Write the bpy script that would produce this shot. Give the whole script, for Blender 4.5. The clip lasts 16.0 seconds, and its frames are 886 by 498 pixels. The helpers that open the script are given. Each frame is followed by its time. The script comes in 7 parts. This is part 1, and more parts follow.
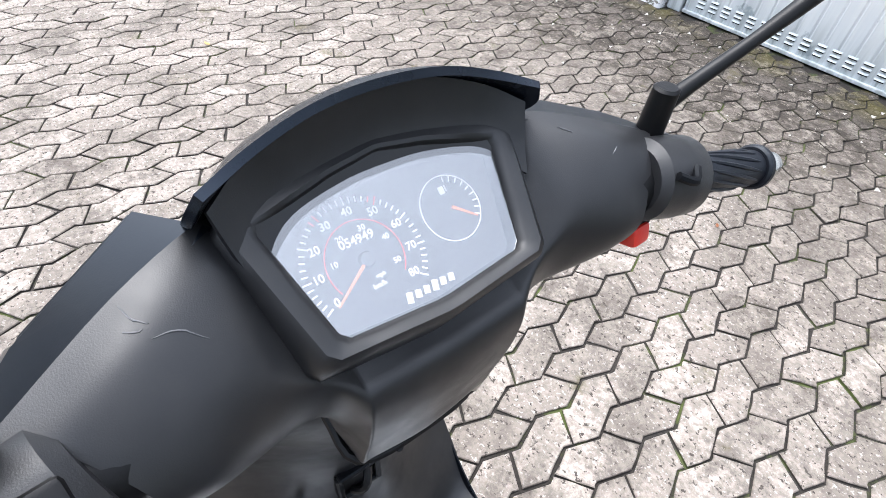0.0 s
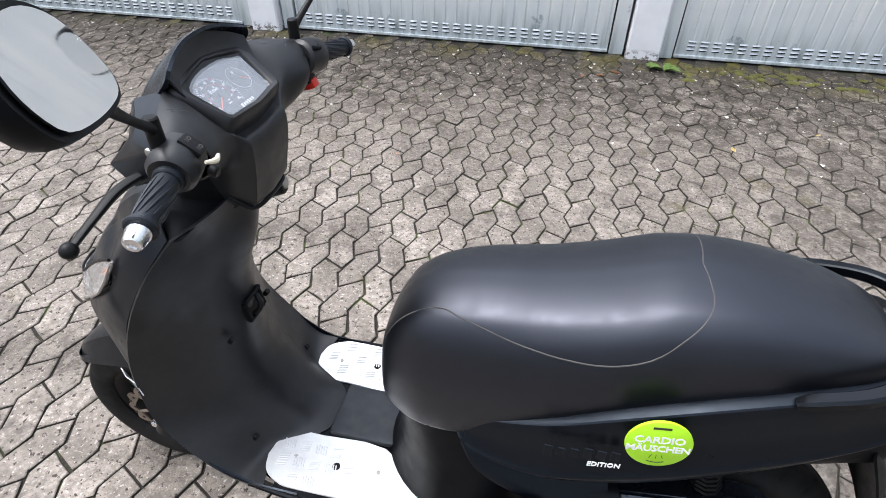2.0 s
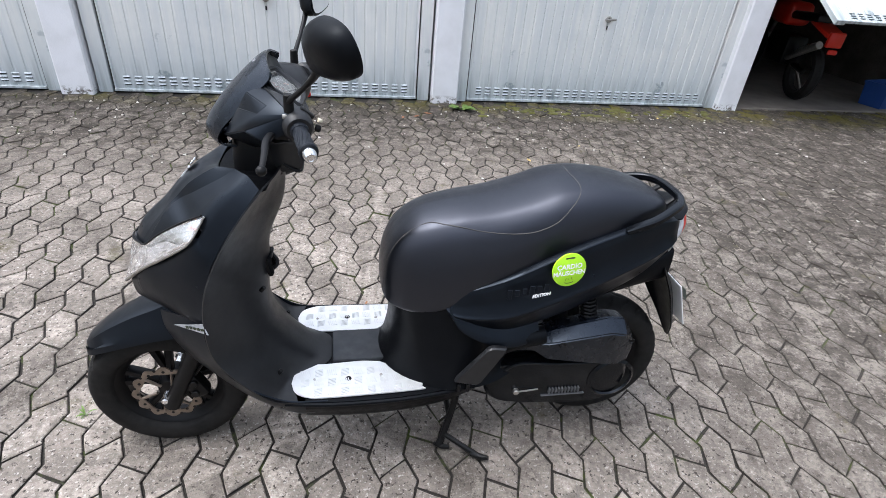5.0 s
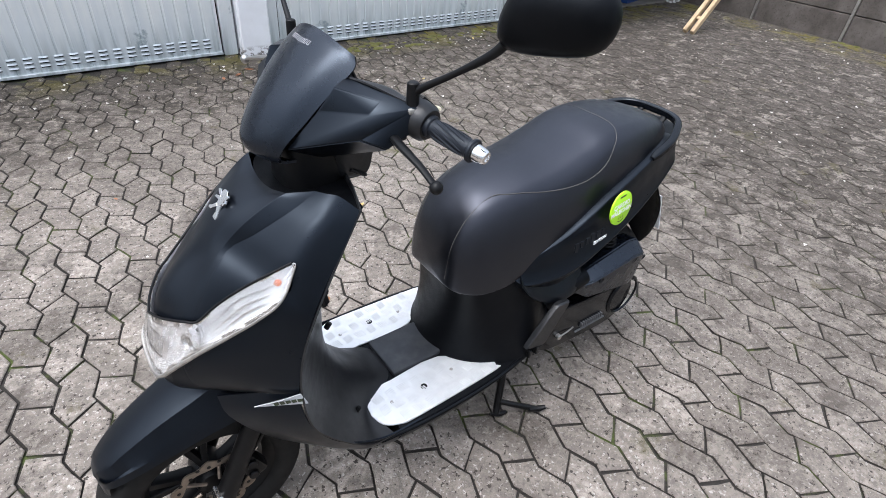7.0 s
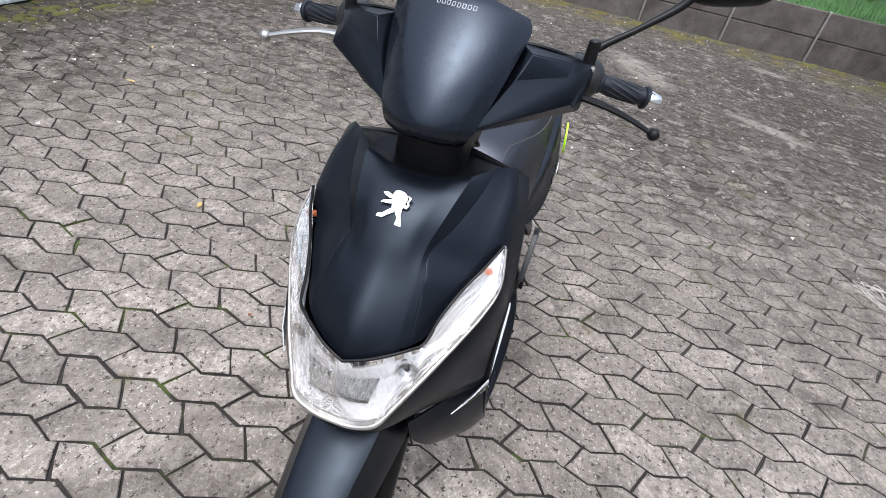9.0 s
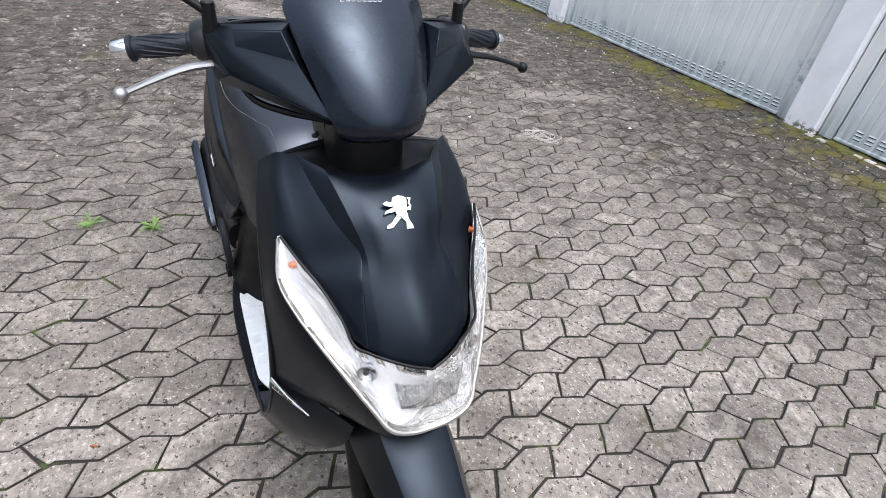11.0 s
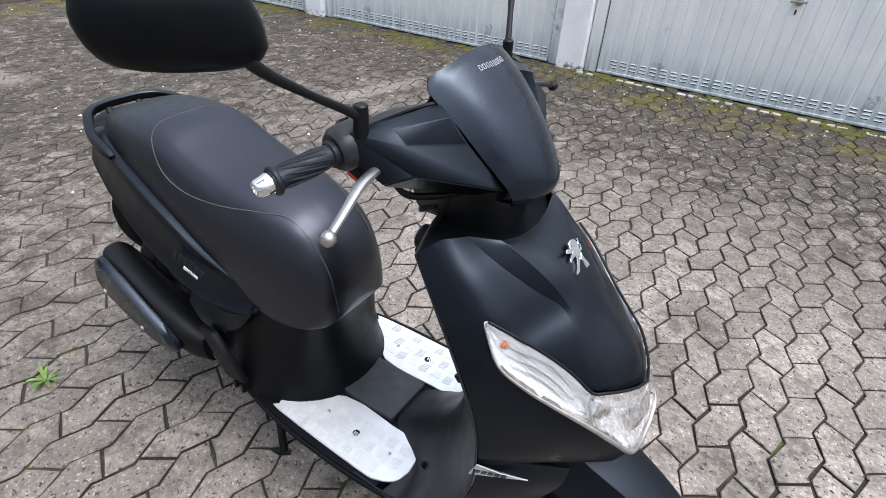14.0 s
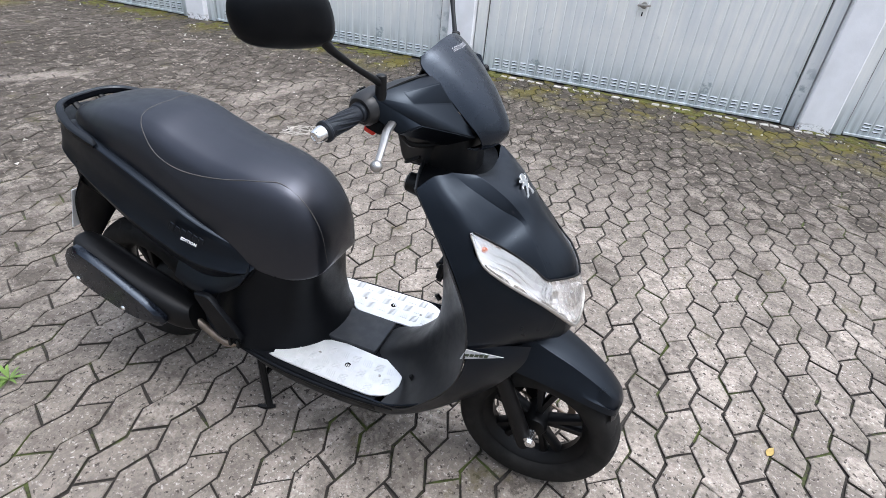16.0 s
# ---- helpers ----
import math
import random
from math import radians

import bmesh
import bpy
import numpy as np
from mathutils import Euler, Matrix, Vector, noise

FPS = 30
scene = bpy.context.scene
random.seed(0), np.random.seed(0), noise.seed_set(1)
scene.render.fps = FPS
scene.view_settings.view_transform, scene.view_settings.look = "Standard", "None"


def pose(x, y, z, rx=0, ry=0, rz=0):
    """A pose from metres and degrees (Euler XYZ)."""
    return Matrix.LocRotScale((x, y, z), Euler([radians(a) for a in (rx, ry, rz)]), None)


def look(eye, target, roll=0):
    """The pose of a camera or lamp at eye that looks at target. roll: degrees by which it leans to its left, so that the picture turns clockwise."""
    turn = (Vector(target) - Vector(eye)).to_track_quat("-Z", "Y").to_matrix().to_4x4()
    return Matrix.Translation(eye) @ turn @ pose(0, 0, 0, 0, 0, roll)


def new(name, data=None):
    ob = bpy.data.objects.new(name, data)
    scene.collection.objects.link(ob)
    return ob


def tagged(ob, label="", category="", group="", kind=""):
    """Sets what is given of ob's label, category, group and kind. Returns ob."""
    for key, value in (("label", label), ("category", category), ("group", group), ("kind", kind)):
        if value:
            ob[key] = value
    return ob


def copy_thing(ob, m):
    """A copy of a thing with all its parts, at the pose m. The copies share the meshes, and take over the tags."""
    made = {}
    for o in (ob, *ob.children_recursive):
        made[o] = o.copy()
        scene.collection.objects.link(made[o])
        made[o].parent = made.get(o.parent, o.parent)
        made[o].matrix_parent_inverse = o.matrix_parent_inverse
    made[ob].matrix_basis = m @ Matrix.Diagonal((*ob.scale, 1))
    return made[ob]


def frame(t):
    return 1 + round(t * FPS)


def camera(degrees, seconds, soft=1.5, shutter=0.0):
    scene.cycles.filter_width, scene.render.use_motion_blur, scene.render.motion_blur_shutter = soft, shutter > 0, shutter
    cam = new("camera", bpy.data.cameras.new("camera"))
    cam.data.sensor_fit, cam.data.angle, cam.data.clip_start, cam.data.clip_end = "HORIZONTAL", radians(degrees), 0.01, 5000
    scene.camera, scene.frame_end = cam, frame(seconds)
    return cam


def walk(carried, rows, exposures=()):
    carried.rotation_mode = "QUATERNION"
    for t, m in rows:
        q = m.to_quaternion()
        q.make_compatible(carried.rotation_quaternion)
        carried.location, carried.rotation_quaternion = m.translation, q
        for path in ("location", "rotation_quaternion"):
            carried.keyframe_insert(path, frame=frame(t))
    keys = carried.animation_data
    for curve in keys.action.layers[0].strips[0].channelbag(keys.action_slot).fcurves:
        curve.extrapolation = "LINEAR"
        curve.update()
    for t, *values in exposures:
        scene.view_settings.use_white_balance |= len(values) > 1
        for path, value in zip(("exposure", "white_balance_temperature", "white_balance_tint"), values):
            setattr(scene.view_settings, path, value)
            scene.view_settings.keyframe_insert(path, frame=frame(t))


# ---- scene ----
from mathutils import bvhtree

cam = camera(79.7, 16.0, soft=0.8)
PATH = [
    (0, (-0.045, 0.121, 1.339), (1.032, -0.801, -0.072), 6.9),
    (0.5, (-0.147, 0.251, 1.405), (0.729, -0.967, 0.084), 3.7),
    (1, (-0.272, 0.351, 1.425), (0.418, -0.994, 0.116), 1.0),
    (1.5, (-0.377, 0.503, 1.435), (0.166, -0.925, 0.144), -0.5),
    (2, (-0.38, 0.675, 1.456), (0.003, -0.823, 0.187), 0.7),
    (2.5, (-0.287, 0.834, 1.456), (-0.162, -0.713, 0.194), 2.3),
    (3, (-0.307, 0.966, 1.483), (-0.313, -0.619, 0.263), 3.1),
    (3.2, (-0.336, 1.027, 1.499), (-0.343, -0.578, 0.307), 1.8),
    (5.3, (0.039, 1.287, 1.496), (-0.307, -0.377, 0.442), 5.1),
    (5.5, (0.091, 1.242, 1.481), (-0.273, -0.411, 0.415), 4.3),
    (6, (0.23, 1.064, 1.473), (-0.169, -0.523, 0.323), 1.1),
    (6.5, (0.351, 0.963, 1.44), (-0.314, -0.496, 0.244), 3.1),
    (7, (0.538, 0.879, 1.458), (-0.44, -0.397, 0.268), 5.4),
    (7.5, (0.633, 0.702, 1.401), (-0.481, -0.401, 0.16), 5.8),
    (8, (0.734, 0.525, 1.388), (-0.522, -0.404, 0.139), 9.0),
    (8.5, (0.917, 0.4, 1.387), (-0.561, -0.186, 0.174), 13.0),
    (9, (1.031, 0.235, 1.369), (-0.547, -0.12, 0.192), 12.5),
    (9.5, (1.021, 0.009, 1.34), (-0.577, -0.083, 0.141), 12.0),
    (10, (1.037, -0.085, 1.347), (-0.559, 0.255, 0.191), 11.5),
    (10.2, (1.088, -0.136, 1.373), (-0.481, 0.343, 0.229), 10.6),
    (12.3, (0.876, -0.515, 1.346), (-0.304, 0.635, 0.214), 8.8),
    (12.5, (0.891, -0.584, 1.371), (-0.241, 0.642, 0.269), 8.3),
    (13, (0.903, -0.713, 1.424), (-0.158, 0.634, 0.395), 7.0),
    (13.5, (0.758, -0.723, 1.395), (-0.245, 0.648, 0.339), 4.8),
    (14, (0.594, -0.695, 1.399), (-0.334, 0.672, 0.271), 3.5),
    (14.5, (0.551, -0.779, 1.426), (-0.276, 0.681, 0.338), 3.3),
    (15, (0.547, -0.935, 1.458), (-0.199, 0.606, 0.425), 3.8),
    (15.5, (0.572, -1.018, 1.447), (-0.077, 0.556, 0.398), 5.0),
    (16, (0.596, -1.057, 1.43), (0.008, 0.513, 0.341), 5.8),
]
walk(cam, [(t, look(eye, target, roll)) for t, eye, target, roll in PATH],
     [(0.0, 1.00, 6050, 10), (0.5, 0.80, 6000, 10), (1.5, 0.54, 6150, 10), (3.0, 0.44, 6100, 10), (6.0, 0.40, 6000, 10), (8.0, 0.34, 6000, 10), (9.0, 0.32, 6000, 10), (10.0, 0.38, 6000, 10), (12.5, 0.34, 6000, 10), (14.5, 0.36, 6000, 10), (16.0, 0.46, 6000, 10)])

# ---- light ----
world = bpy.data.worlds.new("overcast_sky")
scene.world = world
world.use_nodes = True
wn, wl = world.node_tree.nodes, world.node_tree.links
sky = wn.new("ShaderNodeTexSky")
sky.sky_type = "NISHITA"
sky.sun_disc = False
sky.sun_elevation, sky.sun_rotation = radians(67), radians(86)
sky.air_density, sky.dust_density, sky.ozone_density = 1.2, 4.0, 1.0
cloud = wn.new("ShaderNodeHueSaturation")
cloud.inputs["Saturation"].default_value = 0.38
wl.new(sky.outputs[0], cloud.inputs["Color"])
# cloud cover brightens towards the zenith
up = wn.new("ShaderNodeTexCoord")
split = wn.new("ShaderNodeSeparateXYZ")
rise = wn.new("ShaderNodeMapRange")
rise.inputs["To Min"].default_value, rise.inputs["To Max"].default_value = 0.50, 2.75
shade = wn.new("ShaderNodeVectorMath")
shade.operation = "SCALE"
wl.new(up.outputs["Generated"], split.inputs[0])
wl.new(split.outputs[2], rise.inputs["Value"])
wl.new(cloud.outputs[0], shade.inputs[0])
wl.new(rise.outputs[0], shade.inputs["Scale"])
wl.new(shade.outputs[0], wn["Background"].inputs["Color"])
wn["Background"].inputs["Strength"].default_value = 0.15
sun_data = bpy.data.lights.new("sun", "SUN")
sun_data.energy, sun_data.angle, sun_data.color = 0.5, radians(40), (1.0, 0.97, 0.92)
sun = new("sun", sun_data)
sun.matrix_world = look((4.0, 0.3, 9.4), (0, 0, 0))


# ---- materials ----
def nodes_of(name):
    m = bpy.data.materials.new(name)
    m.use_nodes = True
    return m, m.node_tree.nodes, m.node_tree.links, m.node_tree.nodes["Principled BSDF"]


def noise_tex(n, l, coord, scale, detail=4.0, rough=0.55):
    t = n.new("ShaderNodeTexNoise")
    t.inputs["Scale"].default_value, t.inputs["Detail"].default_value, t.inputs["Roughness"].default_value = scale, detail, rough
    l.new(coord, t.inputs["Vector"])
    return t.outputs["Fac"]


def remap(n, l, value, a, b, c=0.0, d=1.0):
    r = n.new("ShaderNodeMapRange")
    r.inputs["From Min"].default_value, r.inputs["From Max"].default_value = a, b
    r.inputs["To Min"].default_value, r.inputs["To Max"].default_value = c, d
    l.new(value, r.inputs["Value"])
    return r.outputs["Result"]


def blend(n, l, fac, a, b, kind="MIX"):
    x = n.new("ShaderNodeMix")
    x.data_type, x.blend_type = "RGBA", kind
    for sock, v in ((x.inputs[0], fac), (x.inputs[6], a), (x.inputs[7], b)):
        if isinstance(v, bpy.types.NodeSocket):
            l.new(v, sock)
        else:
            sock.default_value = v if isinstance(v, float) else (*v, 1.0)
    return x.outputs[2]


def calc(n, l, op, a, b=0.0):
    x = n.new("ShaderNodeMath")
    x.operation = op
    for sock, v in ((x.inputs[0], a), (x.inputs[1], b)):
        if isinstance(v, bpy.types.NodeSocket):
            l.new(v, sock)
        else:
            sock.default_value = v
    return x.outputs[0]


def bump(n, l, p, height, strength, distance=0.001):
    b = n.new("ShaderNodeBump")
    b.inputs["Strength"].default_value, b.inputs["Distance"].default_value = strength, distance
    l.new(height, b.inputs["Height"])
    l.new(b.outputs[0], p.inputs["Normal"])


def surf(name, base, rough=0.5, metal=0.0, var=0.2, vscale=6.0, fine=300.0, grain=0.25, depth=0.0006, coat=0.0, dust=0.0, spec=0.5, tint=(1, 1, 1), uneven=0.07):
    """A plain surface with blotches, grain, a little dust and uneven gloss."""
    m, n, l, p = nodes_of(name)
    pos = n.new("ShaderNodeNewGeometry").outputs["Position"]
    big, small = noise_tex(n, l, pos, vscale, 5.0), noise_tex(n, l, pos, fine, 2.0)
    col = blend(n, l, remap(n, l, big, 0.3, 0.7), tuple(c * (1 - var) for c in base), tuple(min(1, c * (1 + var)) for c in base))
    if dust:
        d = calc(n, l, "MULTIPLY", remap(n, l, noise_tex(n, l, pos, vscale * 3.1, 6.0), 0.45, 0.75), dust)
        col = blend(n, l, d, col, (0.30, 0.28, 0.25))
    l.new(col, p.inputs["Base Color"])
    l.new(remap(n, l, noise_tex(n, l, pos, vscale * 2.3, 4.0), 0.3, 0.7, max(0.02, rough - uneven), min(1, rough + uneven)), p.inputs["Roughness"])
    p.inputs["Metallic"].default_value, p.inputs["Coat Weight"].default_value = metal, coat
    p.inputs["Specular IOR Level"].default_value, p.inputs["Specular Tint"].default_value = spec, (*tint, 1)
    if grain:
        bump(n, l, p, small, grain, depth)
    return m


def paving(name):
    """Weathered exposed-aggregate concrete with dirt and moss in their places."""
    m, n, l, p = nodes_of(name)
    geo = n.new("ShaderNodeNewGeometry")
    pos = geo.outputs["Position"]
    rnd = calc(n, l, "FRACT", calc(n, l, "ADD", geo.outputs["Random Per Island"], n.new("ShaderNodeObjectInfo").outputs["Random"]))
    sep = n.new("ShaderNodeSeparateXYZ")
    l.new(pos, sep.inputs[0])
    x, y = sep.outputs[0], sep.outputs[1]
    stone = blend(n, l, rnd, (0.240, 0.207, 0.177), (0.404, 0.353, 0.304))
    # weathering: clouds across single stones, then coarse and fine mottling
    stone = blend(n, l, remap(n, l, noise_tex(n, l, pos, 11.0, 8.0, 0.72), 0.44, 0.58, 0.0, 0.62), stone, (0.165, 0.143, 0.122))
    mottle = noise_tex(n, l, pos, 46.0, 7.0, 0.75)
    stone = blend(n, l, remap(n, l, mottle, 0.44, 0.58, 0.0, 0.60), stone, (0.130, 0.112, 0.096))
    # pale and dark grains of the aggregate
    pale = noise_tex(n, l, pos, 78.0, 3.0, 0.65)
    stone = blend(n, l, remap(n, l, pale, 0.585, 0.645, 0.0, 0.70), stone, (0.52, 0.485, 0.44))
    pits = noise_tex(n, l, pos, 52.0, 3.0, 0.68)
    stone = blend(n, l, remap(n, l, pits, 0.590, 0.635, 0.0, 0.92), stone, (0.034, 0.028, 0.023))
    # dark smears on single stones
    smear = calc(n, l, "MULTIPLY", remap(n, l, noise_tex(n, l, pos, 6.0, 7.0, 0.74), 0.50, 0.62, 0.0, 0.78), remap(n, l, rnd, 0.2, 0.8, 0.35, 1.0))
    stone = blend(n, l, smear, stone, (0.095, 0.081, 0.069))
    # old dirt at the far end of the yard, along both garage rows and in loose patches
    wide, mid = noise_tex(n, l, pos, 1.0, 5.0, 0.6), noise_tex(n, l, pos, 2.6, 6.0, 0.65)
    far = remap(n, l, calc(n, l, "ADD", x, calc(n, l, "MULTIPLY", wide, 2.8)), 1.5, -1.0)
    left = remap(n, l, calc(n, l, "ADD", y, calc(n, l, "MULTIPLY", wide, 2.0)), 2.2, 3.6)
    right = remap(n, l, calc(n, l, "SUBTRACT", calc(n, l, "MULTIPLY", wide, 2.0), y), 2.2, 3.8)
    patch = remap(n, l, mid, 0.46, 0.60, 0.0, 0.70)
    dirt = calc(n, l, "MAXIMUM", calc(n, l, "MAXIMUM", far, left), calc(n, l, "MAXIMUM", right, patch))
    dirt = calc(n, l, "MULTIPLY", dirt, remap(n, l, noise_tex(n, l, pos, 7.5, 8.0, 0.74), 0.36, 0.56, 0.30, 1.0))
    crust = remap(n, l, noise_tex(n, l, pos, 15.0, 8.0, 0.76), 0.38, 0.62, 1.0, 0.66)
    deep = calc(n, l, "MULTIPLY", remap(n, l, calc(n, l, "ADD", x, calc(n, l, "MULTIPLY", wide, 2.2)), -0.3, -2.2), crust)
    silt = calc(n, l, "MULTIPLY", remap(n, l, calc(n, l, "ADD", y, calc(n, l, "MULTIPLY", mid, 1.4)), 2.95, 3.75), crust)
    sill = calc(n, l, "MULTIPLY", remap(n, l, calc(n, l, "SUBTRACT", calc(n, l, "MULTIPLY", mid, 1.2), y), 3.1, 3.9), crust)
    dirt = calc(n, l, "MAXIMUM", calc(n, l, "MAXIMUM", dirt, deep), calc(n, l, "MAXIMUM", silt, sill))

    def spot(cx, cy, turn, rx, ry, edge):
        """A ragged oval stain."""
        mp = n.new("ShaderNodeMapping")
        mp.vector_type = "TEXTURE"
        mp.inputs["Location"].default_value, mp.inputs["Rotation"].default_value = (cx, cy, 0), (0, 0, radians(turn))
        mp.inputs["Scale"].default_value = (rx, ry, 1)
        l.new(pos, mp.inputs["Vector"])
        ln_ = n.new("ShaderNodeVectorMath")
        ln_.operation = "LENGTH"
        l.new(mp.outputs[0], ln_.inputs[0])
        return remap(n, l, calc(n, l, "ADD", ln_.outputs["Value"], calc(n, l, "MULTIPLY", mid, edge)), 1.0 + edge * 0.7, 0.75 + edge * 0.4)

    # the damp dark pool of silt at the far end and the trodden pale places beside it
    dirt = calc(n, l, "MAXIMUM", dirt, calc(n, l, "MULTIPLY", spot(-5.1, 2.1, 20, 1.7, 0.95, 1.2), 0.97))
    bare = calc(n, l, "MAXIMUM", spot(-3.98, 1.65, 65, 0.42, 0.10, 0.8), calc(n, l, "MAXIMUM", spot(-4.8, 0.5, 30, 0.55, 0.22, 1.0), spot(-6.23, 1.97, 70, 0.25, 0.09, 0.8)))
    bare = calc(n, l, "MAXIMUM", bare, spot(-2.33, 2.53, 80, 0.5, 0.12, 1.0))
    dirt = calc(n, l, "MULTIPLY", dirt, calc(n, l, "SUBTRACT", 1.0, calc(n, l, "MULTIPLY", bare, 0.65)))
    stone = blend(n, l, dirt, stone, blend(n, l, mottle, (0.046, 0.038, 0.031), (0.030, 0.024, 0.017)))
    # stone worn clean again in small flecks
    fleck = remap(n, l, noise_tex(n, l, pos, 18.0, 9.0, 0.82), 0.560, 0.600, 0.0, 0.85)
    fleck = calc(n, l, "MAXIMUM", fleck, remap(n, l, noise_tex(n, l, pos, 5.2, 10.0, 0.84), 0.545, 0.580, 0.0, 0.72))
    stone = blend(n, l, calc(n, l, "MULTIPLY", fleck, dirt), stone, (0.29, 0.256, 0.218))
    # thin moss and algae in loose spots
    spots = remap(n, l, noise_tex(n, l, pos, 3.4, 8.0, 0.72), 0.60, 0.66, 0.0, 0.6)
    stone = blend(n, l, spots, stone, (0.075, 0.066, 0.026))
    # moss along the walls
    strip = calc(n, l, "MAXIMUM", remap(n, l, y, 3.45, 4.0), remap(n, l, x, -6.5, -7.1))
    strip = calc(n, l, "MAXIMUM", strip, remap(n, l, y, -3.25, -3.75))
    moss = calc(n, l, "MULTIPLY", strip, remap(n, l, noise_tex(n, l, pos, 2.6, 7.0, 0.72), 0.48, 0.56, 0.0, 0.9))
    stone = blend(n, l, moss, stone, (0.105, 0.090, 0.010))
    l.new(stone, p.inputs["Base Color"])
    p.inputs["Roughness"].default_value = 0.88
    p.inputs["Specular IOR Level"].default_value = 0.3
    h = calc(n, l, "ADD", calc(n, l, "MULTIPLY", noise_tex(n, l, pos, 240.0, 3.0), 0.5), calc(n, l, "MULTIPLY", pits, -1.2))
    bump(n, l, p, h, 0.9, 0.005)
    return m


def jointing(name):
    m, n, l, p = nodes_of(name)
    pos = n.new("ShaderNodeNewGeometry").outputs["Position"]
    soil = blend(n, l, noise_tex(n, l, pos, 70.0, 4.0), (0.006, 0.005, 0.004), (0.040, 0.033, 0.027))
    moss = remap(n, l, noise_tex(n, l, pos, 4.0, 7.0, 0.72), 0.53, 0.62, 0.0, 0.85)
    soil = blend(n, l, moss, soil, (0.065, 0.085, 0.016))
    # joints silted up at the far end of the yard
    sep = n.new("ShaderNodeSeparateXYZ")
    l.new(pos, sep.inputs[0])
    silt = remap(n, l, calc(n, l, "ADD", sep.outputs[0], calc(n, l, "MULTIPLY", noise_tex(n, l, pos, 0.9, 5.0), 2.6)), 0.2, -2.6)
    soil = blend(n, l, silt, soil, blend(n, l, noise_tex(n, l, pos, 40.0, 5.0), (0.020, 0.016, 0.012), (0.085, 0.072, 0.060)))
    l.new(soil, p.inputs["Base Color"])
    p.inputs["Roughness"].default_value = 0.95
    bump(n, l, p, noise_tex(n, l, pos, 180.0, 4.0), 0.9, 0.004)
    return m


def galvanised(name):
    """Old zinc-coated steel sheet: pale upper part with run marks, blue-grey weathered foot, scuffs."""
    m, n, l, p = nodes_of(name)
    tc = n.new("ShaderNodeTexCoord").outputs["Object"]
    stretch = n.new("ShaderNodeMapping")
    stretch.inputs["Scale"].default_value = (7.0, 7.0, 0.45)
    l.new(tc, stretch.inputs["Vector"])
    streak = noise_tex(n, l, stretch.outputs[0], 1.6, 6.0, 0.65)
    blot = noise_tex(n, l, tc, 2.0, 5.0)
    col = blend(n, l, remap(n, l, streak, 0.35, 0.7), (0.68, 0.70, 0.70), (0.82, 0.815, 0.775))
    col = blend(n, l, remap(n, l, blot, 0.48, 0.72, 0.0, 0.55), col, (0.56, 0.595, 0.61))
    sep = n.new("ShaderNodeSeparateXYZ")
    l.new(tc, sep.inputs[0])
    worn = calc(n, l, "MULTIPLY", remap(n, l, calc(n, l, "ADD", sep.outputs[2], calc(n, l, "MULTIPLY", blot, 0.5)), 0.75, 0.30), 0.7)
    col = blend(n, l, worn, col, (0.50, 0.56, 0.59))
    foot = calc(n, l, "MULTIPLY", remap(n, l, sep.outputs[2], 0.30, 0.03), remap(n, l, noise_tex(n, l, stretch.outputs[0], 3.0, 5.0), 0.38, 0.62))
    col = blend(n, l, calc(n, l, "MULTIPLY", foot, 0.8), col, (0.27, 0.30, 0.30))
    # dented and scuffed places at bumper height
    scuff = calc(n, l, "MULTIPLY", remap(n, l, noise_tex(n, l, tc, 3.7, 6.0, 0.7), 0.60, 0.66, 0.0, 0.7), remap(n, l, sep.outputs[2], 0.62, 0.34))
    col = blend(n, l, scuff, col, (0.20, 0.25, 0.27))
    l.new(col, p.inputs["Base Color"])
    p.inputs["Metallic"].default_value, p.inputs["Roughness"].default_value = 0.12, 0.48
    bump(n, l, p, noise_tex(n, l, tc, 30.0, 4.0), 0.12, 0.003)
    return m


def render_white(name):
    m, n, l, p = nodes_of(name)
    tc = n.new("ShaderNodeTexCoord").outputs["Object"]
    sep = n.new("ShaderNodeSeparateXYZ")
    l.new(tc, sep.inputs[0])
    col = blend(n, l, remap(n, l, noise_tex(n, l, tc, 5.0, 6.0), 0.4, 0.7), (0.82, 0.82, 0.84), (0.74, 0.74, 0.75))
    chips = calc(n, l, "MULTIPLY", remap(n, l, sep.outputs[2], 0.075, 0.025), remap(n, l, noise_tex(n, l, tc, 22.0, 6.0, 0.7), 0.50, 0.56))
    col = blend(n, l, chips, col, (0.16, 0.145, 0.13))
    l.new(col, p.inputs["Base Color"])
    p.inputs["Roughness"].default_value = 0.8
    bump(n, l, p, noise_tex(n, l, tc, 90.0, 4.0), 0.4, 0.003)
    return m


def concrete_wall(name):
    m, n, l, p = nodes_of(name)
    pos = n.new("ShaderNodeNewGeometry").outputs["Position"]
    col = blend(n, l, remap(n, l, noise_tex(n, l, pos, 3.0, 6.0, 0.65), 0.35, 0.65), (0.058, 0.048, 0.041), (0.125, 0.110, 0.098))
    col = blend(n, l, remap(n, l, noise_tex(n, l, pos, 45.0, 4.0), 0.55, 0.72, 0.0, 0.6), col, (0.032, 0.027, 0.024))
    l.new(col, p.inputs["Base Color"])
    p.inputs["Roughness"].default_value = 0.92
    bump(n, l, p, noise_tex(n, l, pos, 60.0, 5.0), 0.6, 0.006)
    return m


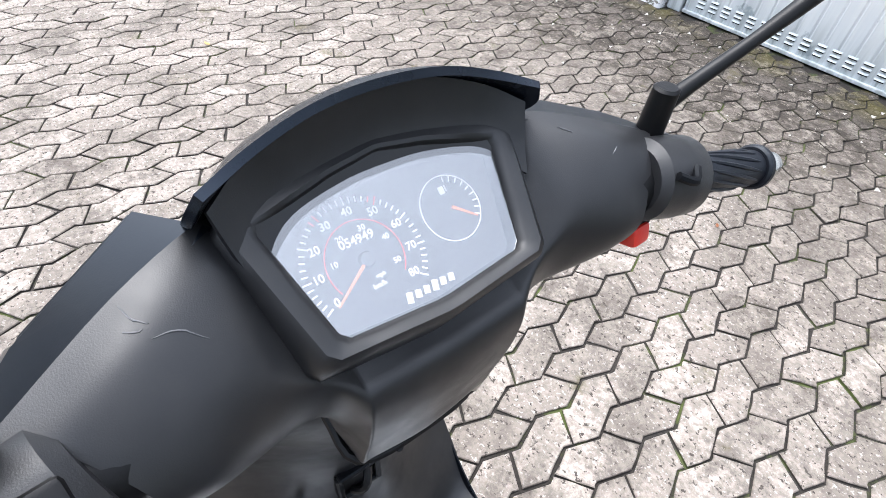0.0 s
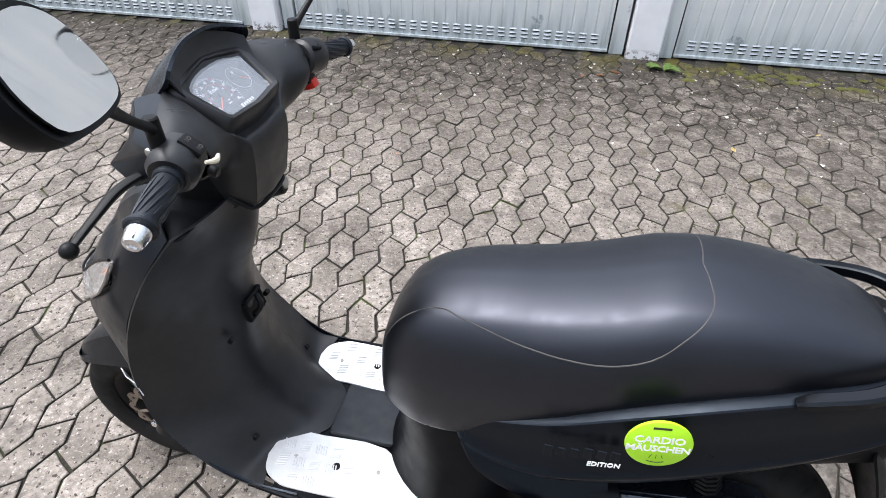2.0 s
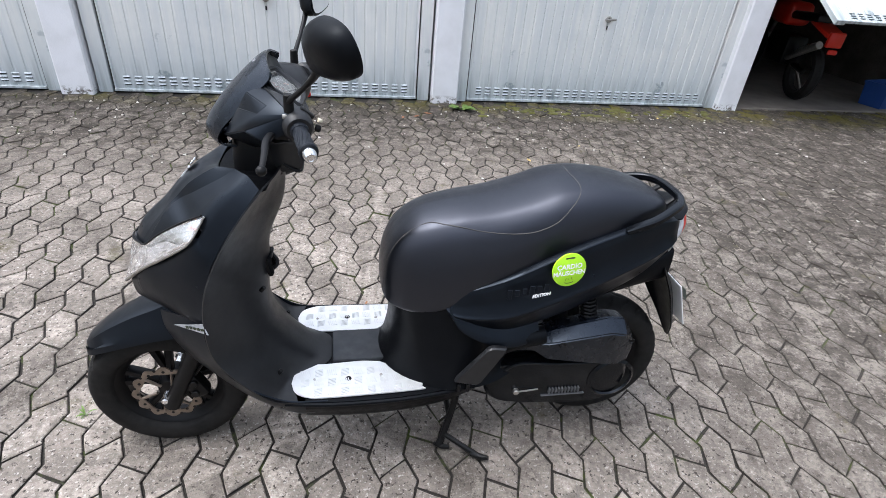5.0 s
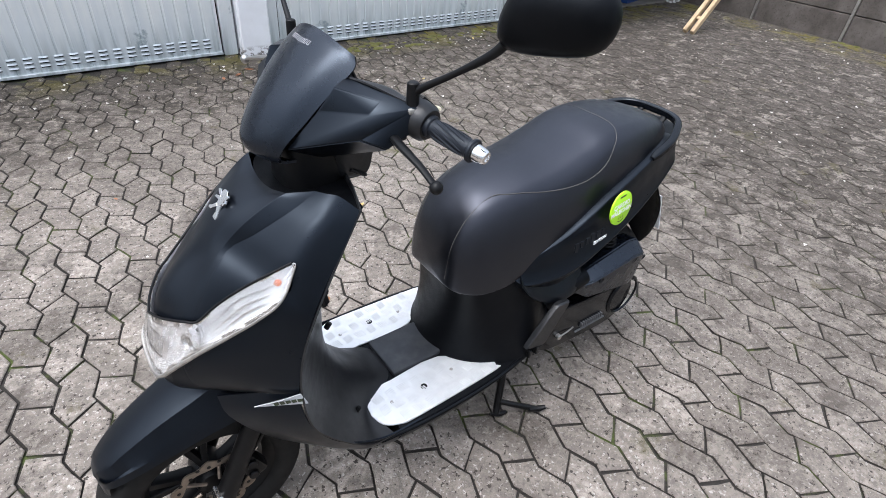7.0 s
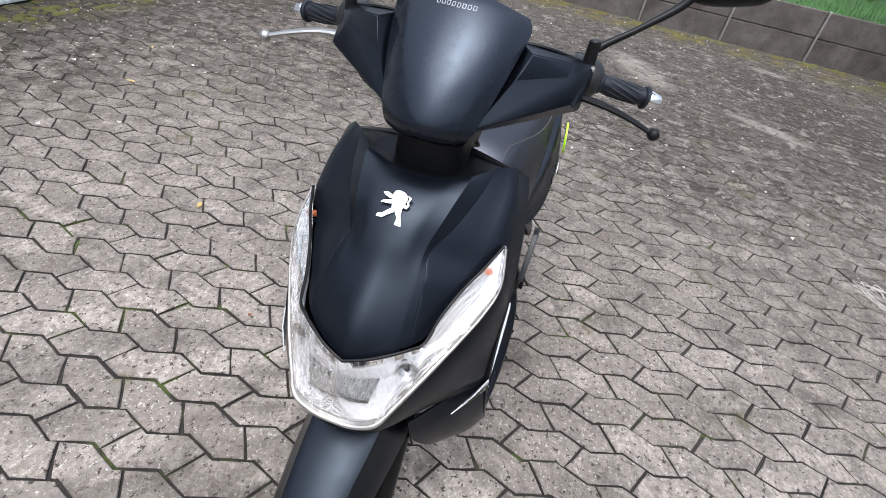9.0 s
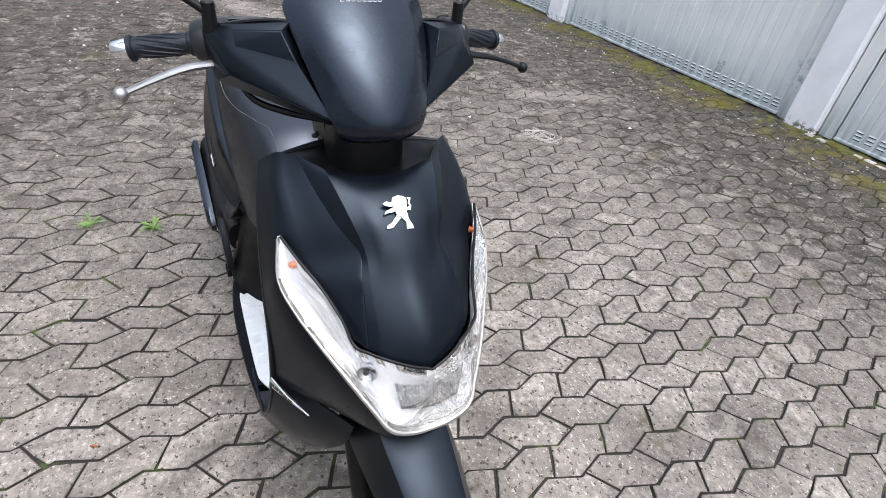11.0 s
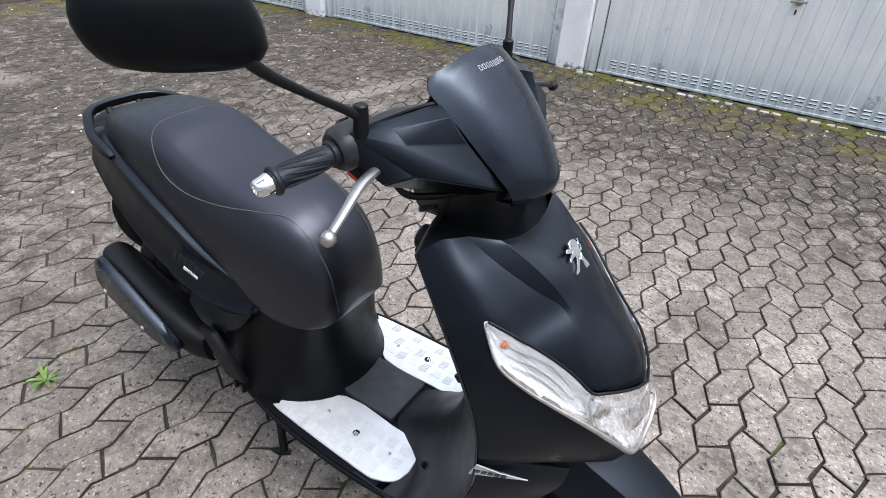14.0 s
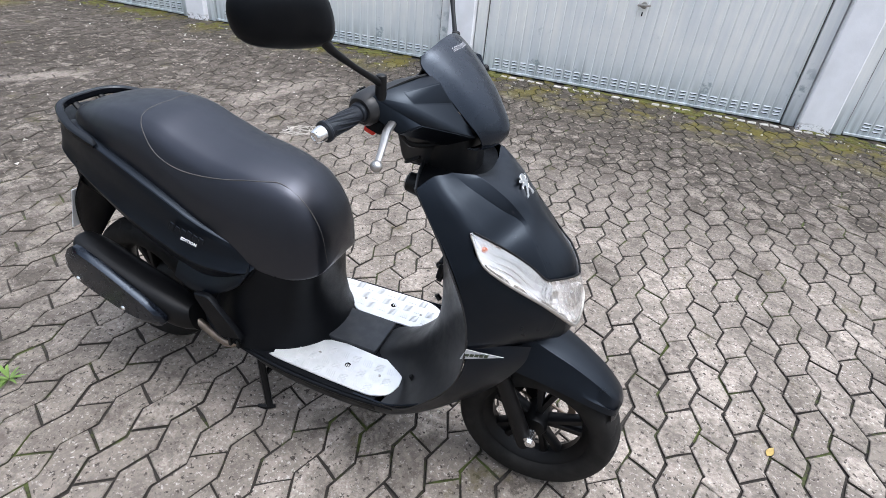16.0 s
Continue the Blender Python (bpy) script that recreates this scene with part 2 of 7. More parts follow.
def clear(name, rough=0.02, tint=(1, 1, 1), ior=1.45):
    m, n, l, p = nodes_of(name)
    p.inputs["Base Color"].default_value = (*tint, 1)
    p.inputs["Roughness"].default_value, p.inputs["IOR"].default_value = rough, ior
    p.inputs["Transmission Weight"].default_value = 1.0
    return m


def diamond_plate(name):
    return surf(name, (0.78, 0.78, 0.77), 0.42, 0.55, 0.06, 14.0, 500.0, 0.12, 0.0004, dust=0.12)


M_PAVE, M_JOINT = paving("paver_concrete"), jointing("joint_sand")
M_ZINC, M_WHITE, M_CONC = galvanised("galvanised_sheet"), render_white("white_render"), concrete_wall("weathered_concrete")
M_PAINT = surf("matt_black_paint", (0.0018, 0.0024, 0.0040), 0.34, 0, 0.12, 9.0, 900.0, 0.10, 0.0003, dust=0.003, spec=0.33, tint=(0.70, 0.83, 1.0))
M_VISOR = surf("scuffed_black_visor", (0.0030, 0.0040, 0.0066), 0.26, 0, 0.15, 12.0, 900.0, 0.05, 0.0002, dust=0.005, spec=0.50, tint=(0.70, 0.82, 1.0))
M_PLAST = surf("grained_black_plastic", (0.0032, 0.0034, 0.0042), 0.42, 0, 0.2, 14.0, 1400.0, 0.30, 0.0003, dust=0.005, spec=0.12, tint=(0.84, 0.92, 1.0))
M_COVER = surf("dusty_grained_plastic", (0.0105, 0.0108, 0.0120), 0.42, 0, 0.2, 14.0, 1400.0, 0.30, 0.0003, dust=0.016, spec=0.44)
M_DUSTY = surf("dusty_floor_plastic", (0.026, 0.0275, 0.031), 0.5, 0, 0.25, 9.0, 1400.0, 0.30, 0.0003, dust=0.06, spec=0.40, tint=(0.88, 0.94, 1.0))
M_DEEP = surf("dull_black_metal", (0.0036, 0.0036, 0.0040), 0.42, 0.0, 0.2, 20.0, 600.0, 0.2, 0.0004, dust=0.005, spec=0.22)
M_VINYL = surf("black_vinyl", (0.0022, 0.0025, 0.0034), 0.38, 0, 0.3, 16.0, 900.0, 0.26, 0.0004, spec=0.74, tint=(0.80, 0.84, 1.0), uneven=0.06)
M_GLOSS = surf("glossy_black_enamel", (0.0026, 0.0030, 0.0040), 0.19, 0, 0.2, 20.0, 600.0, 0.05, 0.0003, spec=0.30, tint=(0.84, 0.92, 1.0))
M_RUBBER = surf("tyre_rubber", (0.0090, 0.0086, 0.0082), 0.72, 0, 0.25, 12.0, 500.0, 0.3, 0.0005, dust=0.02, spec=0.2)
M_GRIP = surf("grip_rubber", (0.0055, 0.0064, 0.0100), 0.48, 0, 0.2, 40.0, 900.0, 0.3, 0.0003, dust=0.008, spec=0.40, tint=(0.85, 0.93, 1.0))
M_CHROME = surf("bright_aluminium", (0.80, 0.80, 0.80), 0.22, 1.0, 0.05, 30.0, 300.0, 0.03, 0.0002)
M_LEVER = surf("worn_lever_aluminium", (0.40, 0.39, 0.375), 0.34, 0.95, 0.12, 40.0, 300.0, 0.08, 0.0003)
M_STEEL = surf("dull_steel", (0.42, 0.40, 0.37), 0.45, 0.9, 0.2, 40.0, 300.0, 0.15, 0.0003)
M_DISC = surf("browned_brake_steel", (0.22, 0.18, 0.145), 0.45, 0.8, 0.25, 40.0, 300.0, 0.15, 0.0003)
M_PLATE = diamond_plate("checker_plate")
M_TREAD = surf("tread_aluminium", (0.74, 0.74, 0.73), 0.38, 0.48, 0.08, 40.0, 300.0, 0.05, 0.0003)
M_REFL = surf("lamp_reflector", (0.93, 0.93, 0.94), 0.12, 0.50, 0.02, 40.0, 70.0, 0.30, 0.004)
M_FLUTE = surf("fluted_lens", (0.60, 0.61, 0.62), 0.25, 0.4, 0.08, 60.0, 200.0, 0.1, 0.0006)
M_LENS = clear("clear_lens", 0.03)
M_GLASS = clear("dial_glass", 0.03, ior=2.45)
M_RED = surf("red_plastic", (0.62, 0.025, 0.012), 0.35, 0, 0.1)
M_CLEARW = surf("clear_white_lens", (0.62, 0.63, 0.65), 0.15, 0.0, 0.12, 50.0, 120.0, 0.2, 0.001)
M_AMBER = surf("amber_bulb", (0.50, 0.13, 0.04), 0.25, 0, 0.1)
M_LIME = surf("lime_sticker", (0.42, 0.78, 0.02), 0.4, 0, 0.04, 20.0)
M_PRINT = surf("white_print", (0.85, 0.85, 0.86), 0.5, 0, 0.03)
M_WEDGE = surf("worn_white_trim", (0.50, 0.51, 0.53), 0.5, 0, 0.15, 60.0)
M_DIAL = surf("dial_face", (0.060, 0.062, 0.068), 0.5, 0, 0.08)
M_DARKPRINT = surf("dark_print", (0.03, 0.04, 0.02), 0.5, 0, 0.03)
M_ORANGE = surf("needle_orange", (0.85, 0.22, 0.05), 0.4, 0, 0.03)
M_REDPRINT = surf("red_print", (0.62, 0.05, 0.04), 0.5, 0, 0.03)
M_FADED = surf("faded_print", (0.34, 0.34, 0.36), 0.6, 0, 0.3, 60.0)
M_SCUFF = surf("pale_scuff", (0.075, 0.076, 0.080), 0.6, 0, 0.3, 90.0)
M_STITCH = surf("pale_thread", (0.06, 0.057, 0.054), 0.7, 0, 0.2)
M_MIRROR = surf("mirror_glass", (0.9, 0.9, 0.9), 0.01, 1.0, 0.0, grain=0)
M_WOOD = surf("raw_timber", (0.46, 0.34, 0.20), 0.7, 0, 0.25, 8.0, 120.0, 0.3, 0.002)
M_LEAFG = surf("green_leaf", (0.060, 0.125, 0.022), 0.55, 0, 0.3, 20.0)
M_WEED = surf("young_weed_leaf", (0.115, 0.190, 0.035), 0.6, 0, 0.3, 25.0)
M_LEAFY = surf("fallen_leaf", (0.62, 0.47, 0.17), 0.7, 0, 0.25, 30.0)
M_LEAFB = surf("brown_leaf", (0.30, 0.13, 0.06), 0.75, 0, 0.3, 30.0)
M_GRASS = surf("grass_blade", (0.030, 0.088, 0.012), 0.6, 0, 0.35, 3.0)
M_MOSS = surf("moss", (0.10, 0.10, 0.02), 0.95, 0, 0.35, 15.0, 200.0, 0.8, 0.006)
M_STRING = surf("white_string", (0.42, 0.39, 0.35), 0.85, 0, 0.1)
M_BLUE = surf("blue_plastic", (0.012, 0.05, 0.20), 0.45, 0, 0.1)
M_ROOF = surf("roof_felt", (0.06, 0.06, 0.06), 0.9, 0, 0.2)
M_SLAB = surf("garage_floor_concrete", (0.13, 0.115, 0.10), 0.85, 0, 0.25, 3.0)
M_SOIL = surf("ground_beyond", (0.17, 0.155, 0.14), 0.9, 0, 0.25, 1.2, 90.0, 0.6, 0.005)
M_SETT = surf("pale_limestone", (0.50, 0.47, 0.43), 0.85, 0, 0.3, 20.0, 200.0, 0.5, 0.002)
M_IVORY = surf("ivory_plastic", (0.62, 0.56, 0.42), 0.45, 0, 0.1)


# ---- mesh helpers ----
def make(name, bm, mats, parent=None, label="", smooth=35.0):
    """Links a bmesh as one mesh object; edges sharper than smooth degrees stay hard."""
    bmesh.ops.recalc_face_normals(bm, faces=bm.faces)
    lim = radians(smooth)
    for f in bm.faces:
        f.smooth = True
    for e in bm.edges:
        if len(e.link_faces) == 2 and e.calc_face_angle(0) > lim:
            e.smooth = False
    me = bpy.data.meshes.new(name)
    bm.to_mesh(me)
    bm.free()
    for m in mats if isinstance(mats, (list, tuple)) else [mats]:
        me.materials.append(m)
    ob = new(name, me)
    if parent is not None:
        ob.parent = parent
    if label:
        ob["label"] = label
    return ob


def part(name, bm, material, parent, label="", smooth=35.0):
    return make(name, bm, material, parent, label, smooth)


def empty(name, m=None):
    ob = new(name)
    ob.empty_display_size = 0.1
    if m is not None:
        ob.matrix_world = m
    return ob


def box(bm, c, s, bev=0.0, m=None, seg=1):
    """A box of centre c and full size s, with bevelled edges, turned by m about its centre."""
    mat = Matrix.Translation(c) @ (m or Matrix()) @ Matrix.Diagonal((*s, 1))
    r = bmesh.ops.create_cube(bm, size=1, matrix=mat)
    if bev:
        es = list({e for v in r["verts"] for e in v.link_edges})
        bmesh.ops.bevel(bm, geom=es, offset=bev, segments=seg, affect="EDGES", profile=0.5)
    return bm


def smooth_line(pts, n):
    """Catmull-Rom points through pts, n steps a piece."""
    p = [np.array(q, float) for q in pts]
    p = [2 * p[0] - p[1]] + p + [2 * p[-1] - p[-2]]
    out = []
    for i in range(1, len(p) - 2):
        for k in range(n):
            t = k / n
            out.append(0.5 * (2 * p[i] + (p[i + 1] - p[i - 1]) * t + (2 * p[i - 1] - 5 * p[i] + 4 * p[i + 1] - p[i + 2]) * t * t
                              + (3 * p[i] - p[i - 1] - 3 * p[i + 1] + p[i + 2]) * t ** 3))
    out.append(p[-2])
    return out


def quads(bm, rows, closed=False, cap=False):
    """Faces between rows of points of equal count."""
    vs = [[bm.verts.new(p) for p in r] for r in rows]
    k = len(rows[0])
    for a, b in zip(vs, vs[1:]):
        for i in range(k if closed else k - 1):
            j = (i + 1) % k
            bm.faces.new((a[i], a[j], b[j], b[i]))
    if cap:
        bm.faces.new(vs[0])
        bm.faces.new(vs[-1])
    return vs


def mirror_rows(half):
    """Rows given from the middle (y = 0) to the left, completed to the right."""
    return [[(x, -y, z) for x, y, z in reversed(r[1:])] + [tuple(q) for q in r] for r in half]


def fine_grid(rows, nu, nv):
    cols = [smooth_line(r, nv) for r in rows]
    return list(zip(*[smooth_line(list(c), nu) for c in zip(*cols)]))


def sheet(rows, nu=4, nv=4, thick=0.003, even=True):
    """A shell through a net of control points, with a real thickness."""
    bm = bmesh.new()
    quads(bm, fine_grid(rows, nu, nv))
    bmesh.ops.recalc_face_normals(bm, faces=bm.faces)
    if even:
        bmesh.ops.solidify(bm, geom=bm.faces[:], thickness=thick)
        return bm
    # an inner skin along the normals, joined to the outer one round the edge
    bm.normal_update()
    faces, rim = bm.faces[:], [e for e in bm.edges if e.is_boundary]
    inner = {v: bm.verts.new(v.co - v.normal * thick) for v in bm.verts[:]}
    for f in faces:
        bm.faces.new([inner[v] for v in reversed(f.verts[:])])
    for e in rim:
        a, b = e.verts
        bm.faces.new((a, b, inner[b], inner[a]))
    bmesh.ops.recalc_face_normals(bm, faces=bm.faces)
    return bm


def ring(x, zb, zt, w, shape, n=3):
    """A closed outline in the plane of x, from shares of the half width and of the height."""
    half = smooth_line([(f * w, zb + g * (zt - zb)) for f, g in shape], n)
    pts = [(x, y, z) for y, z in half] + [(x, -y, z) for y, z in reversed(half[1:-1])]
    return pts


def loft(rings, n=3):
    bm = bmesh.new()
    quads(bm, list(zip(*[smooth_line(list(c), n) for c in zip(*rings)])), closed=True, cap=True)
    return bm


def revolve(bm, prof, m, seg=32, closed=False):
    """Turns a profile of (radius, along) about the axis z of m."""
    rows = []
    for i in range(seg):
        a = 2 * math.pi * i / seg
        rows.append([m @ Vector((r * math.cos(a), r * math.sin(a), h)) for r, h in prof])
    rows.append(rows[0])
    vs = [[bm.verts.new(p) for p in r] for r in rows[:-1]]
    k = len(prof)
    for i in range(seg):
        a, b = vs[i], vs[(i + 1) % seg]
        for j in range(k if closed else k - 1):
            q = (j + 1) % k
            if (a[j].co - b[j].co).length < 1e-7:
                if (a[q].co - b[q].co).length > 1e-7:
                    bm.faces.new((a[j], b[q], a[q]))
            elif (a[q].co - b[q].co).length < 1e-7:
                bm.faces.new((a[j], b[j], a[q]))
            else:
                bm.faces.new((a[j], b[j], b[q], a[q]))
    bmesh.ops.remove_doubles(bm, verts=bm.verts, dist=1e-6)
    return bm


def along(a, b):
    """A pose at a whose z axis points to b."""
    a, b = Vector(a), Vector(b)
    return Matrix.Translation(a) @ (b - a).to_track_quat("Z", "Y").to_matrix().to_4x4()


def rod(bm, a, b, r0, r1=None, seg=16, bev=0.0):
    L = (Vector(b) - Vector(a)).length
    r1 = r0 if r1 is None else r1
    e = min(bev, r0, r1)
    prof = [(0, 0), (r0 - e, 0), (r0, e), (r1, L - e), (r1 - e, L), (0, L)] if e else [(0, 0), (r0, 0), (r1, L), (0, L)]
    return revolve(bm, prof, along(a, b), seg)


def tube(bm, pts, r, seg=10, n=4, flat=1.0, side=(0, 0, 1)):
    """A round or flattened bar along a smooth line; r may be a list of radii."""
    p = [Vector(q) for q in (smooth_line(pts, n) if n > 1 else pts)]
    rr = r if isinstance(r, (list, tuple)) else [r] * len(pts)
    rr = [float(k) for k in np.interp(np.linspace(0, len(rr) - 1, len(p)), range(len(rr)), rr)]
    rows = []
    for i, q in enumerate(p):
        t = (p[min(i + 1, len(p) - 1)] - p[max(i - 1, 0)]).normalized()
        u = t.cross(Vector(side))
        u = u.normalized() if u.length > 1e-4 else t.orthogonal().normalized()
        v = t.cross(u)
        rows.append([q + rr[i] * (math.cos(a) * u + flat * math.sin(a) * v) for a in [2 * math.pi * k / seg for k in range(seg)]])
    quads(bm, rows, closed=True, cap=True)
    return bm


def plate_from(bm, outline, h, up=(0, 0, 1), bev=0.0):
    """A flat outline raised by h along up, with a softened upper edge."""
    up = Vector(up).normalized()
    o = [Vector(q) for q in outline]
    c = sum(o, Vector()) / len(o)
    rows = [o, [q + up * (h - bev) for q in o]]
    if bev:
        rows.append([q + up * h + (c - q).normalized() * bev for q in o])
    vs = quads(bm, rows, closed=True)
    bm.faces.new(vs[0])
    bm.faces.new(vs[-1])
    return bm


def letters(name, body, size, m, material, parent=None, depth=0.0006, label="", shear=0.0, space=1.0):
    """Flat raised lettering, reading along x of m."""
    cu = bpy.data.curves.new(name, "FONT")
    cu.body, cu.size, cu.extrude, cu.align_x, cu.align_y = body, size, depth, "CENTER", "CENTER"
    cu.shear, cu.space_character, cu.resolution_u, cu.offset = shear, space, 2, size * 0.022
    tmp = bpy.data.objects.new(name, cu)
    me = bpy.data.meshes.new_from_object(tmp)
    bpy.data.objects.remove(tmp)
    me.materials.clear()
    me.materials.append(material)
    ob = new(name, me)
    if parent is not None:
        ob.parent = parent
    ob.matrix_basis = m
    if label:
        ob["label"] = label
    return ob


YARD = pose(0, 0, 0, 0, 0, 3.1)


# ---- the yard ----
def yard_box(name, lo, hi, material, label, bev=0.01, category=""):
    bm = box(bmesh.new(), [(a + b) / 2 for a, b in zip(lo, hi)], [b - a for a, b in zip(lo, hi)], bev)
    ob = make(name, bm, material)
    ob.matrix_world = YARD
    return tagged(ob, label, category or name.split("_")[0], kind="structure")


bm = bmesh.new()
s = 400
for q in ((-s, -s), (s, -s), (s, s), (-s, s)):
    bm.verts.new((*q, -0.016))
bm.faces.new(bm.verts)
ground = tagged(make("ground", bm, M_SOIL), "bare grey-brown ground running out beyond the paved yard", "ground", kind="structure")

bm = bmesh.new()
for q in ((-7.46, -3.78), (9.0, -3.78), (9.0, 4.60), (-7.46, 4.60)):
    bm.verts.new((*q, -0.0085))
bm.faces.new(bm.verts)
pavement = make("pavement", bm, M_JOINT)
pavement.matrix_world = YARD
tagged(pavement, "yard of zigzag grey concrete pavers with dark mossy joints", "pavement", kind="structure")


def corrugated(w, h, pitch=0.0915, depth=0.0055):
    """Sheet with narrow pressed grooves, standing in the plane of x and z, its face to +y."""
    bm = bmesh.new()
    k = int(w / pitch)
    x0 = -k * pitch / 2
    prof = [(-w / 2, 0)]
    for i in range(k + 1):
        x = x0 + i * pitch
        prof += [(x - 0.010, 0), (x - 0.004, -depth), (x + 0.004, -depth), (x + 0.010, 0)]
    prof.append((w / 2, 0))
    quads(bm, [[(px, py, z) for px, py in prof] for z in (0.03, 0.10, h)])
    bmesh.ops.recalc_face_normals(bm, faces=bm.faces)
    bmesh.ops.solidify(bm, geom=bm.faces[:], thickness=0.002)
    return bm


VENT = None


def garage_door(w, h, vents=True):
    """An up-and-over sheet steel door, foot middle at the origin, face to +y."""
    global VENT
    door = empty("garage_door")
    f = 0.105
    bm = bmesh.new()
    for sx in (-1, 1):
        box(bm, (sx * (w / 2 - f / 2), 0.0, h / 2), (f, 0.05, h), 0.004)
    box(bm, (0, 0, h - 0.04), (w - 2 * f - 0.002, 0.05, 0.08), 0.004)
    part("door_frame", bm, M_ZINC, door)
    lw = w - 2 * f - 0.026
    part("door_panel", corrugated(lw, h - 0.09), M_ZINC, door, smooth=20)
    bm = bmesh.new()
    box(bm, (0, 0.004, 0.019), (lw, 0.030, 0.022), 0.003)
    part("bottom_rail", bm, M_ZINC, door)
    bm = bmesh.new()
    rod(bm, (0, 0.002, 0.81), (0, 0.012, 0.81), 0.03, 0.028, 16, 0.002)
    rod(bm, (0, 0.012, 0.81), (0, 0.038, 0.81), 0.010, None, 12)
    box(bm, (0.0, 0.045, 0.812), (0.115, 0.016, 0.020), 0.006, pose(0, 0, 0, 0, 4, 0), 2)
    handle = part("door_handle", bm, M_STEEL, door, "dull steel turn handle")
    bm = bmesh.new()
    box(bm, (0, 0.001, 0.735), (0.012, 0.006, 0.035), 0.002)
    part("lock_plate", bm, M_DEEP, door)
    if vents:
        if VENT is None:
            b = bmesh.new()
            for k in range(3):
                # a pressed slot: a small hood over a black strip that stands for its shaded opening
                z = k * 0.029
                vs = [b.verts.new(q) for q in ((-0.029, 0, z + 0.003), (0.029, 0, z + 0.003), (0.029, 0, z + 0.015), (-0.029, 0, z + 0.015),
                                                (-0.026, 0.007, z + 0.004), (0.026, 0.007, z + 0.004))]
                b.faces.new((vs[4], vs[5], vs[2], vs[3]))
                b.faces.new((vs[0], vs[4], vs[3]))
                b.faces.new((vs[1], vs[2], vs[5]))
                b.faces.new((vs[0], vs[1], vs[5], vs[4]))
                fc = b.faces.new([b.verts.new(q) for q in ((-0.027, 0.0012, z - 0.004), (0.027, 0.0012, z - 0.004), (0.027, 0.0012, z + 0.003), (-0.027, 0.0012, z + 0.003))])
                fc.material_index = 1
            VENT = bpy.data.meshes.new("vent")
            b.to_mesh(VENT)
            b.free()
            VENT.materials.append(M_ZINC)
            VENT.materials.append(M_DEEP)
        n = int(lw / 0.0915)
        for i in range(n - 1):
            v = new("vent", VENT)
            v.parent = door
            v.location = ((i - n / 2 + 1.0) * 0.0915 - (0.04575 if n % 2 else 0), 0.001, 0.066)
    return door


DOOR_LABEL = "ribbed galvanised steel up-and-over garage door, closed"
H_DOOR = 2.1
# row along the scooter's right flank: piers at u, faces at v = -3.64
R_PIERS = [8.31, 5.21, 2.10, -1.03, -4.11, -7.22]
L_PIERS = [8.87, 5.51, 2.15, -1.23, -4.58, -7.95]
door_r = garage_door(3.10 - 0.26, H_DOOR)
door_l = garage_door(3.37 - 0.28, H_DOOR)
for i, u in enumerate(R_PIERS):
    yard_box("pier_right_%d" % (i + 1), (u - 0.125, -4.0, -0.02), (u + 0.125, -3.64, 2.2), M_WHITE, "white-rendered garage pier with chipped paint at its foot", 0.012, "pier")
for i, u in enumerate(L_PIERS):
    yard_box("pier_left_%d" % (i + 1), (u - 0.135, 4.36, -0.02), (u + 0.135, 4.85, 2.2), M_WHITE, "white-rendered garage pier with chipped paint at its foot", 0.012, "pier")
k = 0
for a, b in zip(R_PIERS, R_PIERS[1:]):
    if a < -4:
        continue
    m = YARD @ pose((a + b) / 2, -3.73, 0)
    d = door_r if k == 0 else copy_thing(door_r, m)
    d.matrix_basis = m
    tagged(d, DOOR_LABEL + " between white piers", "garage door", "garage doors")
    k += 1
k = 0
for a, b in zip(L_PIERS, L_PIERS[1:]):
    m = YARD @ pose((a + b) / 2, 4.45, 0, 0, 0, 180)
    d = door_l if k == 0 else copy_thing(door_l, m)
    d.matrix_basis = m
    tagged(d, DOOR_LABEL + (" above a mossy threshold" if a > -5 else " beside the concrete wall"), "garage door", "garage doors")
    k += 1
# the garages' bodies
yard_box("lintel_right", (-7.44, -4.0, 2.2), (8.56, -3.63, 2.62), M_WHITE, "white-rendered lintel over the garage doors")
yard_box("lintel_left", (-8.2, 4.35, 2.2), (9.2, 4.85, 2.62), M_WHITE, "white-rendered lintel over the garage doors")
yard_box("wall_right_back", (-7.44, -9.2, -0.02), (8.56, -9.0, 2.62), M_CONC, "rear wall of the garages, grey concrete")
yard_box("wall_left_back", (-8.2, 9.8, -0.02), (9.2, 10.0, 2.62), M_CONC, "rear wall of the garages, grey concrete")
for i, u in enumerate((8.46, 5.21, 2.10, -1.03, -4.11, -7.34)):
    yard_box("wall_right_%d" % (i + 1), (u - 0.1, -8.995, -0.02), (u + 0.1, -4.005, 2.62), M_CONC, "partition wall between garages, grey concrete")
for i, u in enumerate((9.1, -8.1)):
    yard_box("wall_left_%d" % (i + 1), (u - 0.1, 4.855, -0.02), (u + 0.1, 9.795, 2.62), M_CONC, "end wall of the garages, grey concrete")
yard_box("ceiling_right", (-7.5, -9.25, 2.625), (8.6, -3.5, 2.75), M_ROOF, "flat felted garage roof")
yard_box("ceiling_left", (-8.25, 4.35, 2.625), (9.25, 10.05, 2.75), M_ROOF, "flat felted garage roof")
yard_box("floor_garage", (-7.2, -8.99, -0.02), (-4.25, -3.70, 0.012), M_SLAB, "bare concrete floor of the open garage")

# the open garage: its door swung half up
door_o = garage_door(2.66, H_DOOR, True)
door_o.matrix_basis = YARD @ pose(-5.66, -2.98, 1.0, 58, 0, 0)
tagged(door_o, "ribbed galvanised steel garage door swung up half open", "garage door", "garage doors")


